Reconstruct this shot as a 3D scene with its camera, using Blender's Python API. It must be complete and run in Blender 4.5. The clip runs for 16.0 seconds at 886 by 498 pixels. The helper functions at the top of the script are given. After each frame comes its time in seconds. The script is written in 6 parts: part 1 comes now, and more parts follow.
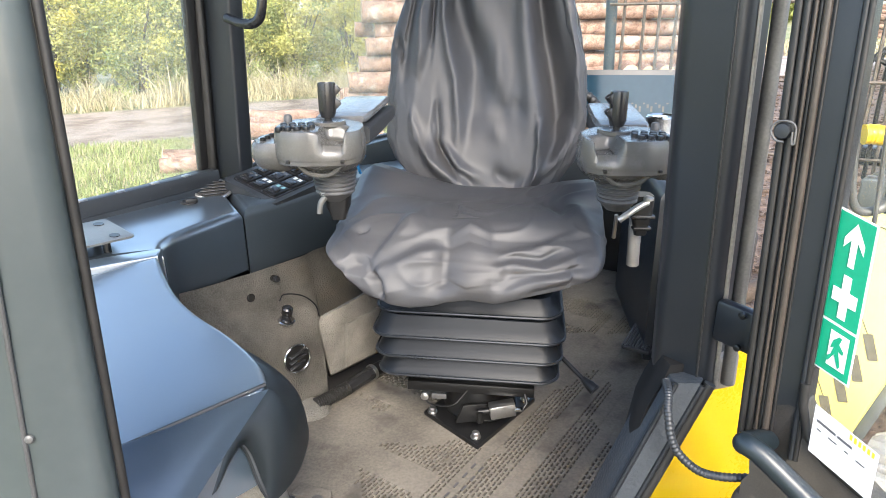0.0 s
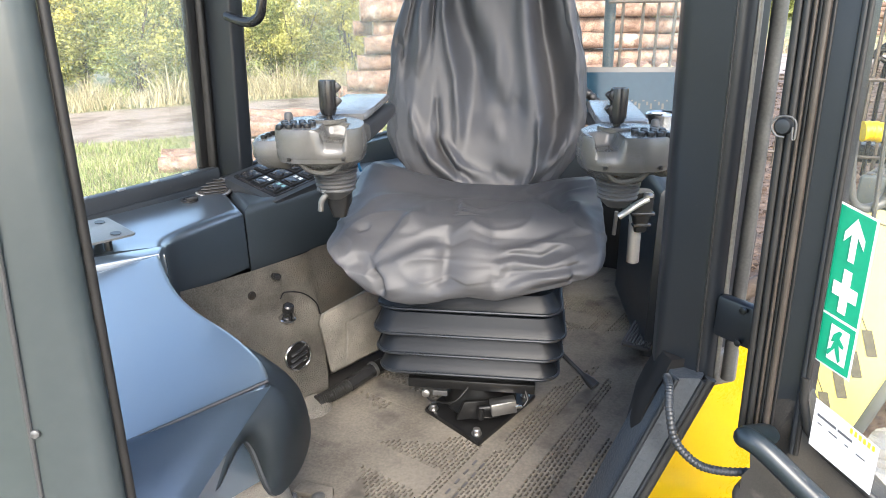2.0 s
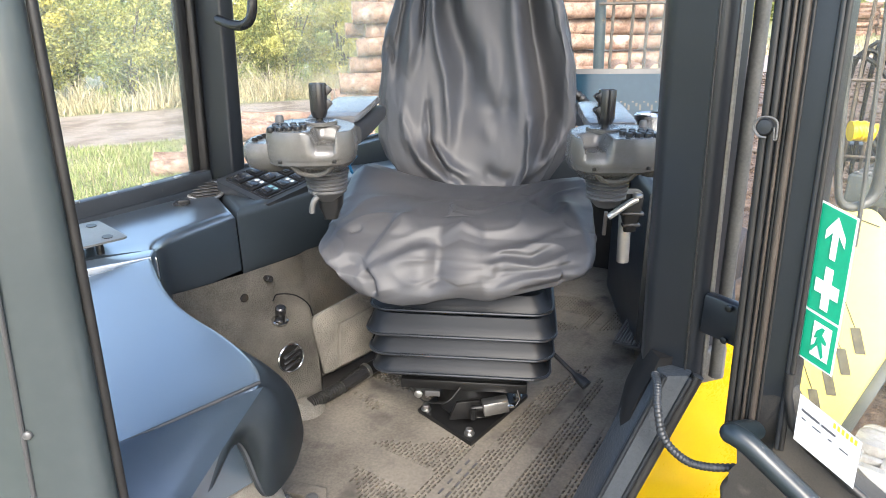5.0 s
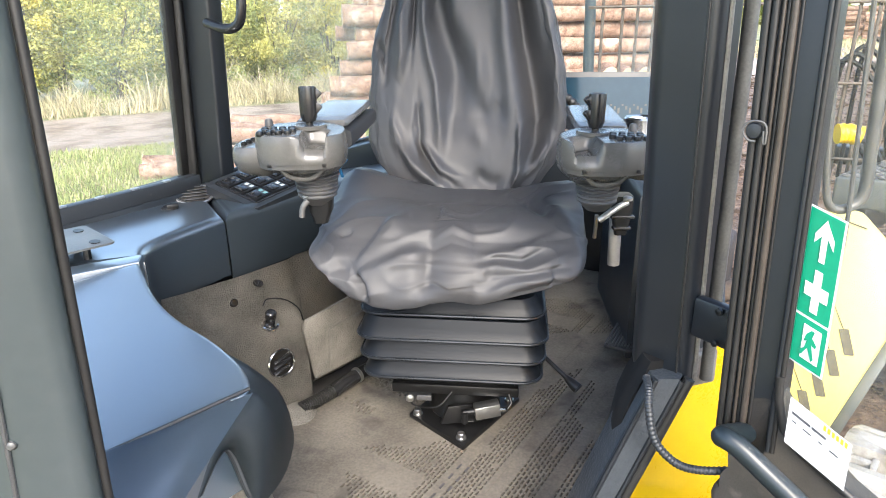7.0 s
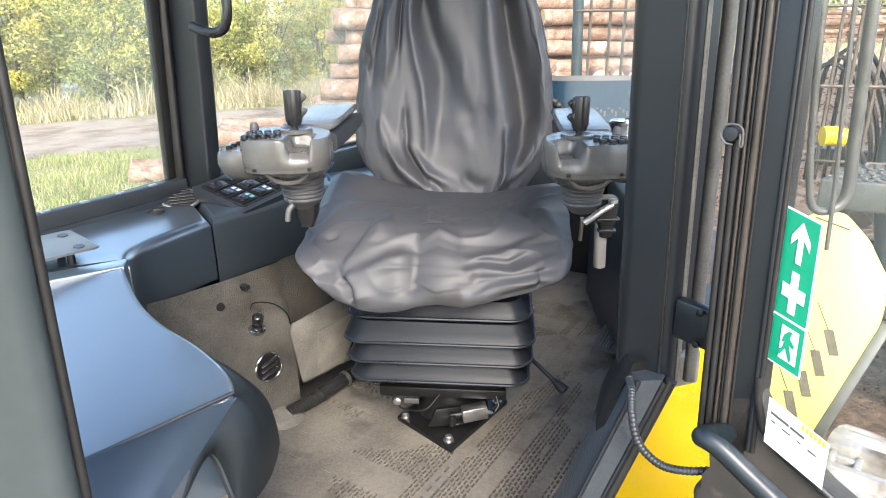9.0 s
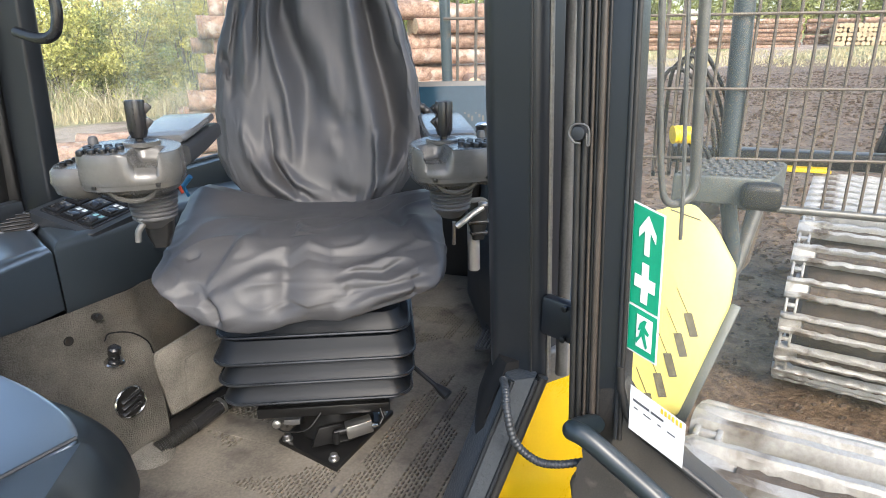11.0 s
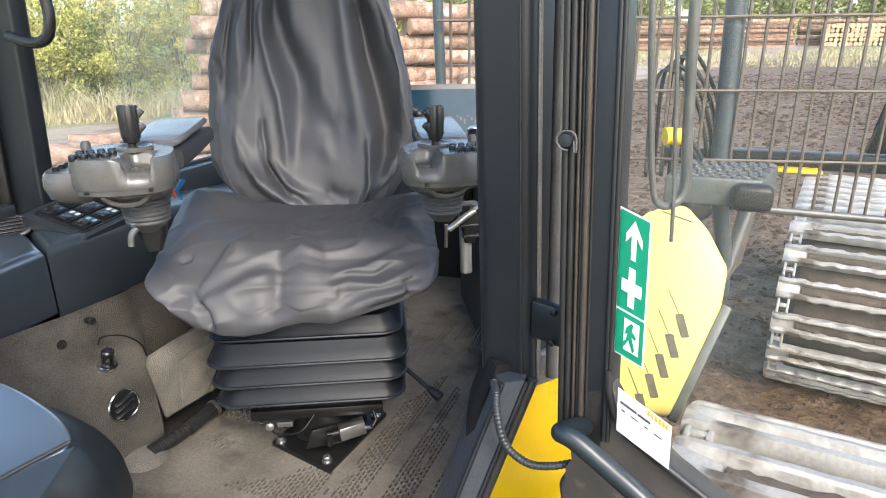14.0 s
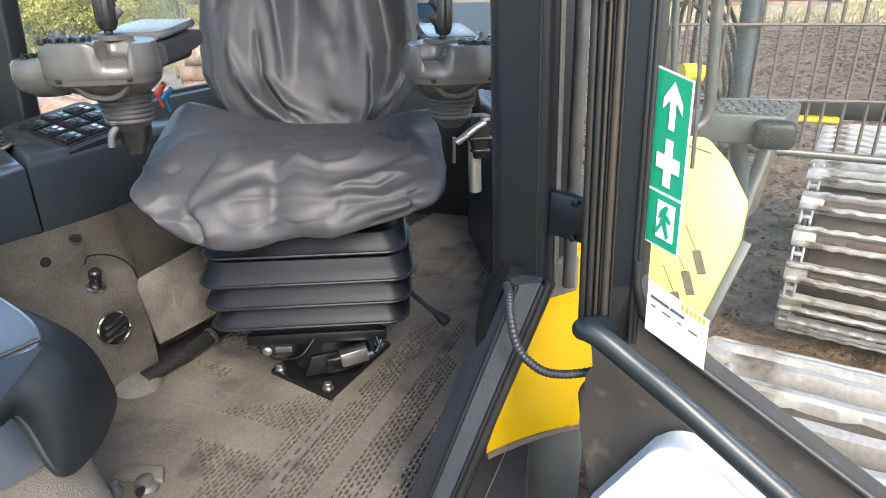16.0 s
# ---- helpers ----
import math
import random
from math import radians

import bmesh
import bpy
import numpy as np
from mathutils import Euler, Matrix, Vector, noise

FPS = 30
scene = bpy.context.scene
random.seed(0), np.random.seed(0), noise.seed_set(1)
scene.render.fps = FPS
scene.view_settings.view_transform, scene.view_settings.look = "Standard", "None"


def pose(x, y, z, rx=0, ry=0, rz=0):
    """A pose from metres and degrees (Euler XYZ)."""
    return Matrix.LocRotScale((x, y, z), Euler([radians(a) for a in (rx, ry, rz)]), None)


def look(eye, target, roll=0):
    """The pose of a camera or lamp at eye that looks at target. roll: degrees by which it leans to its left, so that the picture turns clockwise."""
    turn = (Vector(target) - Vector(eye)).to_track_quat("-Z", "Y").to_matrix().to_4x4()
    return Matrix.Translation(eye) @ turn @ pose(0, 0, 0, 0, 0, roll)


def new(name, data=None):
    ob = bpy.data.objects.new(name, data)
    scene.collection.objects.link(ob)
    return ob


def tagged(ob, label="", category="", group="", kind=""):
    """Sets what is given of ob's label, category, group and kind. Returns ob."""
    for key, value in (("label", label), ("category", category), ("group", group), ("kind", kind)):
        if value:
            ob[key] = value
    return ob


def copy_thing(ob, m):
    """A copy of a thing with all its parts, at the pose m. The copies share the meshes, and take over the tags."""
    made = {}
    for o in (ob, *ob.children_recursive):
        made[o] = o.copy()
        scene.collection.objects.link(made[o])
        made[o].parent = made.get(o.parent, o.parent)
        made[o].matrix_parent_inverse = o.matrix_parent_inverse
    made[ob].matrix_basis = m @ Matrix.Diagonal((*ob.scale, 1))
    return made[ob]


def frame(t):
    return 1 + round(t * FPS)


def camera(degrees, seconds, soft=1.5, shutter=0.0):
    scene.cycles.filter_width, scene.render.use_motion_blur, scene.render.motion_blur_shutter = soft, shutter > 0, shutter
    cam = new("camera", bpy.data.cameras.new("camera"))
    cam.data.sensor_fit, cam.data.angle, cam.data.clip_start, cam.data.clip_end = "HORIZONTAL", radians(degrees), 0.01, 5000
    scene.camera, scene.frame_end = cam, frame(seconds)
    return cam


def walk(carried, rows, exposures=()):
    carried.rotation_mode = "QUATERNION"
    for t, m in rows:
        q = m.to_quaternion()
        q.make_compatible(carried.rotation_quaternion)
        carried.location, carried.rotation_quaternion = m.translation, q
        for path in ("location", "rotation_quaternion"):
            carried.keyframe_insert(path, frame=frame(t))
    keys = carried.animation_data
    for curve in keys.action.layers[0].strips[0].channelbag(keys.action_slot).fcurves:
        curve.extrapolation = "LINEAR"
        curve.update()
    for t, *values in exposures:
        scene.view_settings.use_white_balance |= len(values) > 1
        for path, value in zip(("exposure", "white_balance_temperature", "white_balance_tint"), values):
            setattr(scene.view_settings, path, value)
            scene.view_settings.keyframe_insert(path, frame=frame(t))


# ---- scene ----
cam = camera(70.7, 16.0, soft=0.8)
METRES, EYE, TILT, LEAN, TURN = 0.33, 0.97, -3.5, 0.0, 0.0
ROWS = [
    (0.0, 0.0, 0.0, 0.0, -0.12, -16.41, 0.4),
    (0.5, 0.0015, -0.0177, 0.0019, -0.14, -16.44, 0.4),
    (1.0, 0.0012, -0.0162, -0.006, -0.17, -16.5, 0.47),
    (1.5, 0.0109, -0.0231, 0.0029, -0.19, -16.48, 0.44),
    (2.0, -0.0117, -0.0116, -0.0072, -0.26, -16.53, 0.53),
    (2.5, -0.0121, -0.0191, -0.0036, -0.3, -16.51, 0.52),
    (3.0, 0.0043, -0.0369, -0.0048, -0.37, -16.53, 0.51),
    (3.5, 0.0034, -0.0364, -0.0037, -0.46, -16.5, 0.55),
    (6.0, 0.014, -0.0401, -0.0028, -1.31, -16.3, 0.75),
    (6.5, 0.0252, -0.04, 0.0018, -1.53, -16.24, 0.7),
    (7.0, 0.0081, -0.0267, 0.0007, -1.74, -16.15, 0.74),
    (7.5, 0.008, -0.029, 0.0027, -1.91, -16.07, 0.71),
    (8.0, 0.0155, -0.0309, -0.0001, -2.11, -16.03, 0.77),
    (8.5, 0.0226, -0.0239, 0.0029, -2.28, -15.94, 0.73),
    (9.0, 0.0452, -0.0386, 0.0039, -2.52, -15.89, 0.78),
    (9.5, 0.1887, -0.0106, 0.0198, -7.8, -15.81, 1.31),
    (10.0, 0.1508, 0.0263, -0.0145, -12.67, -15.57, 1.54),
    (12.5, 0.1582, 0.0117, -0.0139, -13.51, -15.26, 1.39),
    (13.0, 0.1403, 0.0059, 0.0119, -13.61, -15.29, 1.38),
    (13.5, 0.1657, -0.0048, 0.0135, -13.72, -15.32, 1.41),
    (14.0, 0.1677, -0.006, 0.0121, -13.77, -15.39, 1.4),
    (14.5, 0.1716, 0.0043, 0.0088, -13.79, -15.48, 1.42),
    (15.0, 0.18, 0.0167, 0.0065, -13.79, -15.57, 1.39),
    (15.5, 0.1712, 0.0675, -0.0653, -13.72, -15.68, 1.39),
    (16.0, 0.1914, 0.1777, -0.3573, -13.22, -18.86, 1.32),
]
walk(cam, [(t, pose(0, 0, EYE, TILT, LEAN, TURN) @ pose(METRES * x, METRES * y, METRES * z, 90 + pitch, roll, yaw)) for t, x, y, z, yaw, pitch, roll in ROWS], exposures=[(0.0, 2.30), (9.0, 2.30), (9.5, 2.30), (10.0, 2.0), (12.5, 1.9), (16.0, 1.95)])

# ---- world and light ----
world = bpy.data.worlds.new("sky")
scene.world = world
world.use_nodes = True
wn = world.node_tree.nodes
sky = wn.new("ShaderNodeTexSky")
sky.sky_type, sky.sun_disc = "NISHITA", False
sky.sun_elevation, sky.sun_rotation = radians(40), radians(172)
sky.dust_density, sky.air_density, sky.ozone_density = 1.8, 1.0, 1.0
world.node_tree.links.new(sky.outputs[0], wn["Background"].inputs[0])
wn["Background"].inputs[1].default_value = 0.15
sun = new("sun", bpy.data.lights.new("sun", "SUN"))
sun.data.energy, sun.data.angle, sun.data.color = 1.05, radians(22), (1.0, 0.93, 0.83)
sun.matrix_world = look((1.0, -7.0, 5.93), (0, 0, 0))


# ---- materials ----
def mat(name, c1, c2=None, rough=0.5, rvar=0.12, metal=0.0, scale=8.0, fine=120.0, bump=0.15, depth=0.002, coat=0.0, spec=0.5, island=0.0, crough=0.03, cior=1.5, stain=None, contrast=1.0):
    """Two colours mixed by noise at two sizes, uneven gloss and fine relief."""
    m = bpy.data.materials.new(name)
    m.use_nodes = True
    n, l = m.node_tree.nodes, m.node_tree.links
    b = n["Principled BSDF"]
    co = n.new("ShaderNodeTexCoord")
    big, small = n.new("ShaderNodeTexNoise"), n.new("ShaderNodeTexNoise")
    big.inputs["Scale"].default_value, big.inputs["Detail"].default_value = scale, 5
    small.inputs["Scale"].default_value, small.inputs["Detail"].default_value = fine, 4
    for t in (big, small):
        l.new(co.outputs["Object"], t.inputs["Vector"])
    mixv = n.new("ShaderNodeMath")
    mixv.operation = "MULTIPLY_ADD"
    l.new(small.outputs["Fac"], mixv.inputs[0])
    mixv.inputs[1].default_value = 0.4
    addv = n.new("ShaderNodeMath")
    addv.operation = "MULTIPLY"
    l.new(big.outputs["Fac"], addv.inputs[0])
    addv.inputs[1].default_value = 0.6
    l.new(addv.outputs[0], mixv.inputs[2])
    rng = n.new("ShaderNodeMapRange")
    rng.inputs["From Min"].default_value, rng.inputs["From Max"].default_value = 0.5 - 0.2 / contrast, 0.5 + 0.2 / contrast
    l.new(mixv.outputs[0], rng.inputs["Value"])
    ramp = n.new("ShaderNodeMix")
    ramp.data_type = "RGBA"
    ramp.inputs["A"].default_value, ramp.inputs["B"].default_value = (*c1, 1), (*(c2 or c1), 1)
    l.new(rng.outputs["Result"], ramp.inputs["Factor"])
    out = ramp.outputs["Result"]
    if stain:
        st = n.new("ShaderNodeTexNoise")
        st.inputs["Scale"].default_value, st.inputs["Detail"].default_value = stain[1], 6
        l.new(co.outputs["Object"], st.inputs["Vector"])
        sr = n.new("ShaderNodeMapRange")
        sr.inputs["From Min"].default_value, sr.inputs["From Max"].default_value = stain[2], stain[2] + 0.15
        l.new(st.outputs["Fac"], sr.inputs["Value"])
        sm = n.new("ShaderNodeMix")
        sm.data_type = "RGBA"
        l.new(sr.outputs["Result"], sm.inputs["Factor"])
        l.new(out, sm.inputs["A"])
        sm.inputs["B"].default_value = (*stain[0], 1)
        out = sm.outputs["Result"]
    if island:
        ge = n.new("ShaderNodeNewGeometry")
        hv = n.new("ShaderNodeHueSaturation")
        vr = n.new("ShaderNodeMapRange")
        vr.inputs["To Min"].default_value, vr.inputs["To Max"].default_value = 1 - island, 1 + island
        l.new(ge.outputs["Random Per Island"], vr.inputs["Value"])
        l.new(vr.outputs["Result"], hv.inputs["Value"])
        l.new(out, hv.inputs["Color"])
        out = hv.outputs["Color"]
    l.new(out, b.inputs["Base Color"])
    rr = n.new("ShaderNodeMapRange")
    rr.inputs["To Min"].default_value, rr.inputs["To Max"].default_value = rough - rvar, rough + rvar
    l.new(mixv.outputs[0], rr.inputs["Value"])
    l.new(rr.outputs["Result"], b.inputs["Roughness"])
    b.inputs["Metallic"].default_value = metal
    b.inputs["Specular IOR Level"].default_value = spec
    b.inputs["Coat Weight"].default_value = coat
    b.inputs["Coat Roughness"].default_value = crough
    b.inputs["Coat IOR"].default_value = cior
    if bump:
        bp = n.new("ShaderNodeBump")
        bp.inputs["Strength"].default_value, bp.inputs["Distance"].default_value = bump, depth
        l.new(small.outputs["Fac"], bp.inputs["Height"])
        l.new(bp.outputs["Normal"], b.inputs["Normal"])
    return m


def glass_mat(name, tint, gloss, dust):
    """A thin pane: clear, with a reflection that grows at a low angle."""
    m = bpy.data.materials.new(name)
    m.use_nodes = True
    n, l = m.node_tree.nodes, m.node_tree.links
    n.remove(n["Principled BSDF"])
    tr, gl, mx, fr, mu = (n.new("ShaderNode" + k) for k in ("BsdfTransparent", "BsdfGlossy", "MixShader", "Fresnel", "Math"))
    tr.inputs["Color"].default_value = (*tint, 1)
    gl.inputs["Roughness"].default_value = 0.02
    fr.inputs["IOR"].default_value = 1.45
    mu.operation = "MULTIPLY"
    mu.inputs[1].default_value = gloss
    l.new(fr.outputs[0], mu.inputs[0])
    l.new(mu.outputs[0], mx.inputs[0])
    l.new(tr.outputs[0], mx.inputs[1])
    l.new(gl.outputs[0], mx.inputs[2])
    # a film of dust that catches daylight, thicker in smeared patches
    tl, m2, no, rm = (n.new("ShaderNode" + k) for k in ("BsdfTranslucent", "MixShader", "TexNoise", "MapRange"))
    tl.inputs["Color"].default_value = (0.80, 0.76, 0.62, 1)
    tc = n.new("ShaderNodeTexCoord")
    l.new(tc.outputs["Object"], no.inputs["Vector"])
    no.inputs["Scale"].default_value = 2.3
    no.inputs["Detail"].default_value = 5.0
    no.inputs["Distortion"].default_value = 0.6
    rm.inputs["From Min"].default_value = 0.40
    rm.inputs["From Max"].default_value = 0.72
    rm.inputs["To Min"].default_value = dust * 0.35
    rm.inputs["To Max"].default_value = dust * 2.2
    l.new(no.outputs["Fac"], rm.inputs["Value"])
    l.new(rm.outputs[0], m2.inputs[0])
    l.new(mx.outputs[0], m2.inputs[1])
    l.new(tl.outputs[0], m2.inputs[2])
    l.new(m2.outputs[0], n["Material Output"].inputs["Surface"])
    return m


FABRIC = mat("coated_seat_fabric", (0.034, 0.037, 0.043), (0.060, 0.057, 0.057), 0.50, 0.07, scale=4, fine=420, bump=0.16, depth=0.0007, spec=0.44)
PLASTIC = mat("blue_grey_console_plastic", (0.028, 0.039, 0.051), (0.036, 0.049, 0.062), 0.30, 0.05, scale=4, fine=1400, bump=0.06, depth=0.0004, spec=0.9, coat=1.0, crough=0.25, cior=2.9)
# PLASTIC with a lighter, bluer base: reflected sky is put into the colour
DASHTOP = mat("dash_plastic_with_sky_sheen", (0.066, 0.096, 0.130), (0.080, 0.113, 0.150), 0.30, 0.05, scale=3, fine=1400, bump=0.05, depth=0.0004, spec=0.9, coat=1.0, crough=0.26, cior=3.0)
COWL = mat("dull_blue_grey_cowl_plastic", (0.024, 0.032, 0.039), (0.034, 0.043, 0.050), 0.40, 0.07, scale=5, fine=1300, bump=0.08, depth=0.0004, spec=0.6)
DARKPLASTIC = mat("dark_trim_plastic", (0.016, 0.019, 0.023), (0.025, 0.028, 0.032), 0.42, 0.08, scale=9, fine=1300, bump=0.12, depth=0.0004, stain=((0.07, 0.065, 0.057), 60, 0.66))
PAINT = mat("dark_grey_cab_paint", (0.0085, 0.0108, 0.014), (0.0145, 0.0170, 0.0205), 0.36, 0.08, scale=7, fine=500, bump=0.08, depth=0.0006, stain=((0.045, 0.042, 0.037), 45, 0.70))
POSTPAINT = mat("weathered_grey_green_paint", (0.042, 0.054, 0.056), (0.056, 0.068, 0.069), 0.30, 0.06, scale=3, fine=60, bump=0.02, depth=0.001, coat=0.35, crough=0.25, cior=1.8)
RUBBER = mat("black_seal_rubber", (0.008, 0.008, 0.008), (0.020, 0.019, 0.018), 0.45, 0.12, scale=20, fine=400, bump=0.15, depth=0.0008)
BELLOWS = mat("bellows_vinyl", (0.006, 0.0075, 0.010), (0.011, 0.0135, 0.017), 0.42, 0.06, scale=8, fine=1200, bump=0.10, depth=0.0004, spec=0.25, stain=((0.05, 0.047, 0.042), 30, 0.74))
BLACK = mat("black_metal", (0.0045, 0.0045, 0.005), (0.011, 0.011, 0.011), 0.38, 0.1, scale=15, fine=300, bump=0.1, depth=0.0006, spec=0.35, stain=((0.03, 0.028, 0.024), 40, 0.72))
CARPET = mat("grey_carpet", (0.125, 0.117, 0.102), (0.285, 0.266, 0.230), 0.95, 0.03, scale=9, fine=330, bump=1.0, depth=0.006, spec=0.1, stain=((0.25, 0.22, 0.175), 5, 0.58), contrast=1.5)
CARPETLIGHT = mat("pale_carpet", (0.30, 0.28, 0.25), (0.48, 0.45, 0.40), 0.95, 0.03, scale=7, fine=350, bump=0.9, depth=0.004, spec=0.1)
MAT = mat("dusty_rubber_mat", (0.098, 0.087, 0.072), (0.195, 0.174, 0.143), 0.75, 0.12, scale=6, fine=160, bump=0.35, depth=0.0015, spec=0.3, stain=((0.055, 0.05, 0.044), 9, 0.57), contrast=1.3)
MATDARK = mat("near_black_brown", (0.014, 0.013, 0.012), (0.035, 0.032, 0.03), 0.85, 0.1, scale=9, fine=150)
PODGREY = mat("grey_pod_plastic", (0.074, 0.072, 0.066), (0.098, 0.095, 0.088), 0.27, 0.05, scale=12, fine=900, bump=0.06, depth=0.0004)
PODDARK = mat("mid_grey_boot_rubber", (0.045, 0.045, 0.046), (0.075, 0.074, 0.073), 0.5, 0.08, scale=14, fine=700, bump=0.1, depth=0.0005)
GLOSSBLACK = mat("gloss_black_plastic", (0.012, 0.012, 0.013), (0.02, 0.02, 0.021), 0.25, 0.06, scale=20, fine=600, bump=0.03)
CHROME = mat("bright_metal", (0.62, 0.62, 0.62), (0.75, 0.75, 0.74), 0.2, 0.08, metal=1.0, scale=25, fine=300, bump=0.04)
STEEL = mat("zinc_bolt_steel", (0.42, 0.42, 0.42), (0.58, 0.57, 0.55), 0.38, 0.1, metal=1.0, scale=40, fine=400, bump=0.1)
YELLOW = mat("yellow_paint", (0.88, 0.56, 0.008), (0.93, 0.62, 0.012), 0.28, 0.06, scale=5, fine=200, bump=0.05, depth=0.001, coat=0.3)
PALEYELLOW = mat("faded_yellow_panel", (0.80, 0.66, 0.15), (0.86, 0.73, 0.21), 0.36, 0.06, scale=4, fine=120, bump=0.05, depth=0.001, stain=((0.5, 0.42, 0.16), 22, 0.72))
GREEN = mat("green_sticker", (0.0, 0.20, 0.11), (0.0, 0.24, 0.13), 0.4, 0.04, scale=20, fine=300, bump=0.02)
WHITE = mat("white_print", (0.54, 0.55, 0.55), (0.60, 0.61, 0.61), 0.5, 0.05, scale=20, fine=300, bump=0.03)
WHITEPLASTIC = mat("white_container_plastic", (0.80, 0.80, 0.79), (0.86, 0.86, 0.85), 0.4, 0.06, scale=10, fine=200, bump=0.04)
INK = mat("dark_print", (0.05, 0.05, 0.06), (0.09, 0.09, 0.10), 0.6, 0.05)
LETTER = mat("worn_black_lettering", (0.05, 0.045, 0.03), (0.16, 0.14, 0.08), 0.5, 0.05, scale=60, fine=400)
ORANGE = mat("orange_print", (0.75, 0.36, 0.02), (0.85, 0.42, 0.03), 0.5, 0.05)
BLUEGREY = mat("blue_grey_tube_paint", (0.036, 0.052, 0.062), (0.062, 0.080, 0.090), 0.4, 0.1, scale=14, fine=200, bump=0.15, depth=0.001, stain=((0.13, 0.10, 0.075), 18, 0.60))
TUBE = mat("worn_grey_tube", (0.075, 0.077, 0.076), (0.15, 0.147, 0.14), 0.4, 0.1, scale=18, fine=250, bump=0.15, metal=0.3)
GRATE = mat("weathered_grille_steel", (0.085, 0.068, 0.054), (0.17, 0.138, 0.11), 0.6, 0.12, scale=30, fine=250, bump=0.3, metal=0.2)
STEPMETAL = mat("perforated_step_metal", (0.075, 0.085, 0.085), (0.135, 0.145, 0.14), 0.5, 0.1, scale=16, fine=220, bump=0.2, metal=0.3, stain=((0.15, 0.12, 0.09), 12, 0.6))
TRACK = mat("polished_track_steel", (0.30, 0.285, 0.26), (0.60, 0.575, 0.54), 0.48, 0.14, scale=7, fine=90, bump=0.35, depth=0.004, metal=0.35, stain=((0.13, 0.10, 0.076), 7, 0.535))
TRACKDIRT = mat("muddy_wheel_rubber", (0.05, 0.042, 0.036), (0.14, 0.105, 0.08), 0.85, 0.1, scale=6, fine=60, bump=0.6, depth=0.01)
BARK = mat("pine_bark", (0.15, 0.088, 0.062), (0.38, 0.25, 0.185), 0.9, 0.06, scale=5, fine=26, bump=0.8, depth=0.02, spec=0.15, island=0.35, stain=((0.46, 0.40, 0.34), 3, 0.58), contrast=1.6)
WOODEND = mat("cut_log_end", (0.46, 0.33, 0.20), (0.62, 0.48, 0.32), 0.85, 0.06, scale=5, fine=60, bump=0.3, depth=0.004, spec=0.15, island=0.2)
SCREEN = mat("monitor_screen", (0.010, 0.030, 0.050), (0.016, 0.042, 0.066), 0.09, 0.02, scale=5, fine=60, bump=0.0)
LEAF1 = mat("bush_leaf_green", (0.31, 0.31, 0.075), (0.50, 0.46, 0.14), 0.6, 0.1, scale=0.6, fine=6, bump=0.0, island=0.5, spec=0.3, stain=((0.60, 0.50, 0.16), 0.9, 0.55))
LEAF2 = mat("bush_leaf_dark", (0.165, 0.195, 0.06), (0.33, 0.345, 0.11), 0.6, 0.1, scale=0.6, fine=6, bump=0.0, island=0.5, spec=0.3)
LEAF3 = mat("bush_leaf_yellow", (0.42, 0.37, 0.07), (0.58, 0.49, 0.10), 0.6, 0.1, scale=0.6, fine=6, bump=0.0, island=0.4, spec=0.3)
DRYGRASS = mat("dry_grass_blades", (0.34, 0.285, 0.165), (0.56, 0.485, 0.31), 0.8, 0.05, scale=0.8, fine=5, bump=0.0, island=0.35, spec=0.2)
GREENGRASS = mat("green_grass_blades", (0.21, 0.25, 0.09), (0.37, 0.39, 0.17), 0.8, 0.05, scale=0.8, fine=5, bump=0.0, island=0.35, spec=0.2)
TWIG = mat("bush_stem", (0.10, 0.075, 0.05), (0.18, 0.14, 0.10), 0.9, 0.05, scale=8, fine=60, bump=0.3)
BLUEPLUG = mat("blue_plug_plastic", (0.02, 0.14, 0.30), (0.03, 0.18, 0.36), 0.4, 0.05)
REDPLUG = mat("red_plug_plastic", (0.55, 0.06, 0.03), (0.65, 0.09, 0.05), 0.4, 0.05)
ICONBLUE = mat("pale_teal_print", (0.16, 0.32, 0.34), (0.22, 0.40, 0.42), 0.4, 0.05)
GLASS = glass_mat("window_glass", (0.97, 0.985, 0.975), 0.25, 0.10)
DOORGLASS = glass_mat("dusty_door_glass", (0.97, 0.97, 0.95), 0.35, 0.045)


# ---- building helpers ----
def finish(ob, bm, material, sharp=38):
    bmesh.ops.recalc_face_normals(bm, faces=bm.faces)
    bm.to_mesh(ob.data)
    bm.free()
    ob.data.materials.append(material)
    for p in ob.data.polygons:
        p.use_smooth = True
    ob.data.set_sharp_from_angle(angle=radians(sharp))
    return ob


def thing(name, at, label, category, group="", kind=""):
    ob = new(name)
    ob.location = at
    ob.empty_display_size = 0.05
    return tagged(ob, label, category, group, kind)


def part(name, bm, material, parent, label="", sharp=38):
    """One mesh object, in world places, under a thing or a part."""
    ob = new(name, bpy.data.meshes.new(name))
    finish(ob, bm, material, sharp)
    ob.parent = parent
    if parent.type == "EMPTY":
        ob.matrix_parent_inverse = Matrix.Translation(parent.location).inverted()
    return tagged(ob, label)


def solo(name, bm, material, label="", category="", group="", kind="", sharp=38):
    """A thing that is one mesh."""
    ob = new(name, bpy.data.meshes.new(name))
    finish(ob, bm, material, sharp)
    return tagged(ob, label, category, group, kind)


def bm_new():
    return bmesh.new()


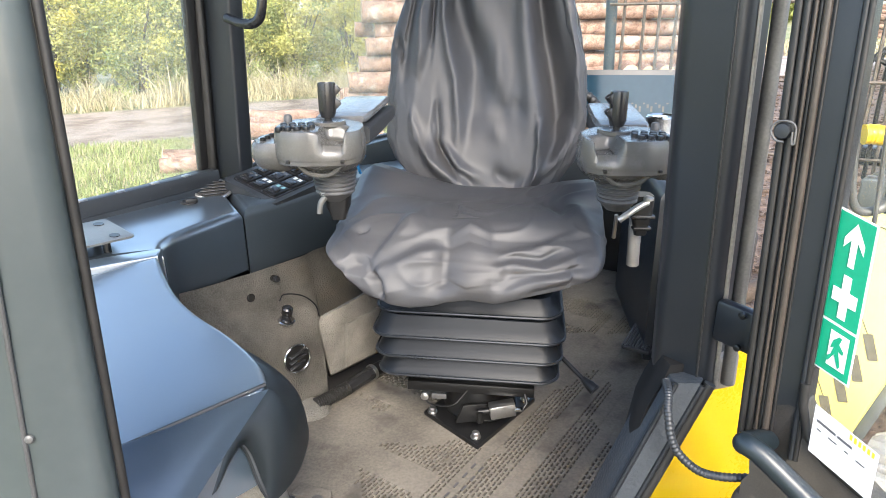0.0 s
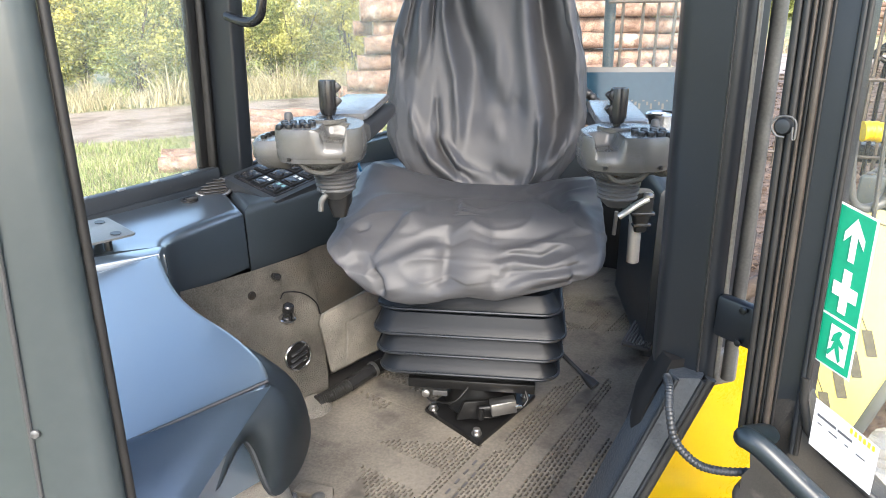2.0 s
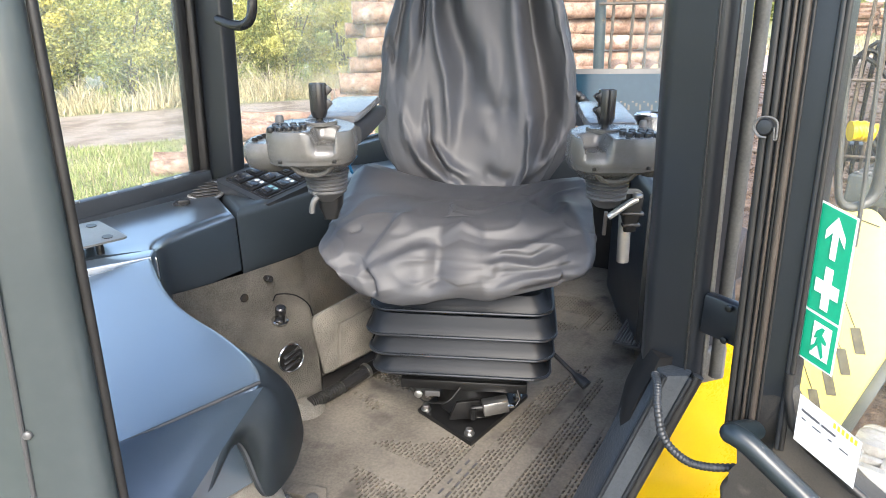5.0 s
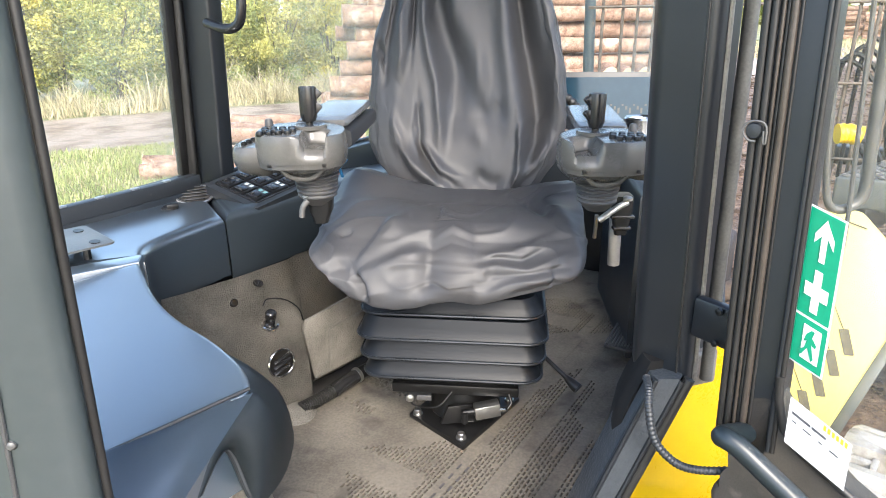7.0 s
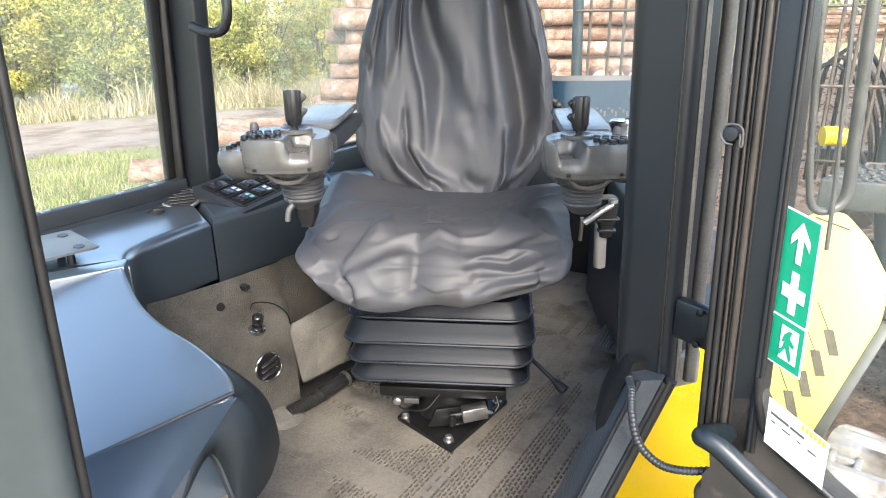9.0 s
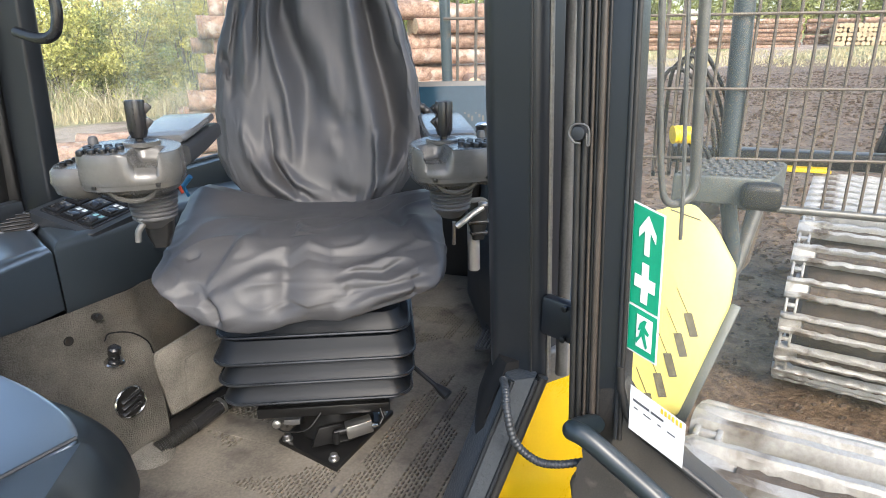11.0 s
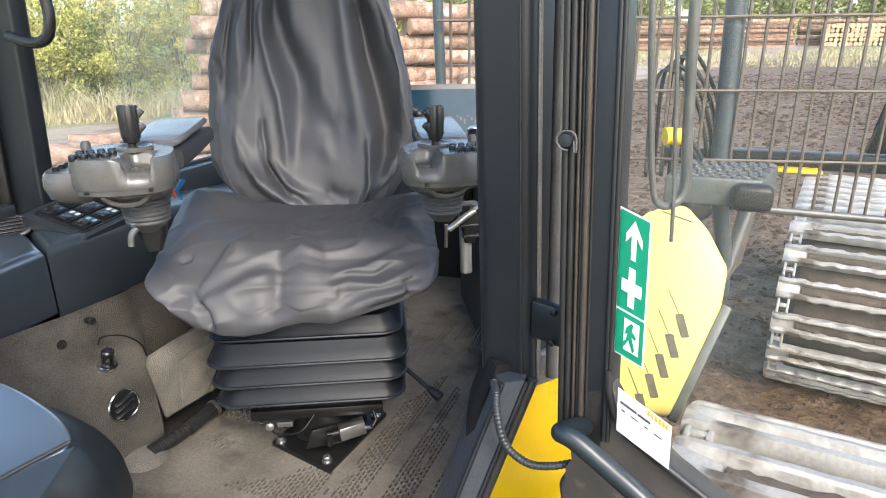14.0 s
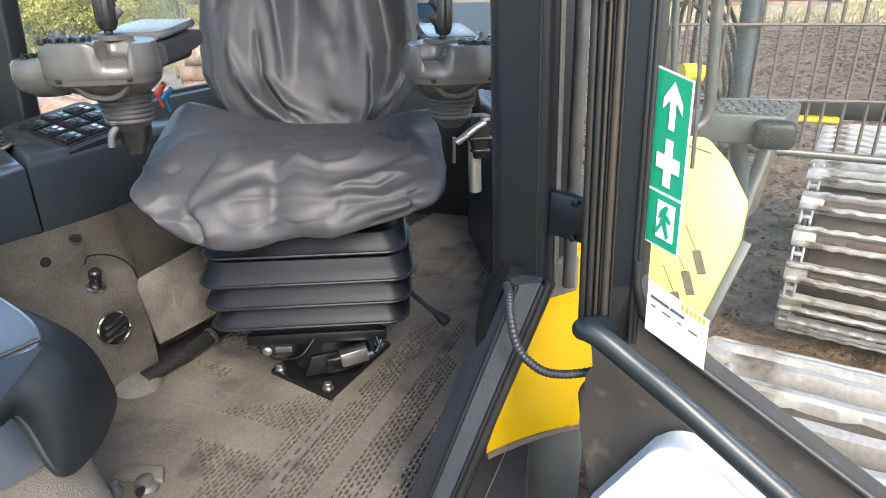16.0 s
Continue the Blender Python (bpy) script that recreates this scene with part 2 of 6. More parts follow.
def ease_path(pts, n):
    """A smooth line of n places through pts."""
    p = [Vector(q) for q in pts]
    p = [p[0] * 2 - p[1]] + p + [p[-1] * 2 - p[-2]]
    out = []
    for i in range(n):
        s = i / (n - 1) * (len(p) - 3)
        k = min(int(s), len(p) - 4)
        f = s - k
        a, b, c, d = p[k:k + 4]
        out.append(0.5 * (2 * b + (c - a) * f + (2 * a - 5 * b + 4 * c - d) * f * f + (3 * b - a - 3 * c + d) * f ** 3))
    return out


def sheet(bm, rows, close=False):
    """Faces between rows of places."""
    v = [[bm.verts.new(p) for p in r] for r in rows]
    n = len(rows[0])
    for a, b in zip(v, v[1:]):
        for i in range(n if close else n - 1):
            j = (i + 1) % n
            bm.faces.new((a[i], a[j], b[j], b[i]))
    return v


def loft(bm, rings, cap=True):
    v = sheet(bm, rings, True)
    if cap:
        bm.faces.new(v[0][::-1])
        bm.faces.new(v[-1])
    return v


def tube(bm, pts, r, seg=10, cap=True):
    """A round bar along pts; r is a radius or one for each place."""
    pts = [Vector(p) for p in pts]
    rad = r if isinstance(r, (list, tuple)) else [r] * len(pts)
    up = Vector((0, 0, 1))
    side, rings = None, []
    for i, p in enumerate(pts):
        d = (pts[min(i + 1, len(pts) - 1)] - pts[max(i - 1, 0)]).normalized()
        if side is None:
            side = d.cross(up if abs(d.z) < 0.9 else Vector((1, 0, 0))).normalized()
        side = (side - d * side.dot(d)).normalized()
        o = d.cross(side)
        rings.append([p + rad[i] * (math.cos(a) * side + math.sin(a) * o) for a in (2 * math.pi * k / seg for k in range(seg))])
    return loft(bm, rings, cap)


def corrugated(bm, pts, r, n, ridge=0.12, seg=12):
    path = ease_path(pts, n)
    tube(bm, path, [r * (1 + (ridge if i % 4 < 2 else -ridge)) for i in range(n)], seg)


def lathe(bm, prof, m, seg=24):
    """prof: (radius, height) from one end to the other, round the z axis of m."""
    rings = [[m @ Vector((r * math.cos(a), r * math.sin(a), z)) for a in (2 * math.pi * k / seg for k in range(seg))] for r, z in prof]
    return loft(bm, rings)


def bevelled(bm, faces_before, w, seg=2):
    if w:
        fresh = [f for f in bm.faces if f not in faces_before]
        edges = list({e for f in fresh for e in f.edges})
        bmesh.ops.bevel(bm, geom=edges, offset=w, segments=seg, affect="EDGES", profile=0.5, clamp_overlap=True)


def box(bm, m, sx, sy, sz, bevel=0.004, seg=2):
    """A box of that size centred on m, with rounded edges."""
    old = set(bm.faces)
    bmesh.ops.create_cube(bm, size=1, matrix=m @ Matrix.Diagonal((sx, sy, sz, 1)))
    bevelled(bm, old, bevel, seg)


def prism(bm, outline, m, t, bevel=0.003, seg=2):
    """An outline in the xy plane of m, made t thick along its z."""
    old = set(bm.faces)
    loft(bm, [[m @ Vector((x, y, z)) for x, y in outline] for z in (0, t)])
    bevelled(bm, old, bevel, seg)


def frame_of(o, x, y):
    """A pose with origin o, x axis along x and y axis as near y as it can be."""
    x = Vector(x).normalized()
    z = x.cross(Vector(y)).normalized()
    y = z.cross(x)
    return Matrix(((x.x, y.x, z.x, o[0]), (x.y, y.y, z.y, o[1]), (x.z, y.z, z.z, o[2]), (0, 0, 0, 1)))


def rounded(w, h, r, n=5):
    """A rounded rectangle round the origin."""
    out = []
    for cx, cy, a0 in ((w / 2 - r, h / 2 - r, 0), (-w / 2 + r, h / 2 - r, 90), (-w / 2 + r, -h / 2 + r, 180), (w / 2 - r, -h / 2 + r, 270)):
        for k in range(n + 1):
            a = radians(a0 + 90 * k / n)
            out.append((cx + r * math.cos(a), cy + r * math.sin(a)))
    return out


def slab(bm, outline, top, bottom, r=0.02, seg=4):
    """A solid over a plan outline (counter-clockwise), its upper edge rounded by r; top and bottom give heights."""
    n = len(outline)
    pts = [Vector((*p, 0)) for p in outline]
    inn = []
    for i in range(n):
        e1, e2 = (pts[i] - pts[i - 1]).normalized(), (pts[(i + 1) % n] - pts[i]).normalized()
        k = Vector((-(e1.y + e2.y), e1.x + e2.x, 0))
        inn.append(k.normalized() / max(0.5, math.sqrt(max(0.05, (1 + e1.dot(e2)) / 2))))
    rings = [[Vector((p.x, p.y, bottom(p.x, p.y))) for p in pts]]
    for k in range(seg + 1):
        a = radians(90 * k / seg)
        ring = []
        for p, q in zip(pts, inn):
            s = p + q * r * (1 - math.cos(a))
            ring.append(Vector((s.x, s.y, top(s.x, s.y) - r * (1 - math.sin(a)))))
        rings.append(ring)
    v = sheet(bm, rings, True)
    bm.faces.new(v[0][::-1])
    res = bm.faces.new(v[-1])
    bmesh.ops.triangulate(bm, faces=[res])


def wobble(x, y, z, s):
    return noise.noise(Vector((x * s, y * s, z * s)))


# ---- ground and distance ----
RN, RP = Vector((-0.53, 0.85, 0)), Vector((0.85, 0.53, 0))


def ground_z(x, y):
    far = max(0.0, (x - 6.0) * 0.5 + (y - 6.0) * 0.3 - 4)
    z = -1.4 + min(far * 0.045, 2.9)
    near = 1.0 / (1.0 + (x * x + y * y) / 900)
    return z + near * (0.05 * wobble(x, y, 0, 0.8) + 0.04 * wobble(x, y, 3, 2.6)) * (1.6 if x > 0.5 else 0.7)


def ground_sheet():
    ax = [-3000, -600, -200, -100, -70, -50, -40] + [-32 + i * 0.9 for i in range(33)] + [-2 + i * 0.22 for i in range(55)] + [10.5 + i * 1.5 for i in range(30)] + [60, 75, 95, 130, 220, 700, 3000]
    ay = [-3000, -600, -150, -60, -30, -15, -8, -4] + [-2 + i * 0.25 for i in range(45)] + [9.6 + i * 0.8 for i in range(40)] + [43, 47, 52, 58, 66, 78, 95, 130, 220, 700, 3000]
    bm = bm_new()
    sheet(bm, [[(x, y, ground_z(x, y)) for x in ax] for y in ay])
    ob = solo("ground", bm, mat("field_soil", (0.1, 0.1, 0.1)), "uneven muddy ground with a gravel track and grass verge", "ground", kind="structure", sharp=180)
    me = ob.data
    road = me.attributes.new("road", "FLOAT", "POINT")
    grass = me.attributes.new("grass", "FLOAT", "POINT")
    for i, v in enumerate(me.vertices):
        x, y = v.co.x, v.co.y
        s = RN.x * x + RN.y * y + 0.5 * wobble(x, y, 0, 0.4)
        road.data[i].value = max(0.0, min(1.0, min(s - 14.4, 21.0 - s) * 1.2 + 0.2))
        right = max(0.0, min(1.0, (x + 1.6 - 0.09 * y + 1.6 * wobble(x, y, 7, 0.35)) * 0.5))
        far = max(0.0, min(1.0, (x * 0.5 + y * 0.6 - 32) * 0.12))
        grass.data[i].value = max(0.0, min(1.0, (1 - right) + far))
    m = me.materials[0]
    n, l = m.node_tree.nodes, m.node_tree.links
    b = n["Principled BSDF"]
    co = n.new("ShaderNodeTexCoord")

    def noisy(s, d=6):
        t = n.new("ShaderNodeTexNoise")
        t.inputs["Scale"].default_value, t.inputs["Detail"].default_value, t.inputs["Roughness"].default_value = s, d, 0.65
        l.new(co.outputs["Object"], t.inputs["Vector"])
        return t.outputs["Fac"]

    def mixed(f, a, c, lo=0.0, hi=1.0):
        r = n.new("ShaderNodeMapRange")
        r.inputs["From Min"].default_value, r.inputs["From Max"].default_value = lo, hi
        l.new(f, r.inputs["Value"])
        k = n.new("ShaderNodeMix")
        k.data_type = "RGBA"
        l.new(r.outputs["Result"], k.inputs["Factor"])
        for sock, val in (("A", a), ("B", c)):
            if isinstance(val, tuple):
                k.inputs[sock].default_value = (*val, 1)
            else:
                l.new(val, k.inputs[sock])
        return k.outputs["Result"]

    mud = mixed(noisy(3.2, 9), mixed(noisy(17.0), (0.055, 0.032, 0.019), (0.165, 0.105, 0.064), 0.38, 0.62), mixed(noisy(8.0), (0.31, 0.205, 0.13), (0.14, 0.088, 0.054), 0.4, 0.6), 0.42, 0.62)
    turf = mixed(noisy(0.5), mixed(noisy(14), (0.15, 0.185, 0.06), (0.28, 0.28, 0.115), 0.35, 0.65), (0.38, 0.33, 0.19), 0.45, 0.62)
    gravel = mixed(noisy(0.8), mixed(noisy(25), (0.36, 0.285, 0.23), (0.50, 0.41, 0.34), 0.35, 0.65), (0.26, 0.20, 0.155), 0.48, 0.6)
    ar, ag = n.new("ShaderNodeAttribute"), n.new("ShaderNodeAttribute")
    ar.attribute_name, ag.attribute_name = "road", "grass"
    base = mixed(ag.outputs["Fac"], mud, turf, 0.3, 0.7)
    l.new(mixed(ar.outputs["Fac"], base, gravel, 0.25, 0.75), b.inputs["Base Color"])
    b.inputs["Roughness"].default_value = 0.95
    b.inputs["Specular IOR Level"].default_value = 0.15
    bp = n.new("ShaderNodeBump")
    bp.inputs["Strength"].default_value, bp.inputs["Distance"].default_value = 1.0, 0.11
    l.new(noisy(7.0, 8), bp.inputs["Height"])
    l.new(bp.outputs["Normal"], b.inputs["Normal"])


ground_sheet()


def mesh_from(name, verts, faces, material):
    me = bpy.data.meshes.new(name)
    me.from_pydata(verts, [], faces)
    me.materials.append(material)
    return me


def leaf_cloud(rng, centres, per, size):
    """Many small folded leaves round the centres (place, radius)."""
    verts, faces = [], []
    for c, r in centres:
        d = rng.normal(size=(per, 3))
        d /= np.linalg.norm(d, axis=1)[:, None]
        d *= (r * rng.uniform(0.35, 1.0, per) ** 0.6)[:, None]
        d[:, 2] *= 0.85
        for p in d + np.array(c):
            a = rng.normal(size=3)
            a /= np.linalg.norm(a)
            b = np.cross(a, rng.normal(size=3))
            b /= np.linalg.norm(b) + 1e-6
            s = size * rng.uniform(0.6, 1.3)
            k = len(verts)
            verts += [p - a * s, p + b * s * 0.5, p + a * s, p - b * s * 0.5]
            faces.append((k, k + 1, k + 2, k + 3))
    return verts, faces


def bush(seed, height, width, leaves, leafmat, second, label):
    rng = np.random.default_rng(seed)
    root = thing("bush", (0, 0, 0), label, "bush", "roadside bushes")
    tips = []
    bm = bm_new()
    for i in range(7):
        a = rng.uniform(0, 6.28)
        rr = width * 0.5 * rng.uniform(0.2, 0.9)
        top = Vector((rr * math.cos(a), rr * math.sin(a), height * rng.uniform(0.6, 0.95)))
        pts = ease_path([(0.15 * math.cos(a), 0.15 * math.sin(a), -0.3), top * 0.45 + Vector((0, 0, 0.2)), top], 6)
        tube(bm, pts, [0.05 - 0.007 * k for k in range(6)], 5)
        tips += pts[2:]
    part("stem", bm, TWIG, root)
    cs = []
    for tpt in tips:
        for _ in range(2):
            o = rng.normal(size=3) * width * 0.16
            cs.append(((tpt.x + o[0], tpt.y + o[1], max(0.45, tpt.z + o[2])), rng.uniform(0.3, 0.62)))
    for _ in range(26):
        a, rr = rng.uniform(0, 6.28), width * 0.5 * rng.uniform(0.5, 1.05)
        cs.append(((rr * math.cos(a), rr * math.sin(a), rng.uniform(0.3, height * 0.75)), rng.uniform(0.3, 0.6)))
    cut = len(cs) * 2 // 3
    for nm, sel, mt in (("crown", cs[:cut], leafmat), ("crown", cs[cut:], second)):
        v, f = leaf_cloud(rng, sel, leaves // len(cs), 0.058)
        ob = new(nm, mesh_from(nm, v, f, mt))
        ob.parent = root
    return root


BUSHES = [bush(3, 4.6, 3.4, 14000, LEAF1, LEAF3, "leafy green willow bush turning yellow beside the track"),
          bush(8, 5.2, 3.2, 14000, LEAF2, LEAF1, "dark green leafy bush beside the track"),
          bush(15, 4.0, 3.6, 14000, LEAF1, LEAF2, "light green leafy bush beside the track")]
brng = np.random.default_rng(5)
for row, (s0, step) in enumerate(((25.2, 2.1), (28.0, 2.4))):
    for k in range(19):
        p = -27 + k * step + brng.uniform(-0.5, 0.5)
        s = s0 + brng.uniform(-0.7, 0.9)
        q = RN * s + RP * p
        src = BUSHES[(k * 2 + row + int(brng.integers(0, 2))) % 3]
        m = Matrix.Translation((q.x, q.y, -1.4)) @ Matrix.Rotation(brng.uniform(0, 6.28), 4, "Z")
        copy_thing(src, m)
for i, b0 in enumerate(BUSHES):
    q = RN * 31.5 + RP * (-14 + 9 * i)
    b0.location = (q.x, q.y, -1.4)


# a distant wood behind the field
wood = thing("distant_wood", (75, 110, 1.0), "distant mixed wood behind the logging field", "wood", kind="stuff")
wr = np.random.default_rng(21)
cs = []
for k in range(150):
    a = radians(wr.uniform(-8, 62))
    d = wr.uniform(105, 125)
    x, y = d * math.sin(a), d * math.cos(a)
    hgt = wr.uniform(6, 12)
    for j in range(5):
        cs.append(((x + wr.normal() * 1.2, y + wr.normal() * 1.2, 1.5 + hgt * j / 5), 2.3 * (1 - j / 7)))
v, f = leaf_cloud(wr, cs, 150, 0.30)
wo = new("crown", mesh_from("crown", v, f, LEAF2))
wo.parent = wood
wo.matrix_parent_inverse = Matrix.Translation(wood.location).inverted()


def blades(name, label, n, place, hgt, material, seed, wide=0.012):
    rng = np.random.default_rng(seed)
    verts, faces = [], []
    for _ in range(n):
        x, y = place(rng)
        z = ground_z(x, y)
        h = hgt * rng.uniform(0.25, 1.15) * max(0.15, 0.75 + 1.1 * wobble(x, y, 5, 0.7))
        a = rng.uniform(0, 6.28)
        w = wide * rng.uniform(0.6, 1.4)
        lx, ly = rng.normal() * h * 0.45, rng.normal() * h * 0.45
        cx, cy = w * math.cos(a), w * math.sin(a)
        k = len(verts)
        verts += [(x - cx, y - cy, z - 0.02), (x + cx, y + cy, z - 0.02), (x + cx * 0.7 + lx * 0.4, y + cy * 0.7 + ly * 0.4, z + h * 0.6), (x - cx * 0.7 + lx * 0.4, y - cy * 0.7 + ly * 0.4, z + h * 0.6), (x + lx, y + ly, z + h)]
        faces += [(k, k + 1, k + 2, k + 3), (k + 3, k + 2, k + 4)]
    ob = new(name, mesh_from(name, verts, faces, material))
    return tagged(ob, label, "grass", kind="stuff")


def along(p0, p1, s0, s1):
    def f(rng):
        q = RP * rng.uniform(p0, p1) + RN * rng.uniform(s0, s1)
        return q.x, q.y
    return f


blades("dry_grass", "tall dry straw-coloured grass under the bushes", 15000, along(-16, 22, 20.8, 24.6), 0.95, DRYGRASS, 1, 0.016)
blades("weeds", "green weeds mixed into the tall dry grass", 4500, along(-16, 22, 22.2, 25.0), 0.7, GREENGRASS, 7, 0.02)
blades("verge_grass", "short green grass on the verge of the track", 26000, along(-3, 9, 9.5, 14.8), 0.13, GREENGRASS, 2, 0.008)
blades("verge_straw", "short dry grass on the verge of the track", 12000, along(-4, 10, 8.0, 14.6), 0.12, DRYGRASS, 4, 0.008)
blades("field_grass", "pale grass along the edge of the field", 9000, lambda r: (lambda d, a: (d * math.sin(a), d * math.cos(a)))(r.uniform(40, 58), radians(r.uniform(26, 56))), 0.28, DRYGRASS, 9, 0.03)


def clods():
    """Lumps of churned earth on the bare field."""
    rng = np.random.default_rng(31)
    verts, faces = [], []
    for k in range(30000):
        if k < 7000:
            x, y = rng.uniform(1.2, 6.0), rng.uniform(1.5, 7.0)
            r = 0.004 + 0.022 * rng.uniform() ** 3
        else:
            x, y = rng.uniform(4.0, 26.0), rng.uniform(5.0, 27.0)
            r = 0.012 + 0.055 * rng.uniform() ** 2.5
        z = ground_z(x, y)
        n0 = len(verts)
        for dz, rr, m in ((-0.3, 1.0, 5), (0.45, 0.75, 5), (0.8, 0.0, 1)):
            for i in range(m):
                a = 6.283 * i / m + rng.uniform(-0.3, 0.3)
                q = r * rr * rng.uniform(0.7, 1.3)
                verts.append((x + q * math.cos(a) * 1.3, y + q * math.sin(a), z + r * dz * rng.uniform(0.6, 1.1)))
        for i in range(5):
            j = (i + 1) % 5
            faces += [(n0 + i, n0 + j, n0 + 5 + j, n0 + 5 + i), (n0 + 5 + i, n0 + 5 + j, n0 + 10)]
    ob = new("earth_clods", mesh_from("earth_clods", verts, faces, EARTH))
    tagged(ob, "lumps of churned brown earth on the bare field", "earth", kind="stuff")


EARTH = mat("churned_earth", (0.056, 0.039, 0.029), (0.115, 0.083, 0.061), 0.95, 0.03, scale=3, fine=40, bump=0.5, depth=0.01, spec=0.1, island=0.35)
clods()


# ---- logs ----
def log(a, b, r, rng, group, label):
    """A felled log from a to b with bark, a slight taper and sawn ends."""
    a, b = Vector(a), Vector(b)
    root = thing("log", a, label, "log", group)
    pts = [a.lerp(b, k / 6) + Vector((0, 0, 0.03 * rng.normal() * (0 < k < 6))) for k in range(7)]
    rr = [r * (1 - 0.02 * k) * (1 + 0.04 * rng.normal()) for k in range(7)]
    bm = bm_new()
    tube(bm, pts, rr, 12, cap=False)
    part("bark", bm, BARK, root)
    d = (b - a).normalized()
    for p, q, s in ((a, d, rr[0]), (b, -d, rr[6])):
        bm = bm_new()
        m = q.to_track_quat("Z", "Y").to_matrix().to_4x4()
        m.translation = p
        lathe(bm, [(s * 0.99, 0.0), (s * 0.985, 0.012)], m, 12)
        part("sawn_end", bm, WOODEND, root)


lr = np.random.default_rng(11)
LA = Vector((0.97, 0.2, 0)).normalized()
LB = Vector((-0.2, 0.97, 0))
for x0, nlen in ((-2.40, 5.05), (3.15, 5.2)):
    z = -1.4
    for row in range(8):
        r0 = 0.225
        for col in range(2):
            rad = r0 * lr.uniform(0.8, 1.12)
            s = x0 + (row * 0.12 if x0 < 0 else 0) + lr.uniform(-0.3, 0.3)
            o = Vector((0, 16.2, 0)) + LB * (col * 0.47 + (row % 2) * 0.23 + lr.uniform(-0.05, 0.05))
            a = o + LA * s + Vector((0, 0, z + r0))
            log(a, a + LA * (nlen + lr.uniform(-0.5, 0.4)) + Vector((0, 0, lr.uniform(-0.05, 0.05))), rad, lr, "roadside log pile", "barked spruce log in the roadside pile")
        z += 0.40
# butt ends facing the machine, behind the grille
for k in range(10):
    x, zz = 4.35 + 0.42 * (k % 5) + 0.1 * (k // 5), -1.15 + 0.42 * (k // 5) + lr.uniform(-0.03, 0.03)
    log((x, 15.2, zz + 0.55), (x + 0.5, 17.6, zz + 0.55), 0.2 * lr.uniform(0.8, 1.1), lr, "log ends behind the grille", "barked spruce log with a pale sawn end")
for a, b, r in (((-5.0, 13.9, -1.18), (-1.6, 13.2, -1.2), 0.24), ((-4.6, 15.3, -1.15), (-1.2, 15.0, -1.15), 0.2), ((-4.9, 10.9, -1.27), (-1.6, 11.8, -1.25), 0.17), ((-4.6, 11.5, -1.25), (-1.4, 12.3, -1.22), 0.19), ((-4.4, 12.2, -1.22), (-1.2, 12.7, -1.2), 0.19), ((-4.75, 10.4, -1.28), (-1.7, 11.2, -1.27), 0.14), ((-4.15, 11.9, -0.92), (-1.4, 12.5, -0.9), 0.17)):
    log(a, b, r, lr, "loose logs on the verge", "loose barked log lying on the grass verge")


def far_pile(x, y, dx, dy, n, rows, face):
    """A long stack far off on the field; joined, since it is too small to pick apart."""
    bm = bm_new()
    d = Vector((dx, dy, 0)).normalized()
    t = Vector((-d.y, d.x, 0))
    z0 = ground_z(x, y)
    for k in range(n):
        for j in range(rows):
            r = 0.2 * lr.uniform(0.7, 1.2)
            if face:
                o = Vector((x, y, z0)) + d * (k * 0.36 + lr.uniform(-0.06, 0.06)) + Vector((0, 0, 0.2 + 0.36 * j))
                tube(bm, [o, o + t * (3.6 + lr.uniform(-0.3, 0.3))], r, 8)
            else:
                o = Vector((x, y, z0)) + d * (k * 4.6) + t * (0.3 * (j % 2)) + Vector((0, 0, 0.2 + 0.34 * j))
                tube(bm, [o, o + d * 4.3], r, 8)
    solo("log_stack", bm, WOODEND if face else BARK, "distant stack of sawn logs with pale ends" if face else "distant stack of reddish-brown logs", "log stack", "distant log stacks", "stuff")


far_pile(30, 52, 0.93, -0.3, 3, 6, False)
far_pile(45, 46.5, 0.75, -0.6, 16, 5, True)
far_pile(33, 56, 0.9, -0.4, 5, 7, False)
far_pile(56, 42, 0.75, -0.6, 22, 5, True)


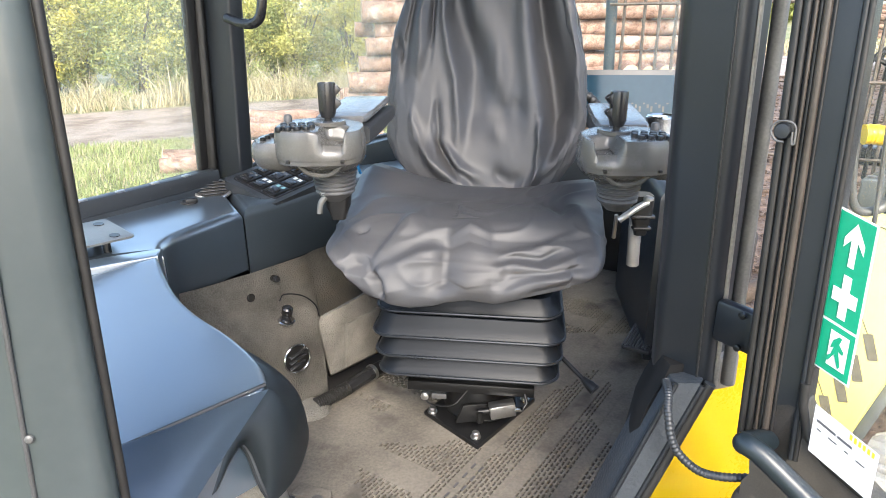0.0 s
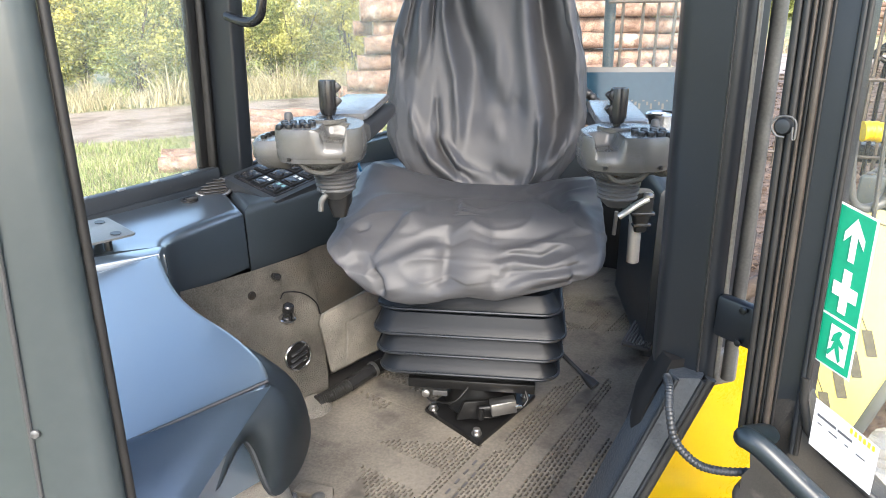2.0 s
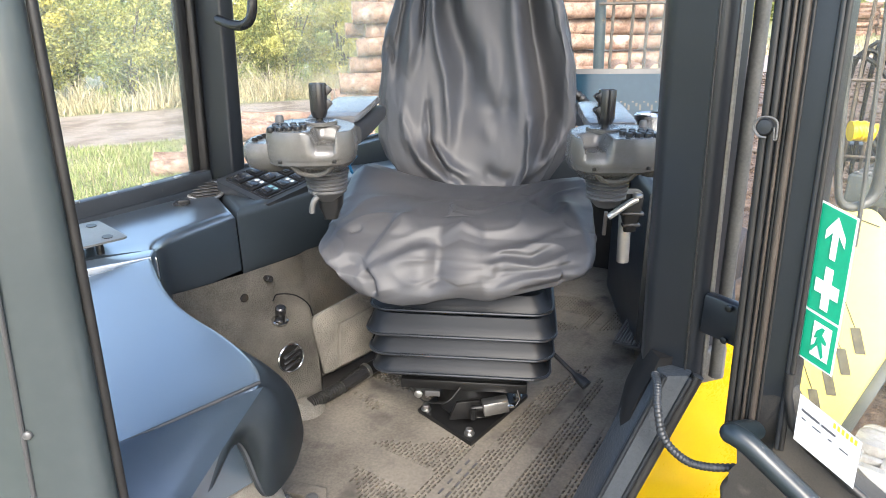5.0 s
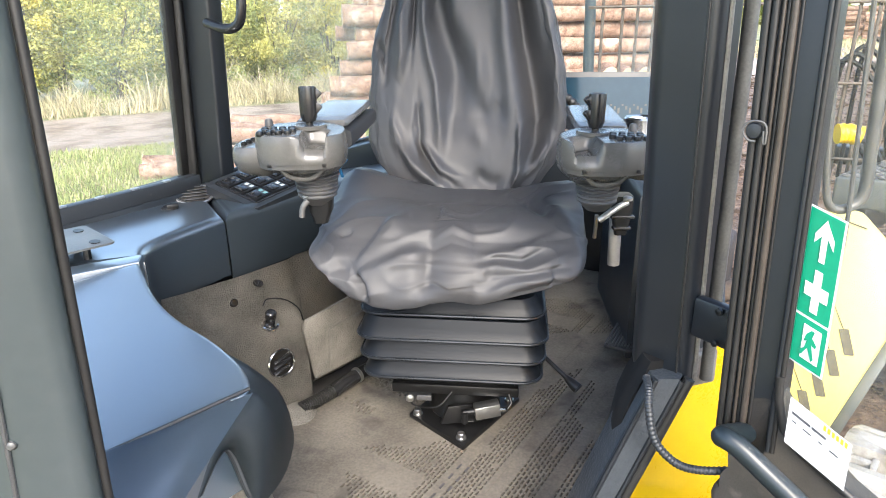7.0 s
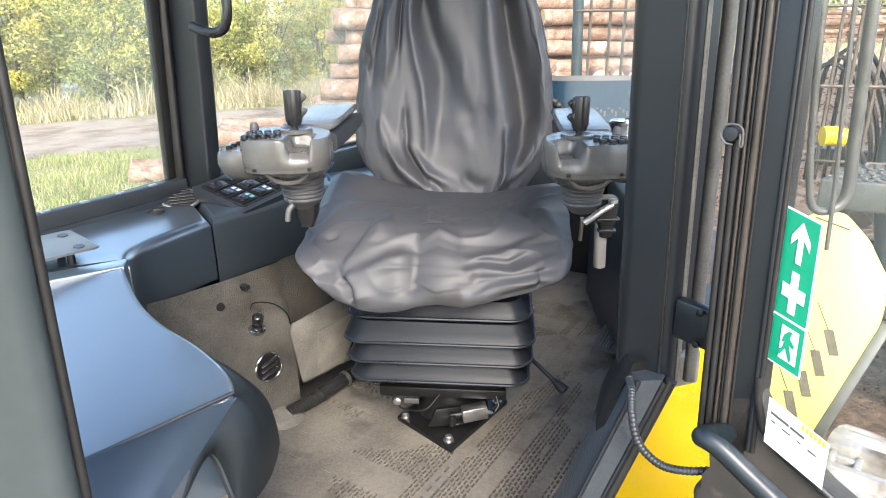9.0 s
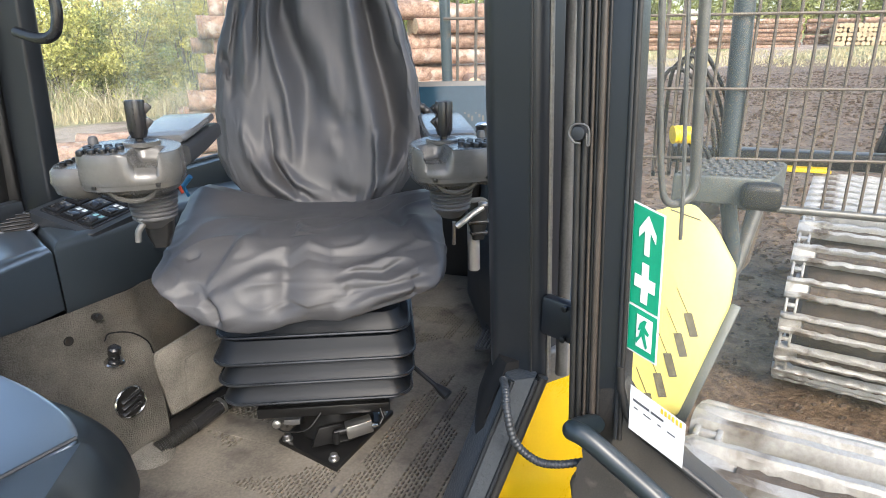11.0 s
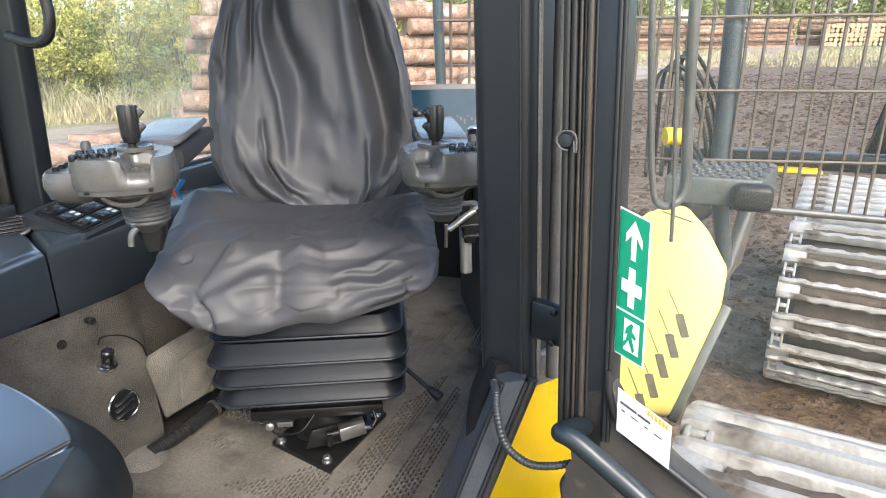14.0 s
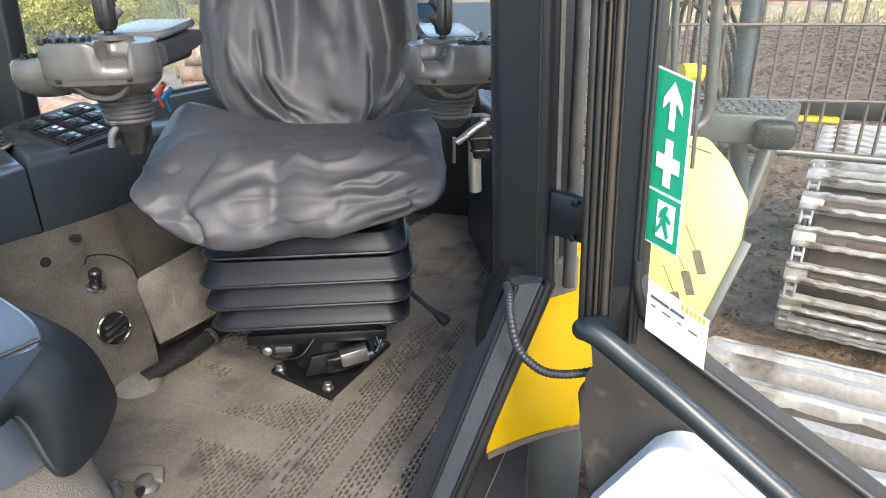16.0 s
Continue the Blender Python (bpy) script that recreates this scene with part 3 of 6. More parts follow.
# ---- the machine outside the cab: tracks, step, grille, panels ----
def track(name, end, away, lateral, width, label, turns, R, scallop, half):
    """A tracked bogie: two muddy wheels and a loop of ribbed steel plates. end: the top of the curve's start."""
    end, A, Lt = Vector(end), Vector(away).normalized(), Vector(lateral).normalized()
    root = thing(name, (end.x, end.y, -1.4), label, "crawler track", "bogie tracks")
    span, k = 1.45, R / 0.68
    c0 = Vector((end.x, end.y, end.z - R))
    for j in range(2):
        c = c0 + A * (span * j)
        m = Lt.to_track_quat("Z", "Y").to_matrix().to_4x4()
        m.translation = c + Lt * 0.06
        bm = bm_new()
        w = width - 0.12
        lathe(bm, [(r * k, h) for r, h in ((0.1, 0), (0.3, 0), (0.33, 0.05), (0.52, 0.02), (0.60, 0.05), (0.635, 0.12), (0.645, w / 2), (0.635, w - 0.12), (0.60, w - 0.05), (0.52, w - 0.02), (0.33, w - 0.05), (0.3, w), (0.1, w))], m, 40)
        part("wheel", bm, TRACKDIRT, root, "mud-caked rubber tyre inside the track")
    loop = 2 * span + 2 * math.pi * R
    n = round(loop / 0.225)
    bm = bm_new()
    W = width
    rings = []
    for k in range(45):
        u = k / 44
        pad = max(0.0, 1 - min(u, 1 - u) / 0.17) ** 0.5 if min(u, 1 - u) < 0.17 else 0.0
        cut = 0.010 * scallop * (1 - pad) * (1 if math.sin(k * 1.15) > 0.2 else -0.4)
        wob, hi = 0.004 * scallop * math.sin(k * 0.7), 0.056 + 0.006 * scallop * math.sin(k * 0.9) * (1 - pad)
        floor_z = 0.014 + (hi - 0.022) * pad
        end = 0.012 if k in (0, 44) else 0.0
        prof = [(-0.078, 0.0), (-0.083 - cut, 0.024), (-0.077 - cut, hi - 0.004 - end), (-0.070 - cut, hi - end), (-0.050, hi - end), (-0.040, hi - 0.008 - end), (-0.032, floor_z), (0.028, floor_z), (0.036, hi - 0.006 - end), (0.046, hi + 0.002 - end), (0.066 + cut, hi - end), (0.074 + cut, hi - 0.004 - end), (0.080 + cut, 0.024), (0.075, 0.0)]
        rings.append([(x * half / 0.083 + wob, u * W, z) for x, z in prof])
    loft(bm, rings)
    plate = part("track_plate", bm, TRACK, root)
    bm = bm_new()
    for u in (0.05, W - 0.05):
        for o in (-0.028, 0.028):
            box(bm, pose(0.1125, u + o, 0.012), 0.10, 0.016, 0.05, 0.005)
        box(bm, pose(0.1125, u, 0.022), 0.028, 0.05, 0.030, 0.008)
    link = part("track_link", bm, TRACK, root)
    bm = bm_new()
    sheet(bm, [[Vector((x, (0.17 + 0.66 * k / 22) * W, z + 0.022 * noise.noise(Vector((x * 40, k * 0.55, 3.0))))) for k in range(23)] for x, z in ((-0.036, 0.020), (-0.022, 0.030), (0.0, 0.032), (0.018, 0.030), (0.032, 0.020))])
    mud = part("packed_mud", bm, TRACKDIRT, root, "dried mud packed between the ribs")

    def spot(s):
        s %= loop
        if s < span:
            return c0 + A * s + Vector((0, 0, R)), A, Vector((0, 0, 1))
        s -= span
        if s < math.pi * R:
            a = s / R
            nn = Vector((0, 0, 1)) * math.cos(a) + A * math.sin(a)
            return c0 + A * span + nn * R, A * math.cos(a) - Vector((0, 0, 1)) * math.sin(a), nn
        s -= math.pi * R
        if s < span:
            return c0 + A * (span - s) - Vector((0, 0, R)), -A, Vector((0, 0, -1))
        a = (s - span) / R
        nn = Vector((0, 0, -1)) * math.cos(a) - A * math.sin(a)
        return c0 + nn * R, -A * math.cos(a) + Vector((0, 0, 1)) * math.sin(a), nn

    for src in (plate, link, mud):
        for k in range(n):
            p, tg, nn = spot((k + turns) * loop / n)
            side = nn.cross(tg)
            flip = 1 if side.dot(Lt) > 0 else -1
            o = src if k == 0 else src.copy()
            if k:
                scene.collection.objects.link(o)
            x = tg * flip
            m = Matrix(((x.x, Lt.x, nn.x, p.x), (x.y, Lt.y, nn.y, p.y), (x.z, Lt.z, nn.z, p.z), (0, 0, 0, 1)))
            o.matrix_basis = m


track("front_track", (0.985, 1.225, -0.085), (-0.68, -0.73, 0), (0.73, -0.68, 0), 0.78, "mud-stained steel bogie track below the cab door", 0.3, 0.66, 0.12, 0.083)
track("rear_track", (3.42, 3.50, -0.26), (0.715, 0.70, 0), (0.70, -0.715, 0), 0.80, "worn steel bogie track of the rear frame", 0.1, 0.56, 0.55, 0.070)

# mesh guard between cab and load space
GD = Vector((0.915, -0.402, 0))
G0 = Vector((0.895, 3.539, 0))


def guard():
    root = thing("mesh_guard", (2.3, 2.93, 0.0), "weathered steel mesh guard with blue-grey posts behind the cab", "guard grille")

    def at(s, z, o=0.0):
        return G0 + GD * s + Vector((0.402 * o, 0.915 * o, z))
    for s, z0, z1, r in ((0.0, 0.30, 2.3, 0.030), (1.55, 0.25, 2.3, 0.052), (3.3, 0.0, 2.3, 0.04)):
        bm = bm_new()
        tube(bm, [at(s + 0.05 * (1 - z) * 0.6, z, 0.05) for z in (z0, 0.8, 1.4, z1)], r, 16)
        part("post", bm, BLUEGREY, root, "blue-grey painted tube post")
    for k in range(36):
        s = 0.075 + k * 0.0905
        if abs(s - 1.55) < 0.05:
            continue
        bm = bm_new()
        bend = 0.012 * math.sin(k * 1.7)
        tube(bm, [at(s + bend, z) for z in (0.02 if s > 1.5 else 0.25, 0.7 + bend, 1.5, 2.25)], 0.0085, 6)
        part("upright_bar", bm, GRATE, root)
    for z in (0.325, 0.69, 1.055, 1.42, 1.785, 2.15):
        bm = bm_new()
        tube(bm, [at(s, z + 0.004 * math.sin(s * 4), -0.014) for s in (0, 0.8, 1.6, 2.4, 3.3)], 0.0085, 6)
        part("cross_bar", bm, GRATE, root)
    bm = bm_new()
    tube(bm, ease_path([at(1.5, 0.075), at(1.75, 0.06), at(2.4, 0.02), at(2.7, 0.0), at(2.85, 0.05), at(2.9, 0.3)], 24), 0.022, 10)
    part("lower_rail", bm, TUBE, root, "bent grey tube under the mesh")


guard()


def boarding_step():
    root = thing("boarding_step", (2.05, 2.5, 0.3), "grey perforated metal boarding step with a rubber roller", "step")
    a, b, c = Vector((1.746, 2.546, 0.35)), Vector((2.067, 2.818, 0.35)), Vector((2.094, 2.318, 0.35))
    ux, uy = (c - a), (b - a)
    lx, ly = ux.length, uy.length
    m = frame_of(a, ux, uy)
    shear = ux.normalized().dot(uy.normalized())
    bm = bm_new()
    old = set(bm.faces)
    loft(bm, [[m @ Vector((x + y * shear, y, z)) for x, y in ((0, 0), (lx, 0), (lx, ly), (0, ly))] for z in (-0.13, 0)])
    bevelled(bm, old, 0.012, 3)
    part("tread", bm, STEPMETAL, root)
    bm = bm_new()
    for i in range(9):
        for j in range(7):
            x, y = 0.03 + i * (lx - 0.06) / 8, 0.03 + j * (ly - 0.06) / 6
            mm = m @ Matrix.Translation((x + y * shear + (0.012 if j % 2 else 0), y, 0.0005))
            lathe(bm, [(0.019, 0), (0.019, 0.004), (0.012, 0.009), (0.008, 0.003)], mm, 8)
    tagged(part("grip_studs", bm, TUBE, root, "raised anti-slip rings"), kind="stuff")
    bm = bm_new()
    q = c + Vector((-0.045, 0.0, -0.075))
    box(bm, frame_of(q, ux, uy), 0.17, 0.09, 0.125, 0.035, 4)
    part("roller", bm, RUBBER, root, "worn black rubber end block")
    for pts, r, mt in (([(2.10, 2.62, 0.25), (2.19, 2.62, -0.10), (2.22, 2.64, -0.34)], 0.040, BLUEGREY), ([(2.33, 2.66, 0.12), (2.22, 2.62, -0.19), (2.0, 2.6, -0.50), (1.7, 2.8, -0.55)], 0.036, TUBE), ([(2.40, 2.72, 0.24), (2.36, 2.75, -0.2), (2.2, 2.85, -0.5), (1.6, 3.0, -0.55)], 0.045, TRACKDIRT), ([(1.90, 2.58, 0.25), (1.93, 2.62, -0.1), (1.8, 2.7, -0.5)], 0.03, BLUEGREY)):
        bm = bm_new()
        tube(bm, pts, r, 12)
        part("support", bm, mt, root)


boarding_step()


def handrail():
    root = thing("handrail", (1.1, 1.6, 0.47), "worn grey U-shaped tube handrail outside the door", "handrail")
    bm = bm_new()
    tube(bm, ease_path([(1.006, 1.6, 1.5), (1.026, 1.6, 1.05), (1.06, 1.6, 0.7), (1.08, 1.6, 0.56), (1.10, 1.6, 0.50), (1.14, 1.6, 0.487), (1.18, 1.6, 0.51), (1.19, 1.6, 0.56), (1.178, 1.6, 0.7), (1.155, 1.6, 1.05), (1.14, 1.6, 1.5)], 50), [0.0095 + 0.0065 * min(1.0, max(0.0, (k - 16) / 16)) for k in range(50)], 14)
    part("rail", bm, TUBE, root)
    bm = bm_new()
    tube(bm, [(1.07, 1.58, 1.5), (1.092, 1.58, 1.05), (1.143, 1.58, 0.5), (1.15, 1.58, 0.38)], 0.006, 8)
    part("brace", bm, TUBE, root)


handrail()


def hose_bundle():
    root = thing("hydraulic_hoses", (2.1, 3.0, 0.3), "black hydraulic hoses with a yellow spiral guard", "hose")
    bm = bm_new()
    corrugated(bm, [(1.955, 2.9, 0.47), (2.00, 2.89, 0.472), (2.05, 2.87, 0.462)], 0.046, 17, 0.04, 14)
    part("yellow_guard", bm, YELLOW, root, "yellow spiral hose guard")
    for k in range(4):
        bm = bm_new()
        o = 0.05 * k
        tube(bm, ease_path([(2.02 + o, 3.15, 0.2), (2.0 + o, 3.1, 0.75 + 0.04 * k), (2.16 + o, 3.05, 0.72), (2.28 + o * 0.7, 3.0, 0.4), (2.3 + o * 0.5, 3.05, 0.1)], 24), 0.011, 8)
        part("hose", bm, RUBBER, root)
    for k in range(3):
        bm = bm_new()
        tube(bm, ease_path([(2.03 + 0.03 * k, 2.86, 0.44), (2.1 + 0.03 * k, 2.85, 0.33), (2.13 + 0.03 * k, 2.9, 0.18), (2.13 + 0.03 * k, 3.0, 0.0)], 14), 0.014, 8)
        part("hose", bm, RUBBER, root)


hose_bundle()


def rear_frame():
    root = thing("load_bunk", (4.5, 4.9, -0.3), "dark load bunk with a yellow rail behind the mesh", "load bunk")
    m = frame_of((4.2, 4.55, -0.14), (0.83, -0.56, 0), (0.56, 0.83, 0))
    bm = bm_new()
    box(bm, m @ pose(0.7, 0.25, 0.03), 3.4, 0.18, 0.15, 0.02)
    part("cross_beam", bm, BLACK, root)
    bm = bm_new()
    box(bm, m @ pose(0.16, 0.08, -0.03), 0.36, 0.18, 0.026, 0.006)
    part("yellow_rail", bm, YELLOW, root, "yellow painted rail")
    bm = bm_new()
    prism(bm, [(-0.28, 0), (0.3, 0), (0.2, 0.25), (0.12, 0.62), (-0.05, 0.72), (-0.16, 0.6), (-0.2, 0.25)], m @ pose(0.95, 0.3, 0.12, 90, 0, 0), 0.1, 0.02)
    part("bunk_arm", bm, BLACK, root)


rear_frame()


# yellow tank side with lettering
PN = Vector((-0.5007, -0.751, 0.4306))
PX = Vector((0.832, -0.555, 0.0)).normalized()
PM = frame_of((1.40, 1.87, 0.26), PX, PN.cross(PX))


def tank_panel():
    root = thing("tank_panel", (1.3, 1.8, -0.4), "bright yellow tank panel with worn dark lettering", "machine panel")
    bm = bm_new()
    prism(bm, [(-0.22, 0.03), (-0.12, 0.09), (-0.075, 0.142), (0.002, 0.138), (0.079, 0.06), (0.157, -0.074), (0.148, -0.209), (0.012, -0.62), (-0.25, -0.62), (-0.30, -0.2)][::-1], PM @ Matrix.Translation((0, 0, -0.26)), 0.26, 0.016, 3)
    part("panel", bm, PALEYELLOW, root)
    # worn slanting block strokes and the thin lines between them
    for k in range(-1, 4):
        x, y = -0.055 + 0.027 * k, -0.520 + 0.075 * k
        bm = bm_new()
        prism(bm, [(-0.0150, -0.040), (0.0125, -0.045), (0.0150, 0.040), (-0.0125, 0.045)], PM @ pose(x, y, 0.0008, 0, 0, 21), 0.0012, 0)
        part("lettering_bar", bm, LETTER, root)
        bm = bm_new()
        box(bm, PM @ pose(x - 0.020, y + 0.050, 0.001, 0, 0, 27), 0.003, 0.17, 0.0015, 0)
        part("slanting_line", bm, LETTER, root)
    bm = bm_new()
    box(bm, PM @ pose(-0.03, 0.095, 0.001, 0, 0, -16), 0.11, 0.005, 0.002, 0)
    part("slot", bm, LETTER, root)
    bm = bm_new()
    box(bm, PM @ pose(0.098, -0.42, -0.10, 0, 0, -18.5), 0.035, 0.46, 0.10, 0.006)
    part("edge_bracket", bm, STEPMETAL, root, "bare grey metal bracket along the panel's edge")


tank_panel()


def fender():
    root = thing("yellow_fender", (0.5, 0.95, 0.02), "glossy yellow curved fender beside the door sill", "fender")

    def at(u, a):
        x = 0.345 + 0.315 * u + 0.03 * a
        return Vector((x, 0.93 + 0.10 * u + 0.05 * a * a, 0.085 - 0.065 * u + 0.42 * a - 0.02 * (u * 2 - 1) ** 2))
    bm = bm_new()
    sheet(bm, [[at(i / 14, j / 12) for i in range(15)] for j in range(13)])
    bmesh.ops.solidify(bm, geom=bm.faces[:], thickness=0.012)
    part("shell", bm, YELLOW, root)
    bm = bm_new()
    tube(bm, [at(i / 14, 0) + Vector((0, -0.004, -0.004)) for i in range(15)], 0.006, 8)
    part("edge_trim", bm, TRACKDIRT, root, "dirty lower edge of the fender")


fender()
bm = bm_new()
box(bm, frame_of((0.74, 1.46, -0.36), (0.45, 0.89, 0), (-0.89, 0.45, 0)), 1.0, 0.12, 0.80, 0.03)
solo("machine_flank", bm, STEPMETAL, "grey steel side of the machine below the fender", "machine body")
bm = bm_new()
box(bm, frame_of((-0.05, 1.62, -0.48), (0.515, 0.857, 0), (-0.857, 0.515, 0)), 1.5, 0.85, 0.68, 0.03)
box(bm, frame_of((1.25, 3.0, -0.55), (0.515, 0.857, 0), (-0.857, 0.515, 0)), 2.4, 0.5, 0.45, 0.03)
solo("chassis", bm, TRACKDIRT, "muddy dark frame of the machine under the cab", "machine body")
for a, b, r, lb in (((0.55, 1.95, -0.55), (1.25, 1.85, -0.35), 0.06, "muddy steel arm carrying the tank panel"),
                    ((1.2, 2.8, -0.5), (1.97, 2.64, -0.66), 0.05, "muddy steel arm carrying the boarding step"),
                    ((1.5, 3.1, -0.5), (2.3, 2.95, 0.05), 0.05, "muddy steel arm carrying the mesh guard")):
    bm = bm_new()
    tube(bm, [a, b], r, 10)
    solo("support_arm", bm, TRACKDIRT, lb, "machine body")


# ---- the cab's shell ----
SIDE = Vector((0.515, 0.857, 0))
bm = bm_new()
CAB = [(0.21, 0.80), (0.40, 0.86), (0.98, 2.22), (0.02, 2.80), (-0.60, 1.78), (-0.96, 1.18), (-0.62, 0.42), (-0.30, 0.52)]
slab(bm, CAB, lambda x, y: 0.0, lambda x, y: -0.12, 0.004, 1)
solo("floor", bm, MATDARK, "cab floor plate under a dusty rubber mat", "floor", kind="structure")
# unseen roof slab, added to keep sky light out of the cab
bm = bm_new()
SKY_BLOCKER = [(0.26, 0.92), (0.90, 2.16), (0.02, 2.70), (-0.55, 1.76), (-0.84, 1.24), (-0.42, 0.60)]
slab(bm, SKY_BLOCKER, lambda x, y: 1.76, lambda x, y: 1.66, 0.03, 3)
solo("ceiling", bm, DARKPLASTIC, "unseen cab roof added to block sky light", "ceiling", kind="structure")


def wall_panel(name, a, b, z0, z1, thick, label):
    a, b = Vector((*a, 0)), Vector((*b, 0))
    d = b - a
    bm = bm_new()
    box(bm, frame_of((a + b) / 2 + Vector((0, 0, (z0 + z1) / 2)), d, Vector((-d.y, d.x, 0))), d.length, thick, z1 - z0, 0.006)
    return solo(name, bm, PAINT, label, "wall", kind="structure")


wall_panel("wall_left", (-0.97, 1.20), (-0.02, 2.77), -0.12, 0.55, 0.05, "dark cab side wall below the windows")
wall_panel("wall_rear", (0.03, 2.79), (0.97, 2.24), -0.12, 0.50, 0.05, "dark rear cab wall below the window")
wall_panel("wall_right", (0.99, 2.20), (0.50, 1.06), -0.12, 0.52, 0.05, "dark right cab wall behind the door pillar")


def window(name, a, b, z0, z1, label, lean=0.06, bar=0.03):
    """A pane in a rubber frame between two plan points; its top leans inward."""
    a, b = Vector((*a, 0)), Vector((*b, 0))
    d = (b - a).normalized()
    inw = Vector((d.y, -d.x, 0))
    root = thing(name, a + Vector((0, 0, z0)), label, "window", kind="structure")
    m = frame_of(a + Vector((0, 0, z0)), d, Vector((0, 0, 1)) + inw * lean)
    w, h = (b - a).length, z1 - z0
    bm = bm_new()
    box(bm, m @ pose(w / 2, h / 2, 0), w - 0.01, h - 0.01, 0.006, 0)
    pane = part("pane", bm, GLASS, root)
    pane.visible_shadow = False
    for cx, cy, sx, sy in ((w / 2, bar / 2, w, bar), (w / 2, h - bar / 2, w, bar), (bar / 2, h / 2, bar, h - 2 * bar), (w - bar / 2, h / 2, bar, h - 2 * bar)):
        bm = bm_new()
        box(bm, m @ pose(cx, cy, 0), sx, sy, 0.022, 0.005)
        part("window_frame", bm, RUBBER, root)
    return root


W1 = window("window_1", (-0.985, 1.19), (-0.690, 1.80), 0.545, 1.68, "side window in a dark rubber frame")
W2 = window("window_2", (-0.62, 1.90), (-0.01, 2.80), 0.53, 1.68, "side rear window in a dark rubber frame")
W3 = window("window_3", (0.02, 2.82), (0.99, 2.27), 0.50, 1.68, "rear window in a dark rubber frame")
# rail with clips along the window's foot
bm = bm_new()
box(bm, frame_of((-0.81, 1.455, 0.564), SIDE, (-0.857, 0.515, 0)), 0.66, 0.032, 0.048, 0.006)
rail = solo("window_rail", bm, DARKPLASTIC, "dark rail along the foot of the side window", "trim", kind="structure")
for k in range(6):
    bm = bm_new()
    p = Vector((-0.81, 1.455, 0.589)) + SIDE * (-0.25 + 0.095 * k) + Vector((0.006, -0.004, 0))
    box(bm, frame_of(p, SIDE, (-0.857, 0.515, 0)), 0.022, 0.012, 0.006, 0.002)
    part("clip", bm, STEEL, rail, "small metal clip")


def pillar(name, section, lean, z0, z1, material, label):
    bm = bm_new()
    rings = [[Vector((x + lean[0] * (z - 0.5), y + lean[1] * (z - 0.5), z)) for x, y in section] for z in (z0, z1)]
    old = set(bm.faces)
    loft(bm, rings)
    bevelled(bm, old, 0.007, 3)
    return solo(name, bm, material, label, "pillar", kind="structure")


pillar("pillar_rear", [(-0.690, 1.835), (-0.652, 1.80), (-0.585, 1.775), (-0.560, 1.81), (-0.59, 1.90), (-0.65, 1.92)], (0.045, 0.0), 0.50, 1.70, PAINT, "dark cab pillar between the side windows")
pillar("pillar_rear_trim", [(-0.702, 1.825), (-0.69, 1.79), (-0.662, 1.79), (-0.662, 1.835)], (0.045, 0.0), 0.53, 1.70, RUBBER, "black rubber seal beside the cab pillar")
pillar("pillar_door", [(0.340, 0.905), (0.3285, 0.862), (0.3315, 0.846), (0.3700, 0.800), (0.382, 0.795), (0.397, 0.799), (0.403, 0.81), (0.412, 0.87), (0.430, 0.905), (0.475, 0.925), (0.475, 0.96), (0.36, 0.96)], (-0.033, 0.0), 0.448, 1.70, PAINT, "dark painted door pillar with a raised seam")
pillar("pillar_front", [(-0.318, 0.492), (-0.325, 0.475), (-0.36, 0.46), (-0.47, 0.44), (-0.49, 0.50), (-0.40, 0.53), (-0.33, 0.515)], (0.035, 0.0), -0.1, 1.70, POSTPAINT, "grey-green door post in front of the dashboard")
bm = bm_new()
tube(bm, [(-0.3165 + 0.035 * (z - 0.5), 0.498, z) for z in (-0.1, 0.5, 1.0, 1.58)], 0.0042, 10)
solo("post_seal", bm, RUBBER, "black rubber seal on the door post", "seal", kind="structure")

bm = bm_new()
tube(bm, [(-0.355 - 0.088 * (0.758 - z), 0.4565, z) for z in (0.40, 0.55, 0.70, 0.86)], 0.0022, 8)
solo("post_groove", bm, PODDARK, "dark joint line along the door post", "seal", kind="structure")
bm = bm_new()
lathe(bm, [(0.0042, 0.0), (0.0040, 0.002), (0.0025, 0.0032), (0.0006, 0.0034)], frame_of((-0.3625, 0.4575, 0.631), (1, 0.15, 0), (0, 0, 1)), 14)
solo("post_rivet", bm, TUBE, "small worn rivet head on the door post", "rivet", kind="structure")
TANSTRIP = mat("dusty_bare_metal", (0.16, 0.14, 0.115), (0.30, 0.27, 0.23), 0.45, 0.1, scale=25, fine=200, bump=0.2, metal=0.4)
pillar("pillar_foot", [(0.405, 0.905), (0.425, 0.895), (0.492, 0.915), (0.492, 0.94), (0.405, 0.94)], (-0.033, 0.0), 0.385, 0.45, TANSTRIP, "dusty bare metal foot of the door pillar")
# a groove, a bare edge and the door's torsion rod beside the pillar
for name, x, y, r, lean, low, mt, lb in (("pillar_groove", 0.3705, 0.7985, 0.0016, -0.033, 0.46, RUBBER, "thin dark groove along the door pillar"),
                                         ("pillar_strip", 0.4005, 0.8025, 0.0038, -0.035, 0.46, TANSTRIP, "dusty bare metal edge of the door pillar"),
                                         ("pillar_rod", 0.4590, 0.882, 0.0105, -0.022, 0.415, TUBE, "bare grey metal rod behind the door pillar")):
    bm = bm_new()
    tube(bm, [(x + lean * (z - 0.5), y, z) for z in (low, 0.8, 1.2, 1.58)], r, 14)
    solo(name, bm, mt, lb, "trim", kind="structure")


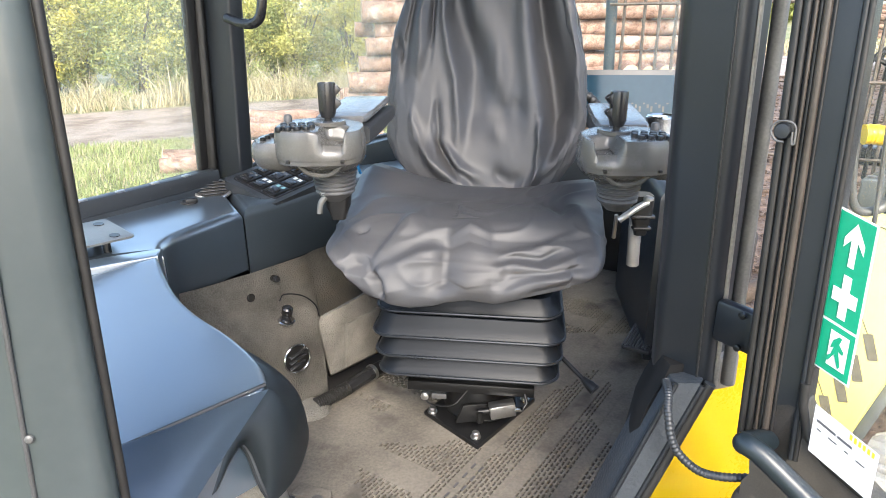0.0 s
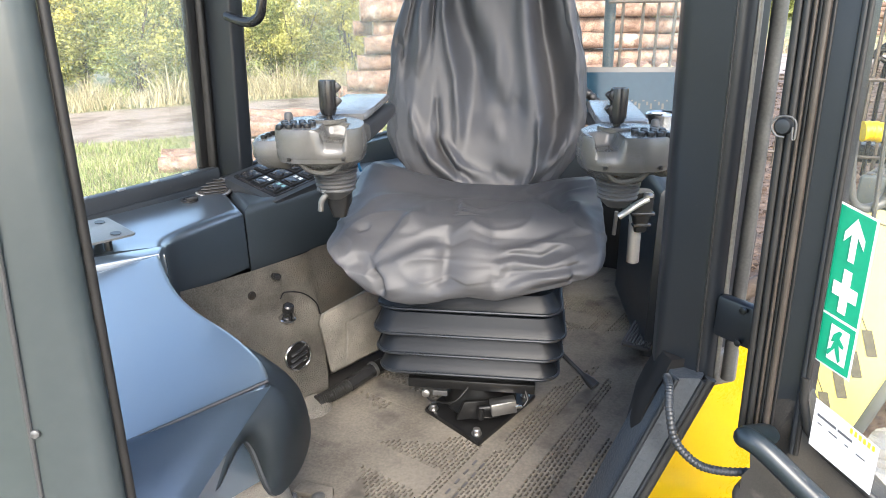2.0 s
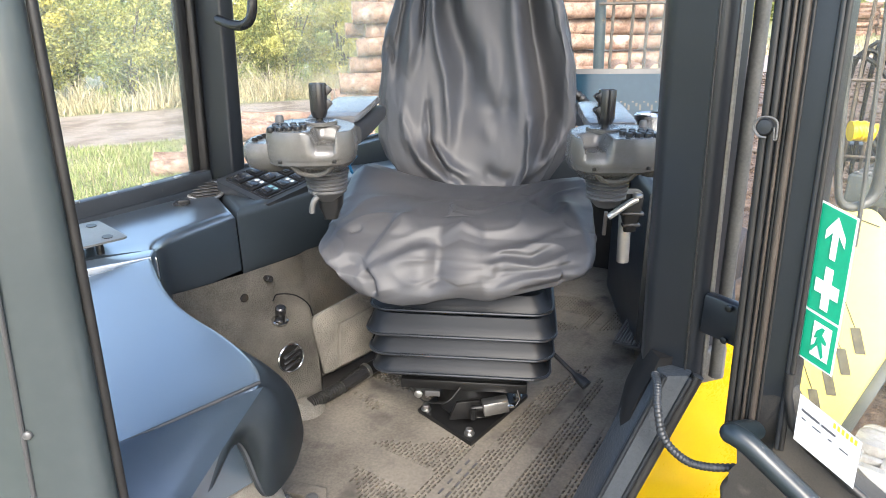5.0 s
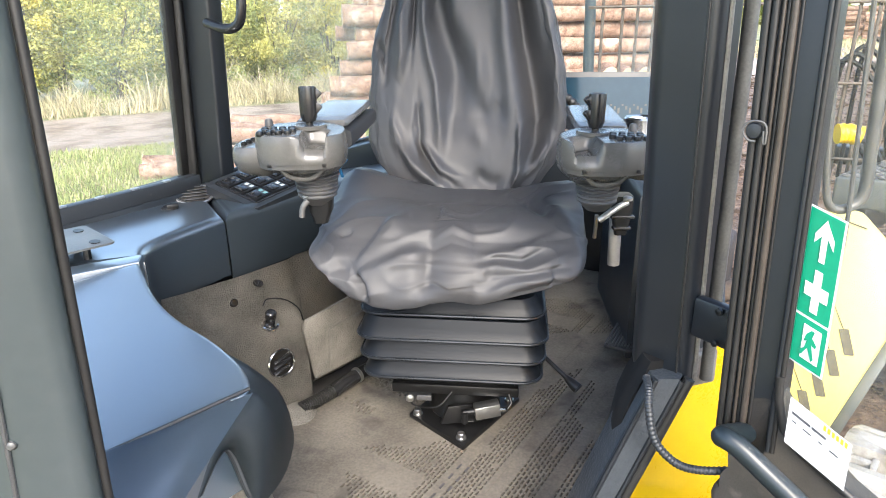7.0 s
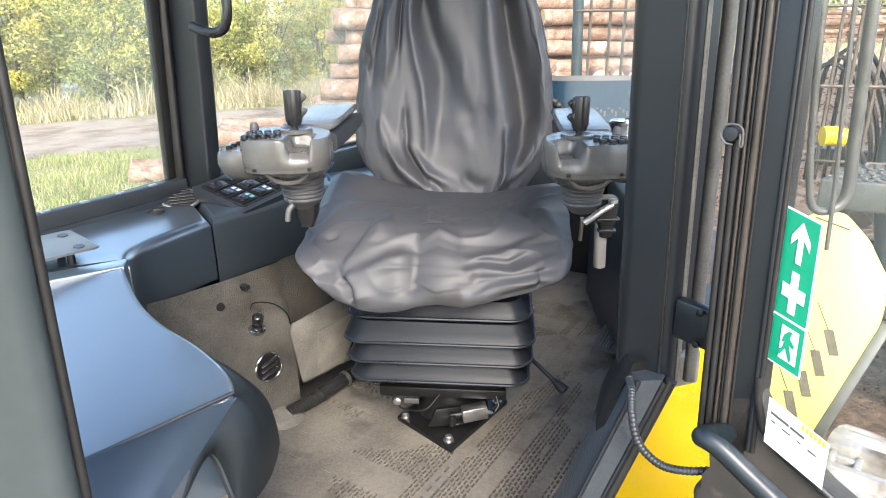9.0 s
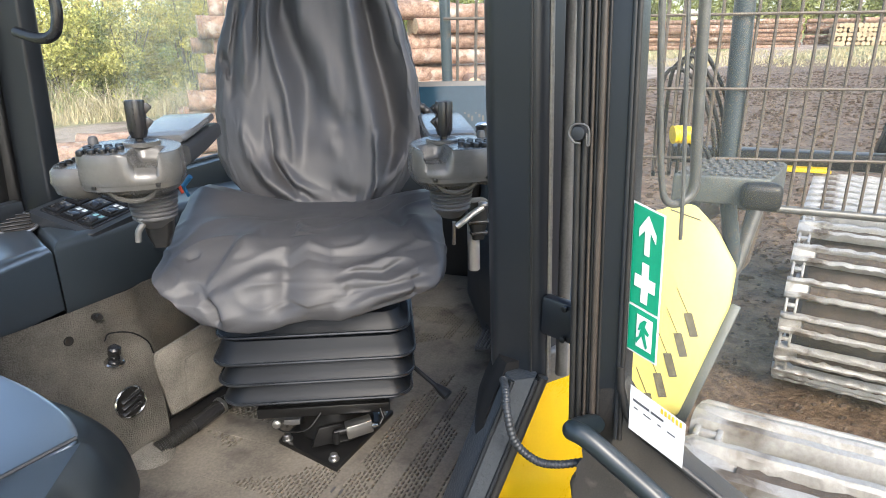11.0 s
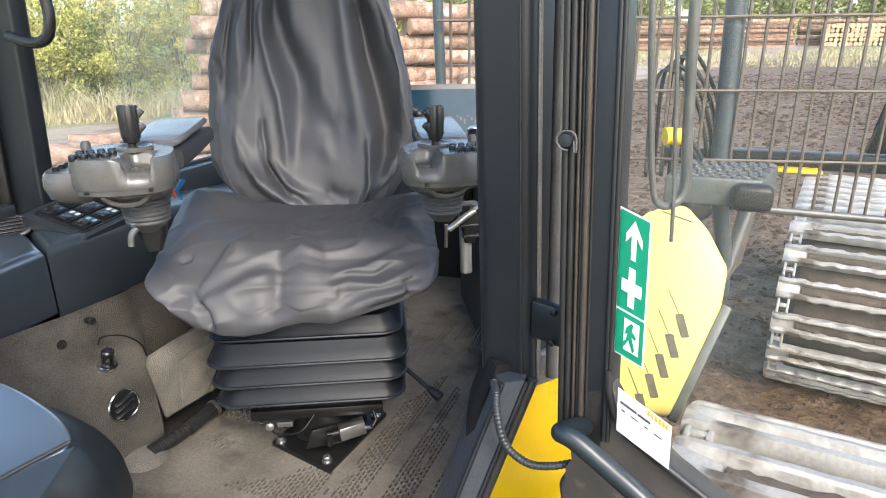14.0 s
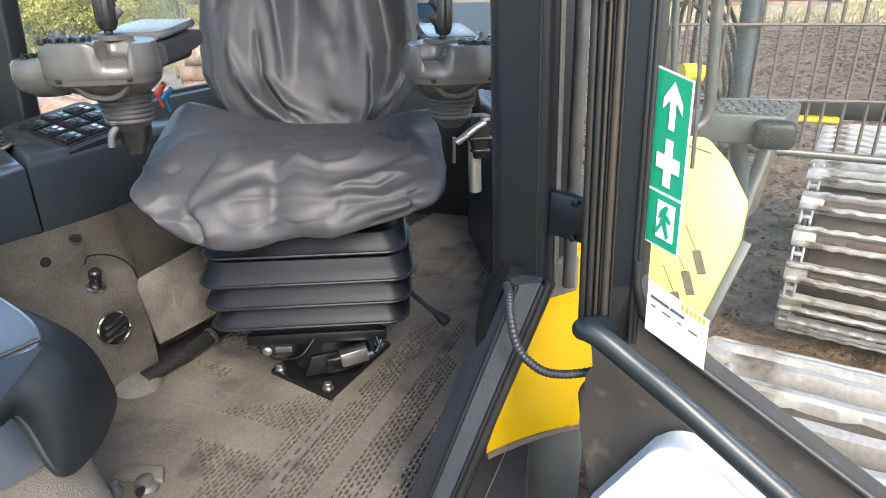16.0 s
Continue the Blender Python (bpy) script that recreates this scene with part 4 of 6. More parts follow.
TRIMDARK = mat("worn_dark_sill_trim", (0.022, 0.024, 0.026), (0.034, 0.036, 0.037), 0.48, 0.1, scale=9, fine=700, bump=0.15, depth=0.0005, spec=0.4, stain=((0.045, 0.041, 0.035), 26, 0.66))


def sill_channel():
    root = thing("door_sill", (0.28, 0.82, 0.0), "dark painted sill channel below the door pillar", "door sill", kind="structure")
    bm = bm_new()
    rings = []
    for k in range(9):
        f = k / 8
        z = 0.475 - 0.62 * f
        x = 0.358 - 0.231 * f
        rings.append([Vector((x + a, y, z + b)) for a, y, b in ((-0.023, 0.80, 0.0), (-0.018, 0.786, 0.0), (0.012, 0.779, 0.004), (0.020, 0.79, 0.004), (0.028, 0.90, 0), (-0.018, 0.86, 0))])
    loft(bm, rings)
    part("channel", bm, BLUEGREYDARK, root)
    for dx, r in ((-0.021, 0.0042), (0.015, 0.004)):
        bm = bm_new()
        tube(bm, [Vector((0.358 - 0.231 * f + dx, 0.785 - (dx > 0) * 0.006, 0.475 - 0.62 * f)) for f in (k / 10 for k in range(11))], r, 8)
        part("channel_lip", bm, PAINT, root, "dark raised lip of the sill")
    bm = bm_new()
    rings = []
    for k in range(21):
        z = 0.490 - 0.61 * k / 20
        x = float(np.interp(z, (-0.13, 0.096, 0.192, 0.283, 0.333, 0.409, 0.461, 0.48), (0.135, 0.222, 0.256, 0.283, 0.290, 0.301, 0.324, 0.333)))
        rings.append([Vector((x + a, y, z)) for a, y in ((0.004, 0.812), (0.0, 0.83), (0.003, 0.85), (0.02, 0.90), (0.07, 0.92), (0.06, 0.82))])
    loft(bm, rings)
    part("inner_trim", bm, TRIMBLACK, root, "dull black trim inside the sill")
    bm = bm_new()
    rings = [[Vector((0.42 + 0.38 * f + a, 0.98 + 0.80 * f, z)) for a, z in ((0.0, -0.02), (0.012, 0.17), (0.04, 0.20), (0.14, 0.2), (0.14, -0.02))] for f in (0.22, 0.4, 0.6, 0.8, 1)]
    loft(bm, rings)
    part("kick_panel", bm, TRIMDARK, root, "dark kick panel along the cab floor")
    bm = bm_new()
    tube(bm, [Vector((0.386 - 0.231 * f, 0.784, 0.475 - 0.62 * f)) for f in (k / 10 for k in range(11))], 0.0085, 10)
    part("sill_seal", bm, RUBBER, root, "black rubber sill seal")
    bm = bm_new()
    m = frame_of((0.36, 1.02, 0.10), (0.4, 0.78, 0), (0, 0, 1))
    lathe(bm, [(0.03, 0), (0.033, 0.01), (0.028, 0.02), (0.02, 0.012)], m, 20)
    part("floor_ring", bm, CHROME, root, "chrome ring")


TRIMBLACK = mat("dull_black_trim", (0.006, 0.006, 0.007), (0.013, 0.013, 0.013), 0.62, 0.08, scale=12, fine=400, bump=0.1, depth=0.0006, spec=0.2)
BLUEGREYDARK = mat("dark_blue_grey_sill_paint", (0.026, 0.032, 0.039), (0.042, 0.049, 0.057), 0.36, 0.1, scale=12, fine=170, bump=0.8, depth=0.0016, stain=((0.12, 0.11, 0.09), 30, 0.72))
sill_channel()
bm = bm_new()
corrugated(bm, [(0.328, 0.80, 0.470), (0.322, 0.772, 0.468), (0.318, 0.752, 0.445), (0.325, 0.735, 0.405), (0.352, 0.72, 0.378), (0.385, 0.71, 0.372), (0.43, 0.70, 0.378)], 0.0060, 170, 0.07, 10)
cable = solo("door_cable", bm, DARKPLASTIC, "dark corrugated cable conduit from pillar to door", "cable")


# ---- the open door ----
DD, DN = Vector((0.675, -0.738, 0)), Vector((0.738, 0.675, 0))


def dp(s, z, o=0.0):
    """A place in the open door: along it, height, and out of its plane."""
    q = Vector((0.371, 0.722, 0)) + DD * (s + 0.038 * (1.0 - z)) + DN * o
    return Vector((q.x, q.y, z))


def dprism(bm, outline, o0, o1, bevel, seg=2):
    old = set(bm.faces)
    loft(bm, [[dp(s, z, o) for s, z in outline] for o in (o0, o1)])
    bevelled(bm, old, bevel, seg)


def dbar(bm, pts, r, o, seg=10):
    tube(bm, [dp(s, z, o) for s, z in pts], r, seg)


def open_door():
    root = thing("cab_door", (0.42, 0.67, 0.0), "open dark cab door with a large dusty window", "door")
    bm = bm_new()
    dprism(bm, [(0.0095, 1.6), (0.0108, 0.54), (0.0185, 0.50), (0.0256, 0.45), (0.031, 0.42), (0.075, 0.40), (0.079, 0.52), (0.079, 1.6)], 0.0, 0.05, 0.006, 3)
    frame_part = part("door_frame", bm, PAINT, root, "dark painted upright of the door frame")
    for s, r, o, mt in ((0.0145, 0.0052, -0.001, RUBBER), (0.0235, 0.0040, -0.003, RUBBER), (0.0315, 0.0022, -0.002, BROWNRUBBER), (0.0362, 0.0022, 0.0, RUBBER), (0.0425, 0.0044, -0.001, BROWNRUBBER), (0.0495, 0.0018, 0.0, RUBBER), (0.0765, 0.0034, -0.001, PAINT), (0.0815, 0.0035, 0.0, RUBBER)):
        bm = bm_new()
        dbar(bm, [(s, 0.45), (s, 0.7), (s, 1.1), (s, 1.58)], r, o)
        part("door_seal", bm, mt, frame_part)
    # lower panel: its upper edge falls away from the hinge
    low = [(0.0185, 0.50), (0.0256, 0.45), (0.0310, 0.40), (0.0300, 0.380), (0.0150, 0.363), (0.0095, 0.348), (0.0165, 0.303), (0.033, 0.215), (0.045, 0.10), (0.05, -0.25), (0.82, -0.25), (0.80, 0.10), (0.36, 0.335), (0.17, 0.432), (0.115, 0.462), (0.092, 0.487), (0.080, 0.53), (0.06, 0.53), (0.04, 0.50)]
    bm = bm_new()
    dprism(bm, low, 0.0, 0.045, 0.008, 3)
    panel = part("lower_panel", bm, DOORTRIM, root, "scuffed dark lower door panel")
    bm = bm_new()
    dbar(bm, [(0.0795, 0.56), (0.081, 0.53), (0.091, 0.492), (0.113, 0.468), (0.17, 0.438), (0.36, 0.341), (0.80, 0.105)], 0.0055, -0.002)
    part("window_seal", bm, RUBBER, root, "black rubber window seal")
    bm = bm_new()
    old = set()
    loft(bm, [[dp(s, z, o) for s, z in ((0.077, 1.6), (0.077, 0.52), (0.09, 0.485), (0.115, 0.46), (0.36, 0.333), (0.80, 0.10), (0.80, 1.6))] for o in (0.010, 0.015)])
    pane = part("pane", bm, DOORGLASS, root, "dusty window glass")
    pane.visible_shadow = False
    bm = bm_new()
    dprism(bm, [(0.79, 1.6), (0.79, -0.25), (0.86, -0.25), (0.86, 1.6)], 0.0, 0.05, 0.006)
    part("outer_frame", bm, PAINT, root)
    bm = bm_new()
    dprism(bm, [(0.07, 1.6), (0.07, 1.53), (0.80, 1.53), (0.80, 1.6)], 0.0, 0.05, 0.006)
    part("top_frame", bm, PAINT, root)
    # grab handle
    bm = bm_new()
    tube(bm, ease_path([(0.418, 0.672, 0.462), (0.392, 0.655, 0.474), (0.366, 0.634, 0.486), (0.364, 0.624, 0.491), (0.376, 0.611, 0.486), (0.403, 0.584, 0.464), (0.437, 0.546, 0.436), (0.504, 0.473, 0.376), (0.70, 0.258, 0.20), (0.80, 0.15, 0.11), (0.85, 0.15, 0.09)], 70), 0.0135, 16)
    part("grab_handle", bm, HANDLE, root, "smooth blue-grey grab handle")
    # pocket with a lip
    bm = bm_new()
    dprism(bm, [(0.03, 0.20), (0.04, 0.0), (0.60, -0.15), (0.60, 0.0)], -0.06, 0.0, 0.012, 3)
    part("pocket", bm, DOORTRIM, root, "moulded door pocket")
    # small hook
    bm = bm_new()
    tube(bm, ease_path([dp(s, z, -0.013) for s, z in ((0.0215, 0.8425), (0.0125, 0.8440), (0.0065, 0.853), (0.0100, 0.862), (0.0175, 0.8655), (0.0265, 0.8650), (0.0318, 0.8600), (0.0325, 0.850), (0.0322, 0.8415), (0.0298, 0.8425), (0.0292, 0.855))], 40), 0.0013, 8)
    part("hook", bm, TUBE, root, "small bare wire hook")
    bm = bm_new()
    m = frame_of(dp(0.0175, 0.854, -0.009), DD, (0, 0, 1))
    lathe(bm, [(0.0095, -0.008), (0.0100, 0.0), (0.008, 0.003), (0.003, 0.004)], m, 20)
    part("hook_base", bm, DARKPLASTIC, root)
    # hinge
    bm = bm_new()
    box(bm, frame_of((0.408, 0.765, 0.575), (0.5, -0.8, 0), (0, 0, 1)), 0.075, 0.062, 0.02, 0.006)
    part("hinge", bm, PAINT, root, "dark metal hinge plate")
    for z in (0.60, 0.552):
        bm = bm_new()
        lathe(bm, [(0.005, 0), (0.005, 0.004), (0.003, 0.005)], frame_of((0.400, 0.752, z), (0.5, -0.8, 0), (0, 0, 1)), 8)
        part("bolt", bm, BLACK, root)


BROWNRUBBER = mat("dusty_brown_seal_rubber", (0.030, 0.025, 0.021), (0.060, 0.049, 0.040), 0.36, 0.08, scale=14, fine=200, bump=0.1, depth=0.0006)
DOORTRIM = mat("scuffed_door_plastic", (0.030, 0.027, 0.024), (0.075, 0.066, 0.056), 0.55, 0.1, scale=14, fine=500, bump=0.2, depth=0.0008, stain=((0.13, 0.11, 0.09), 25, 0.6))
HANDLE = mat("blue_grey_handle_plastic", (0.009, 0.015, 0.019), (0.015, 0.022, 0.027), 0.33, 0.06, scale=10, fine=500, bump=0.05)
open_door()

bm = bm_new()
prism(bm, rounded(0.20, 0.25, 0.05, 6), frame_of(dp(0.168, 0.218, -0.004), DD, (0, 0, 1)) @ pose(0, 0, 0, 0, 0, -29), 0.045, 0.018, 4)
bottle = solo("canister", bm, WHITEPLASTIC, "white plastic canister in the door pocket", "canister")


def sign():
    """The green safety sticker on the door glass."""
    root = thing("safety_sign", dp(0.10, 0.58, 0.008), "green and white emergency exit and first-aid sticker on the door glass", "sign")

    def flat(name, shape, o, mt):
        bm = bm_new()
        dprism(bm, shape, o, o + 0.0006, 0)
        return part(name, bm, mt, root)

    w = 0.0355
    s0, z0, z1 = 0.0835, 0.5845, 0.7745

    def q(u, v):
        return s0 + u * w, z0 + v * (z1 - z0) - 0.013 * u
    flat("border", [q(-0.06, -0.015), q(1.06, -0.015), q(1.06, 1.012), q(-0.06, 1.012)], 0.0085, WHITE)
    flat("green_field", [q(0, 0.335), q(1, 0.335), q(1, 1), q(0, 1)], 0.0075, GREEN)
    flat("green_field", [q(0, 0.0), q(1, 0.0), q(1, 0.315), q(0, 0.315)], 0.0075, GREEN)
    flat("arrow", [q(0.42, 0.70), q(0.60, 0.70), q(0.60, 0.86), q(0.80, 0.80), q(0.80, 0.86), q(0.51, 0.965), q(0.22, 0.86), q(0.22, 0.80), q(0.42, 0.86)], 0.0065, WHITE)
    flat("cross", [q(0.38, 0.37), q(0.62, 0.37), q(0.62, 0.465), q(0.86, 0.465), q(0.86, 0.55), q(0.62, 0.55), q(0.62, 0.645), q(0.38, 0.645), q(0.38, 0.55), q(0.14, 0.55), q(0.14, 0.465), q(0.38, 0.465)], 0.0065, WHITE)
    flat("door_symbol", [q(0.30, 0.05), q(0.86, 0.05), q(0.86, 0.28), q(0.30, 0.28)], 0.0065, WHITE)
    flat("exit_symbol", [q(0.22, 0.09), q(0.34, 0.075), q(0.50, 0.14), q(0.66, 0.06), q(0.72, 0.08), q(0.60, 0.17), q(0.74, 0.16), q(0.76, 0.18), q(0.60, 0.215), q(0.66, 0.26), q(0.56, 0.262), q(0.42, 0.225), q(0.36, 0.17), q(0.46, 0.185), q(0.40, 0.13)], 0.0055, GREEN)


sign()


def card():
    root = thing("card", dp(0.13, 0.47, 0.0), "white service card with printed lines tucked by the window seal", "card")

    def q(u, v):
        return 0.0965 + u * 0.0700, 0.480 - 0.033 * u + v * 0.0635

    def flat(name, a, b, c, d, o, mt, label=""):
        bm = bm_new()
        dprism(bm, [q(a, b), q(c, b), q(c, d), q(a, d)], o, o + 0.0006, 0)
        part(name, bm, mt, root, label)
    flat("paper", 0, 0, 1, 1, -0.0115, WHITE)
    flat("print_bar", 0.06, 0.70, 0.36, 0.75, -0.0123, INK)
    flat("print_bar", 0.39, 0.70, 0.62, 0.75, -0.0123, INK)
    for k in range(6):
        flat("print_bar", 0.56 + 0.068 * k, 0.86, 0.60 + 0.068 * k, 0.97, -0.0123, ORANGE, "orange printed block")
    for a, b in ((0.08, 0.15), (0.26, 0.40), (0.52, 0.58), (0.70, 0.84)):
        flat("print_bar", a, 0.55, b, 0.575, -0.0123, INK)


card()


# ---- dashboard and side console ----
def dash():
    root = thing("dashboard", (-0.5, 0.95, 0.2), "blue-grey moulded dashboard with seams and an arched end cowl", "dashboard")
    # upper panel, its inner edge sweeping towards the post
    edge = ease_path([(-0.572, 1.172, 0), (-0.50, 1.06, 0), (-0.43, 0.985, 0), (-0.35, 0.925, 0), (-0.292, 0.868, 0), (-0.272, 0.828, 0), (-0.276, 0.806, 0)], 22)
    plan = [(p.x, p.y) for p in edge] + [(-0.44, 0.664), (-0.62, 0.50), (-0.80, 0.80), (-0.79, 1.03)]
    plan = plan[::-1]

    def top(x, y):
        return 0.462 + 0.20 * max(-0.2, (y - 0.80)) - 0.06 * max(0, x + 0.40)

    bm = bm_new()
    slab(bm, plan, top, lambda x, y: top(x, y) - 0.16, 0.011, 5)
    part("upper_panel", bm, DASHTOP, root)
    # rim panel between the upper panel and the side console
    plan2 = [(-0.574, 1.178), (-0.792, 1.036), (-0.845, 1.075), (-0.585, 1.225)]
    bm = bm_new()
    slab(bm, plan2[::-1], lambda x, y: 0.534, lambda x, y: 0.40, 0.004, 3)
    part("seam_strip", bm, DASHTOP, root)
    # front panel below the seam, sloping to the door
    bm = bm_new()
    ax, nx = Vector((0.755, 0.656, 0)), Vector((0.656, -0.755, 0))
    corner = Vector((-0.264, 0.813, 0.457))
    rows = []
    for k in range(16):
        f = k / 15
        out = 0.25 * f
        right = corner + nx * out - Vector((0, 0, 0.45 * out + 0.36 * out * out)) - ax * min(0.20, 1.55 * out)
        row = []
        for j in range(15):
            g = j / 14
            row.append(right - ax * 0.62 * (1 - g) - Vector((0, 0, 0.004 * max(0, g - 0.9) * 10)))
        rows.append(row)
    sheet(bm, rows)
    bmesh.ops.solidify(bm, geom=bm.faces[:], thickness=0.012)
    part("front_panel", bm, DASHTOP, root)
    # end cowl with an arched cut-out
    upper = ease_path([(-0.375, 0.940, 0.468), (-0.345, 0.918, 0.465), (-0.294, 0.866, 0.458), (-0.276, 0.830, 0.454), (-0.268, 0.812, 0.453), (-0.279, 0.782, 0.445), (-0.289, 0.743, 0.433), (-0.299, 0.706, 0.418), (-0.303, 0.655, 0.394)], 41)
    lower = ease_path([(-0.365, 0.945, 0.45), (-0.300, 0.965, 0.37), (-0.248, 0.955, 0.292), (-0.236, 0.87, 0.283), (-0.246, 0.80, 0.283), (-0.262, 0.757, 0.300), (-0.287, 0.768, 0.372), (-0.299, 0.757, 0.391), (-0.306, 0.69, 0.385)], 41)
    bm = bm_new()
    rows = []
    for k in range(17):
        f = k / 16
        row = []
        for i in range(41):
            p = upper[i].lerp(lower[i], f)
            wide = (upper[i] - lower[i]).length
            row.append(p + Vector((0.75, -0.12, 0.45)) * (0.17 * wide * math.sin(math.pi * f ** 0.75)))
        rows.append(row)
    sheet(bm, rows)
    bmesh.ops.solidify(bm, geom=bm.faces[:], thickness=0.010)
    part("end_cowl", bm, COWL, root, "dark rounded end cowl with an arch")
    bm = bm_new()
    tube(bm, [lower[i] + Vector((-0.006, 0.006, 0.0)) for i in range(14, 37)], 0.006, 8)
    part("cowl_rim", bm, DARKPLASTIC, root)
    bm = bm_new()
    tube(bm, [Vector((-0.64, 0.49, 0.442)), Vector((-0.44, 0.661, 0.4525)), Vector((-0.268, 0.812, 0.462))], 0.003, 6)
    part("seam", bm, RUBBER, root, "dark joint between panels")
    bm = bm_new()
    rows = []
    for k in range(9):
        f = k / 8
        rows.append([Vector((-0.40 + (0.085 + 0.075 * f) * math.sin(a), 0.86 + (0.085 + 0.075 * f) * math.cos(a), 0.40 * (1 - f))) for a in (3.6 * j / 14 - 0.5 for j in range(15))])
    sheet(bm, rows)
    bmesh.ops.solidify(bm, geom=bm.faces[:], thickness=0.01)
    part("column_carpet", bm, CARPETLIGHT, root, "pale carpet lining below the cowl")
    bm = bm_new()
    lathe(bm, [(0.008, 0), (0.009, 0.004), (0.004, 0.006)], frame_of((-0.232, 0.905, 0.13), (0.5, 0.8, 0), (0, 0, 1)), 10)
    part("screw", bm, BLACK, root)


dash()


def side_console():
    root = thing("side_console", (-0.6, 1.5, 0.36), "dark blue-grey moulded side console below the window", "console")
    inner = ease_path([(-0.580, 1.215, 0), (-0.596, 1.26, 0), (-0.592, 1.31, 0), (-0.565, 1.38, 0), (-0.502, 1.50, 0)], 16)
    a = [(p.x, p.y) for p in inner]
    plan = a + [(-0.665, 1.80), (-0.96, 1.30), (-0.85, 1.085)]

    def top(x, y):
        return 0.532 + 0.10 * max(0, (-x - 0.72)) * 0.5

    bm = bm_new()
    slab(bm, plan, top, lambda x, y: 0.375, 0.022, 5)
    part("front_section", bm, PLASTIC, root)
    plan = [(-0.499, 1.504), (-0.432, 1.595), (-0.30, 1.78), (-0.10, 2.10), (0.0, 2.40), (-0.12, 2.56), (-0.30, 2.25), (-0.655, 1.803)]
    bm = bm_new()
    slab(bm, plan, lambda x, y: 0.534 - 0.12 * max(0, y - 1.85), lambda x, y: 0.36, 0.024, 5)
    part("rear_section", bm, COWL, root)
    # round vent
    m = frame_of((-0.634, 1.680, 0.541), (0.93, 0.35, 0), (-0.35, 0.93, 0.32))
    bm = bm_new()
    lathe(bm, [(0.044, -0.003), (0.0520, -0.003), (0.0525, 0.002), (0.0500, 0.0045), (0.0455, 0.0035), (0.0445, 0.0)], m, 32)
    v = part("air_vent", bm, STEEL, root, "round air vent with a bright rim")
    bm = bm_new()
    lathe(bm, [(0.002, 0.001), (0.0448, 0.001), (0.0448, 0.003), (0.002, 0.003)], m, 24)
    part("vent_disc", bm, MATDARK, v)
    for k in (-2, -1, 0, 1, 2):
        bm = bm_new()
        box(bm, m @ pose(0, 0.016 * k, 0.0055, 35, 0, 0), 0.080 - 0.014 * abs(k), 0.0025, 0.007, 0.001)
        part("vent_slat", bm, DARKPLASTIC, v)
    bm = bm_new()
    lathe(bm, [(0.003, 0), (0.021, 0), (0.022, 0.004), (0.016, 0.007), (0.013, 0.003), (0.003, 0.003)], pose(-0.662, 1.575, 0.532), 20)
    kn = part("cable_hole", bm, RUBBER, root)
    bm = bm_new()
    box(bm, pose(-0.652, 1.568, 0.541, 0, 0, 30), 0.03, 0.014, 0.012, 0.004)
    part("plug", bm, BLACK, kn)
    # switch panel on a raised wedge
    m = frame_of((-0.459, 1.728, 0.562), (0.555, 0.80, 0.12), (-0.80, 0.56, 0.22))
    bm = bm_new()
    prism(bm, rounded(0.235, 0.20, 0.014), m @ Matrix.Translation((0, 0, -0.03)), 0.03, 0.008, 3)
    sp = part("switch_panel", bm, DARKPLASTIC, root, "raised panel with rocker switches")
    bm = bm_new()
    prism(bm, rounded(0.195, 0.165, 0.008), m @ Matrix.Translation((0, 0, 0.0)), 0.003, 0.001)
    part("switch_frame", bm, GLOSSBLACK, sp)
    for i in range(3):
        for j in range(3):
            x, y = -0.063 + 0.063 * i, 0.053 - 0.053 * j
            bm = bm_new()
            box(bm, m @ pose(x, y, 0.005, 0, 0, 0), 0.056, 0.046, 0.005, 0.002)
            part("switch_bezel", bm, BLACK, sp)
            bm = bm_new()
            box(bm, m @ pose(x - 0.010, y, 0.0085, 0, 9 if (i + j) % 2 else -7, 0), 0.026, 0.030, 0.007, 0.003)
            part("rocker_switch", bm, GLOSSBLACK, sp)
            for yy in (0.009, -0.009):
                bm = bm_new()
                box(bm, m @ pose(x + 0.017, y + yy, 0.0078), 0.011, 0.010, 0.0008, 0)
                part("switch_icon", bm, (PODGREY, ICONBLUE, WHITE)[(i + 2 * j) % 3], sp)
            bm = bm_new()
            box(bm, m @ pose(x - 0.012, y + 0.007, 0.0125, 0, 9 if (i + j) % 2 else -7, 0), 0.010, 0.003, 0.0008, 0)
            part("switch_mark", bm, PODGREY, sp)
    # bare mounting bracket on the console
    b = thing("mounting_bracket", (-0.72, 1.2, 0.535), "bare grey metal mounting plate with oval holes", "bracket")
    m = frame_of((-0.735, 1.205, 0.566), (0.62, -0.60, 0.0), (0.55, 0.75, 0.0))
    bm = bm_new()
    prism(bm, rounded(0.17, 0.15, 0.012), m, 0.004, 0.001)
    part("plate", bm, TUBE, b)
    for x, y in ((0.055, 0.045), (0.055, -0.045), (-0.05, 0.05), (-0.05, -0.045)):
        bm = bm_new()
        lathe(bm, [(0.002, 0), (0.010, 0), (0.010, 0.0012), (0.002, 0.0012)], m @ Matrix.Translation((x, y, 0.0041)) @ Matrix.Diagonal((1.4, 1, 1, 1)), 16)
        part("oval_hole", bm, BLACK, b)
        bm = bm_new()
        tube(bm, [m @ Vector((x * 0.7, y * 0.7, 0)), m @ Vector((x * 0.7, y * 0.7, -0.035))], 0.008, 8)
        part("stud", bm, BLACK, b)


side_console()


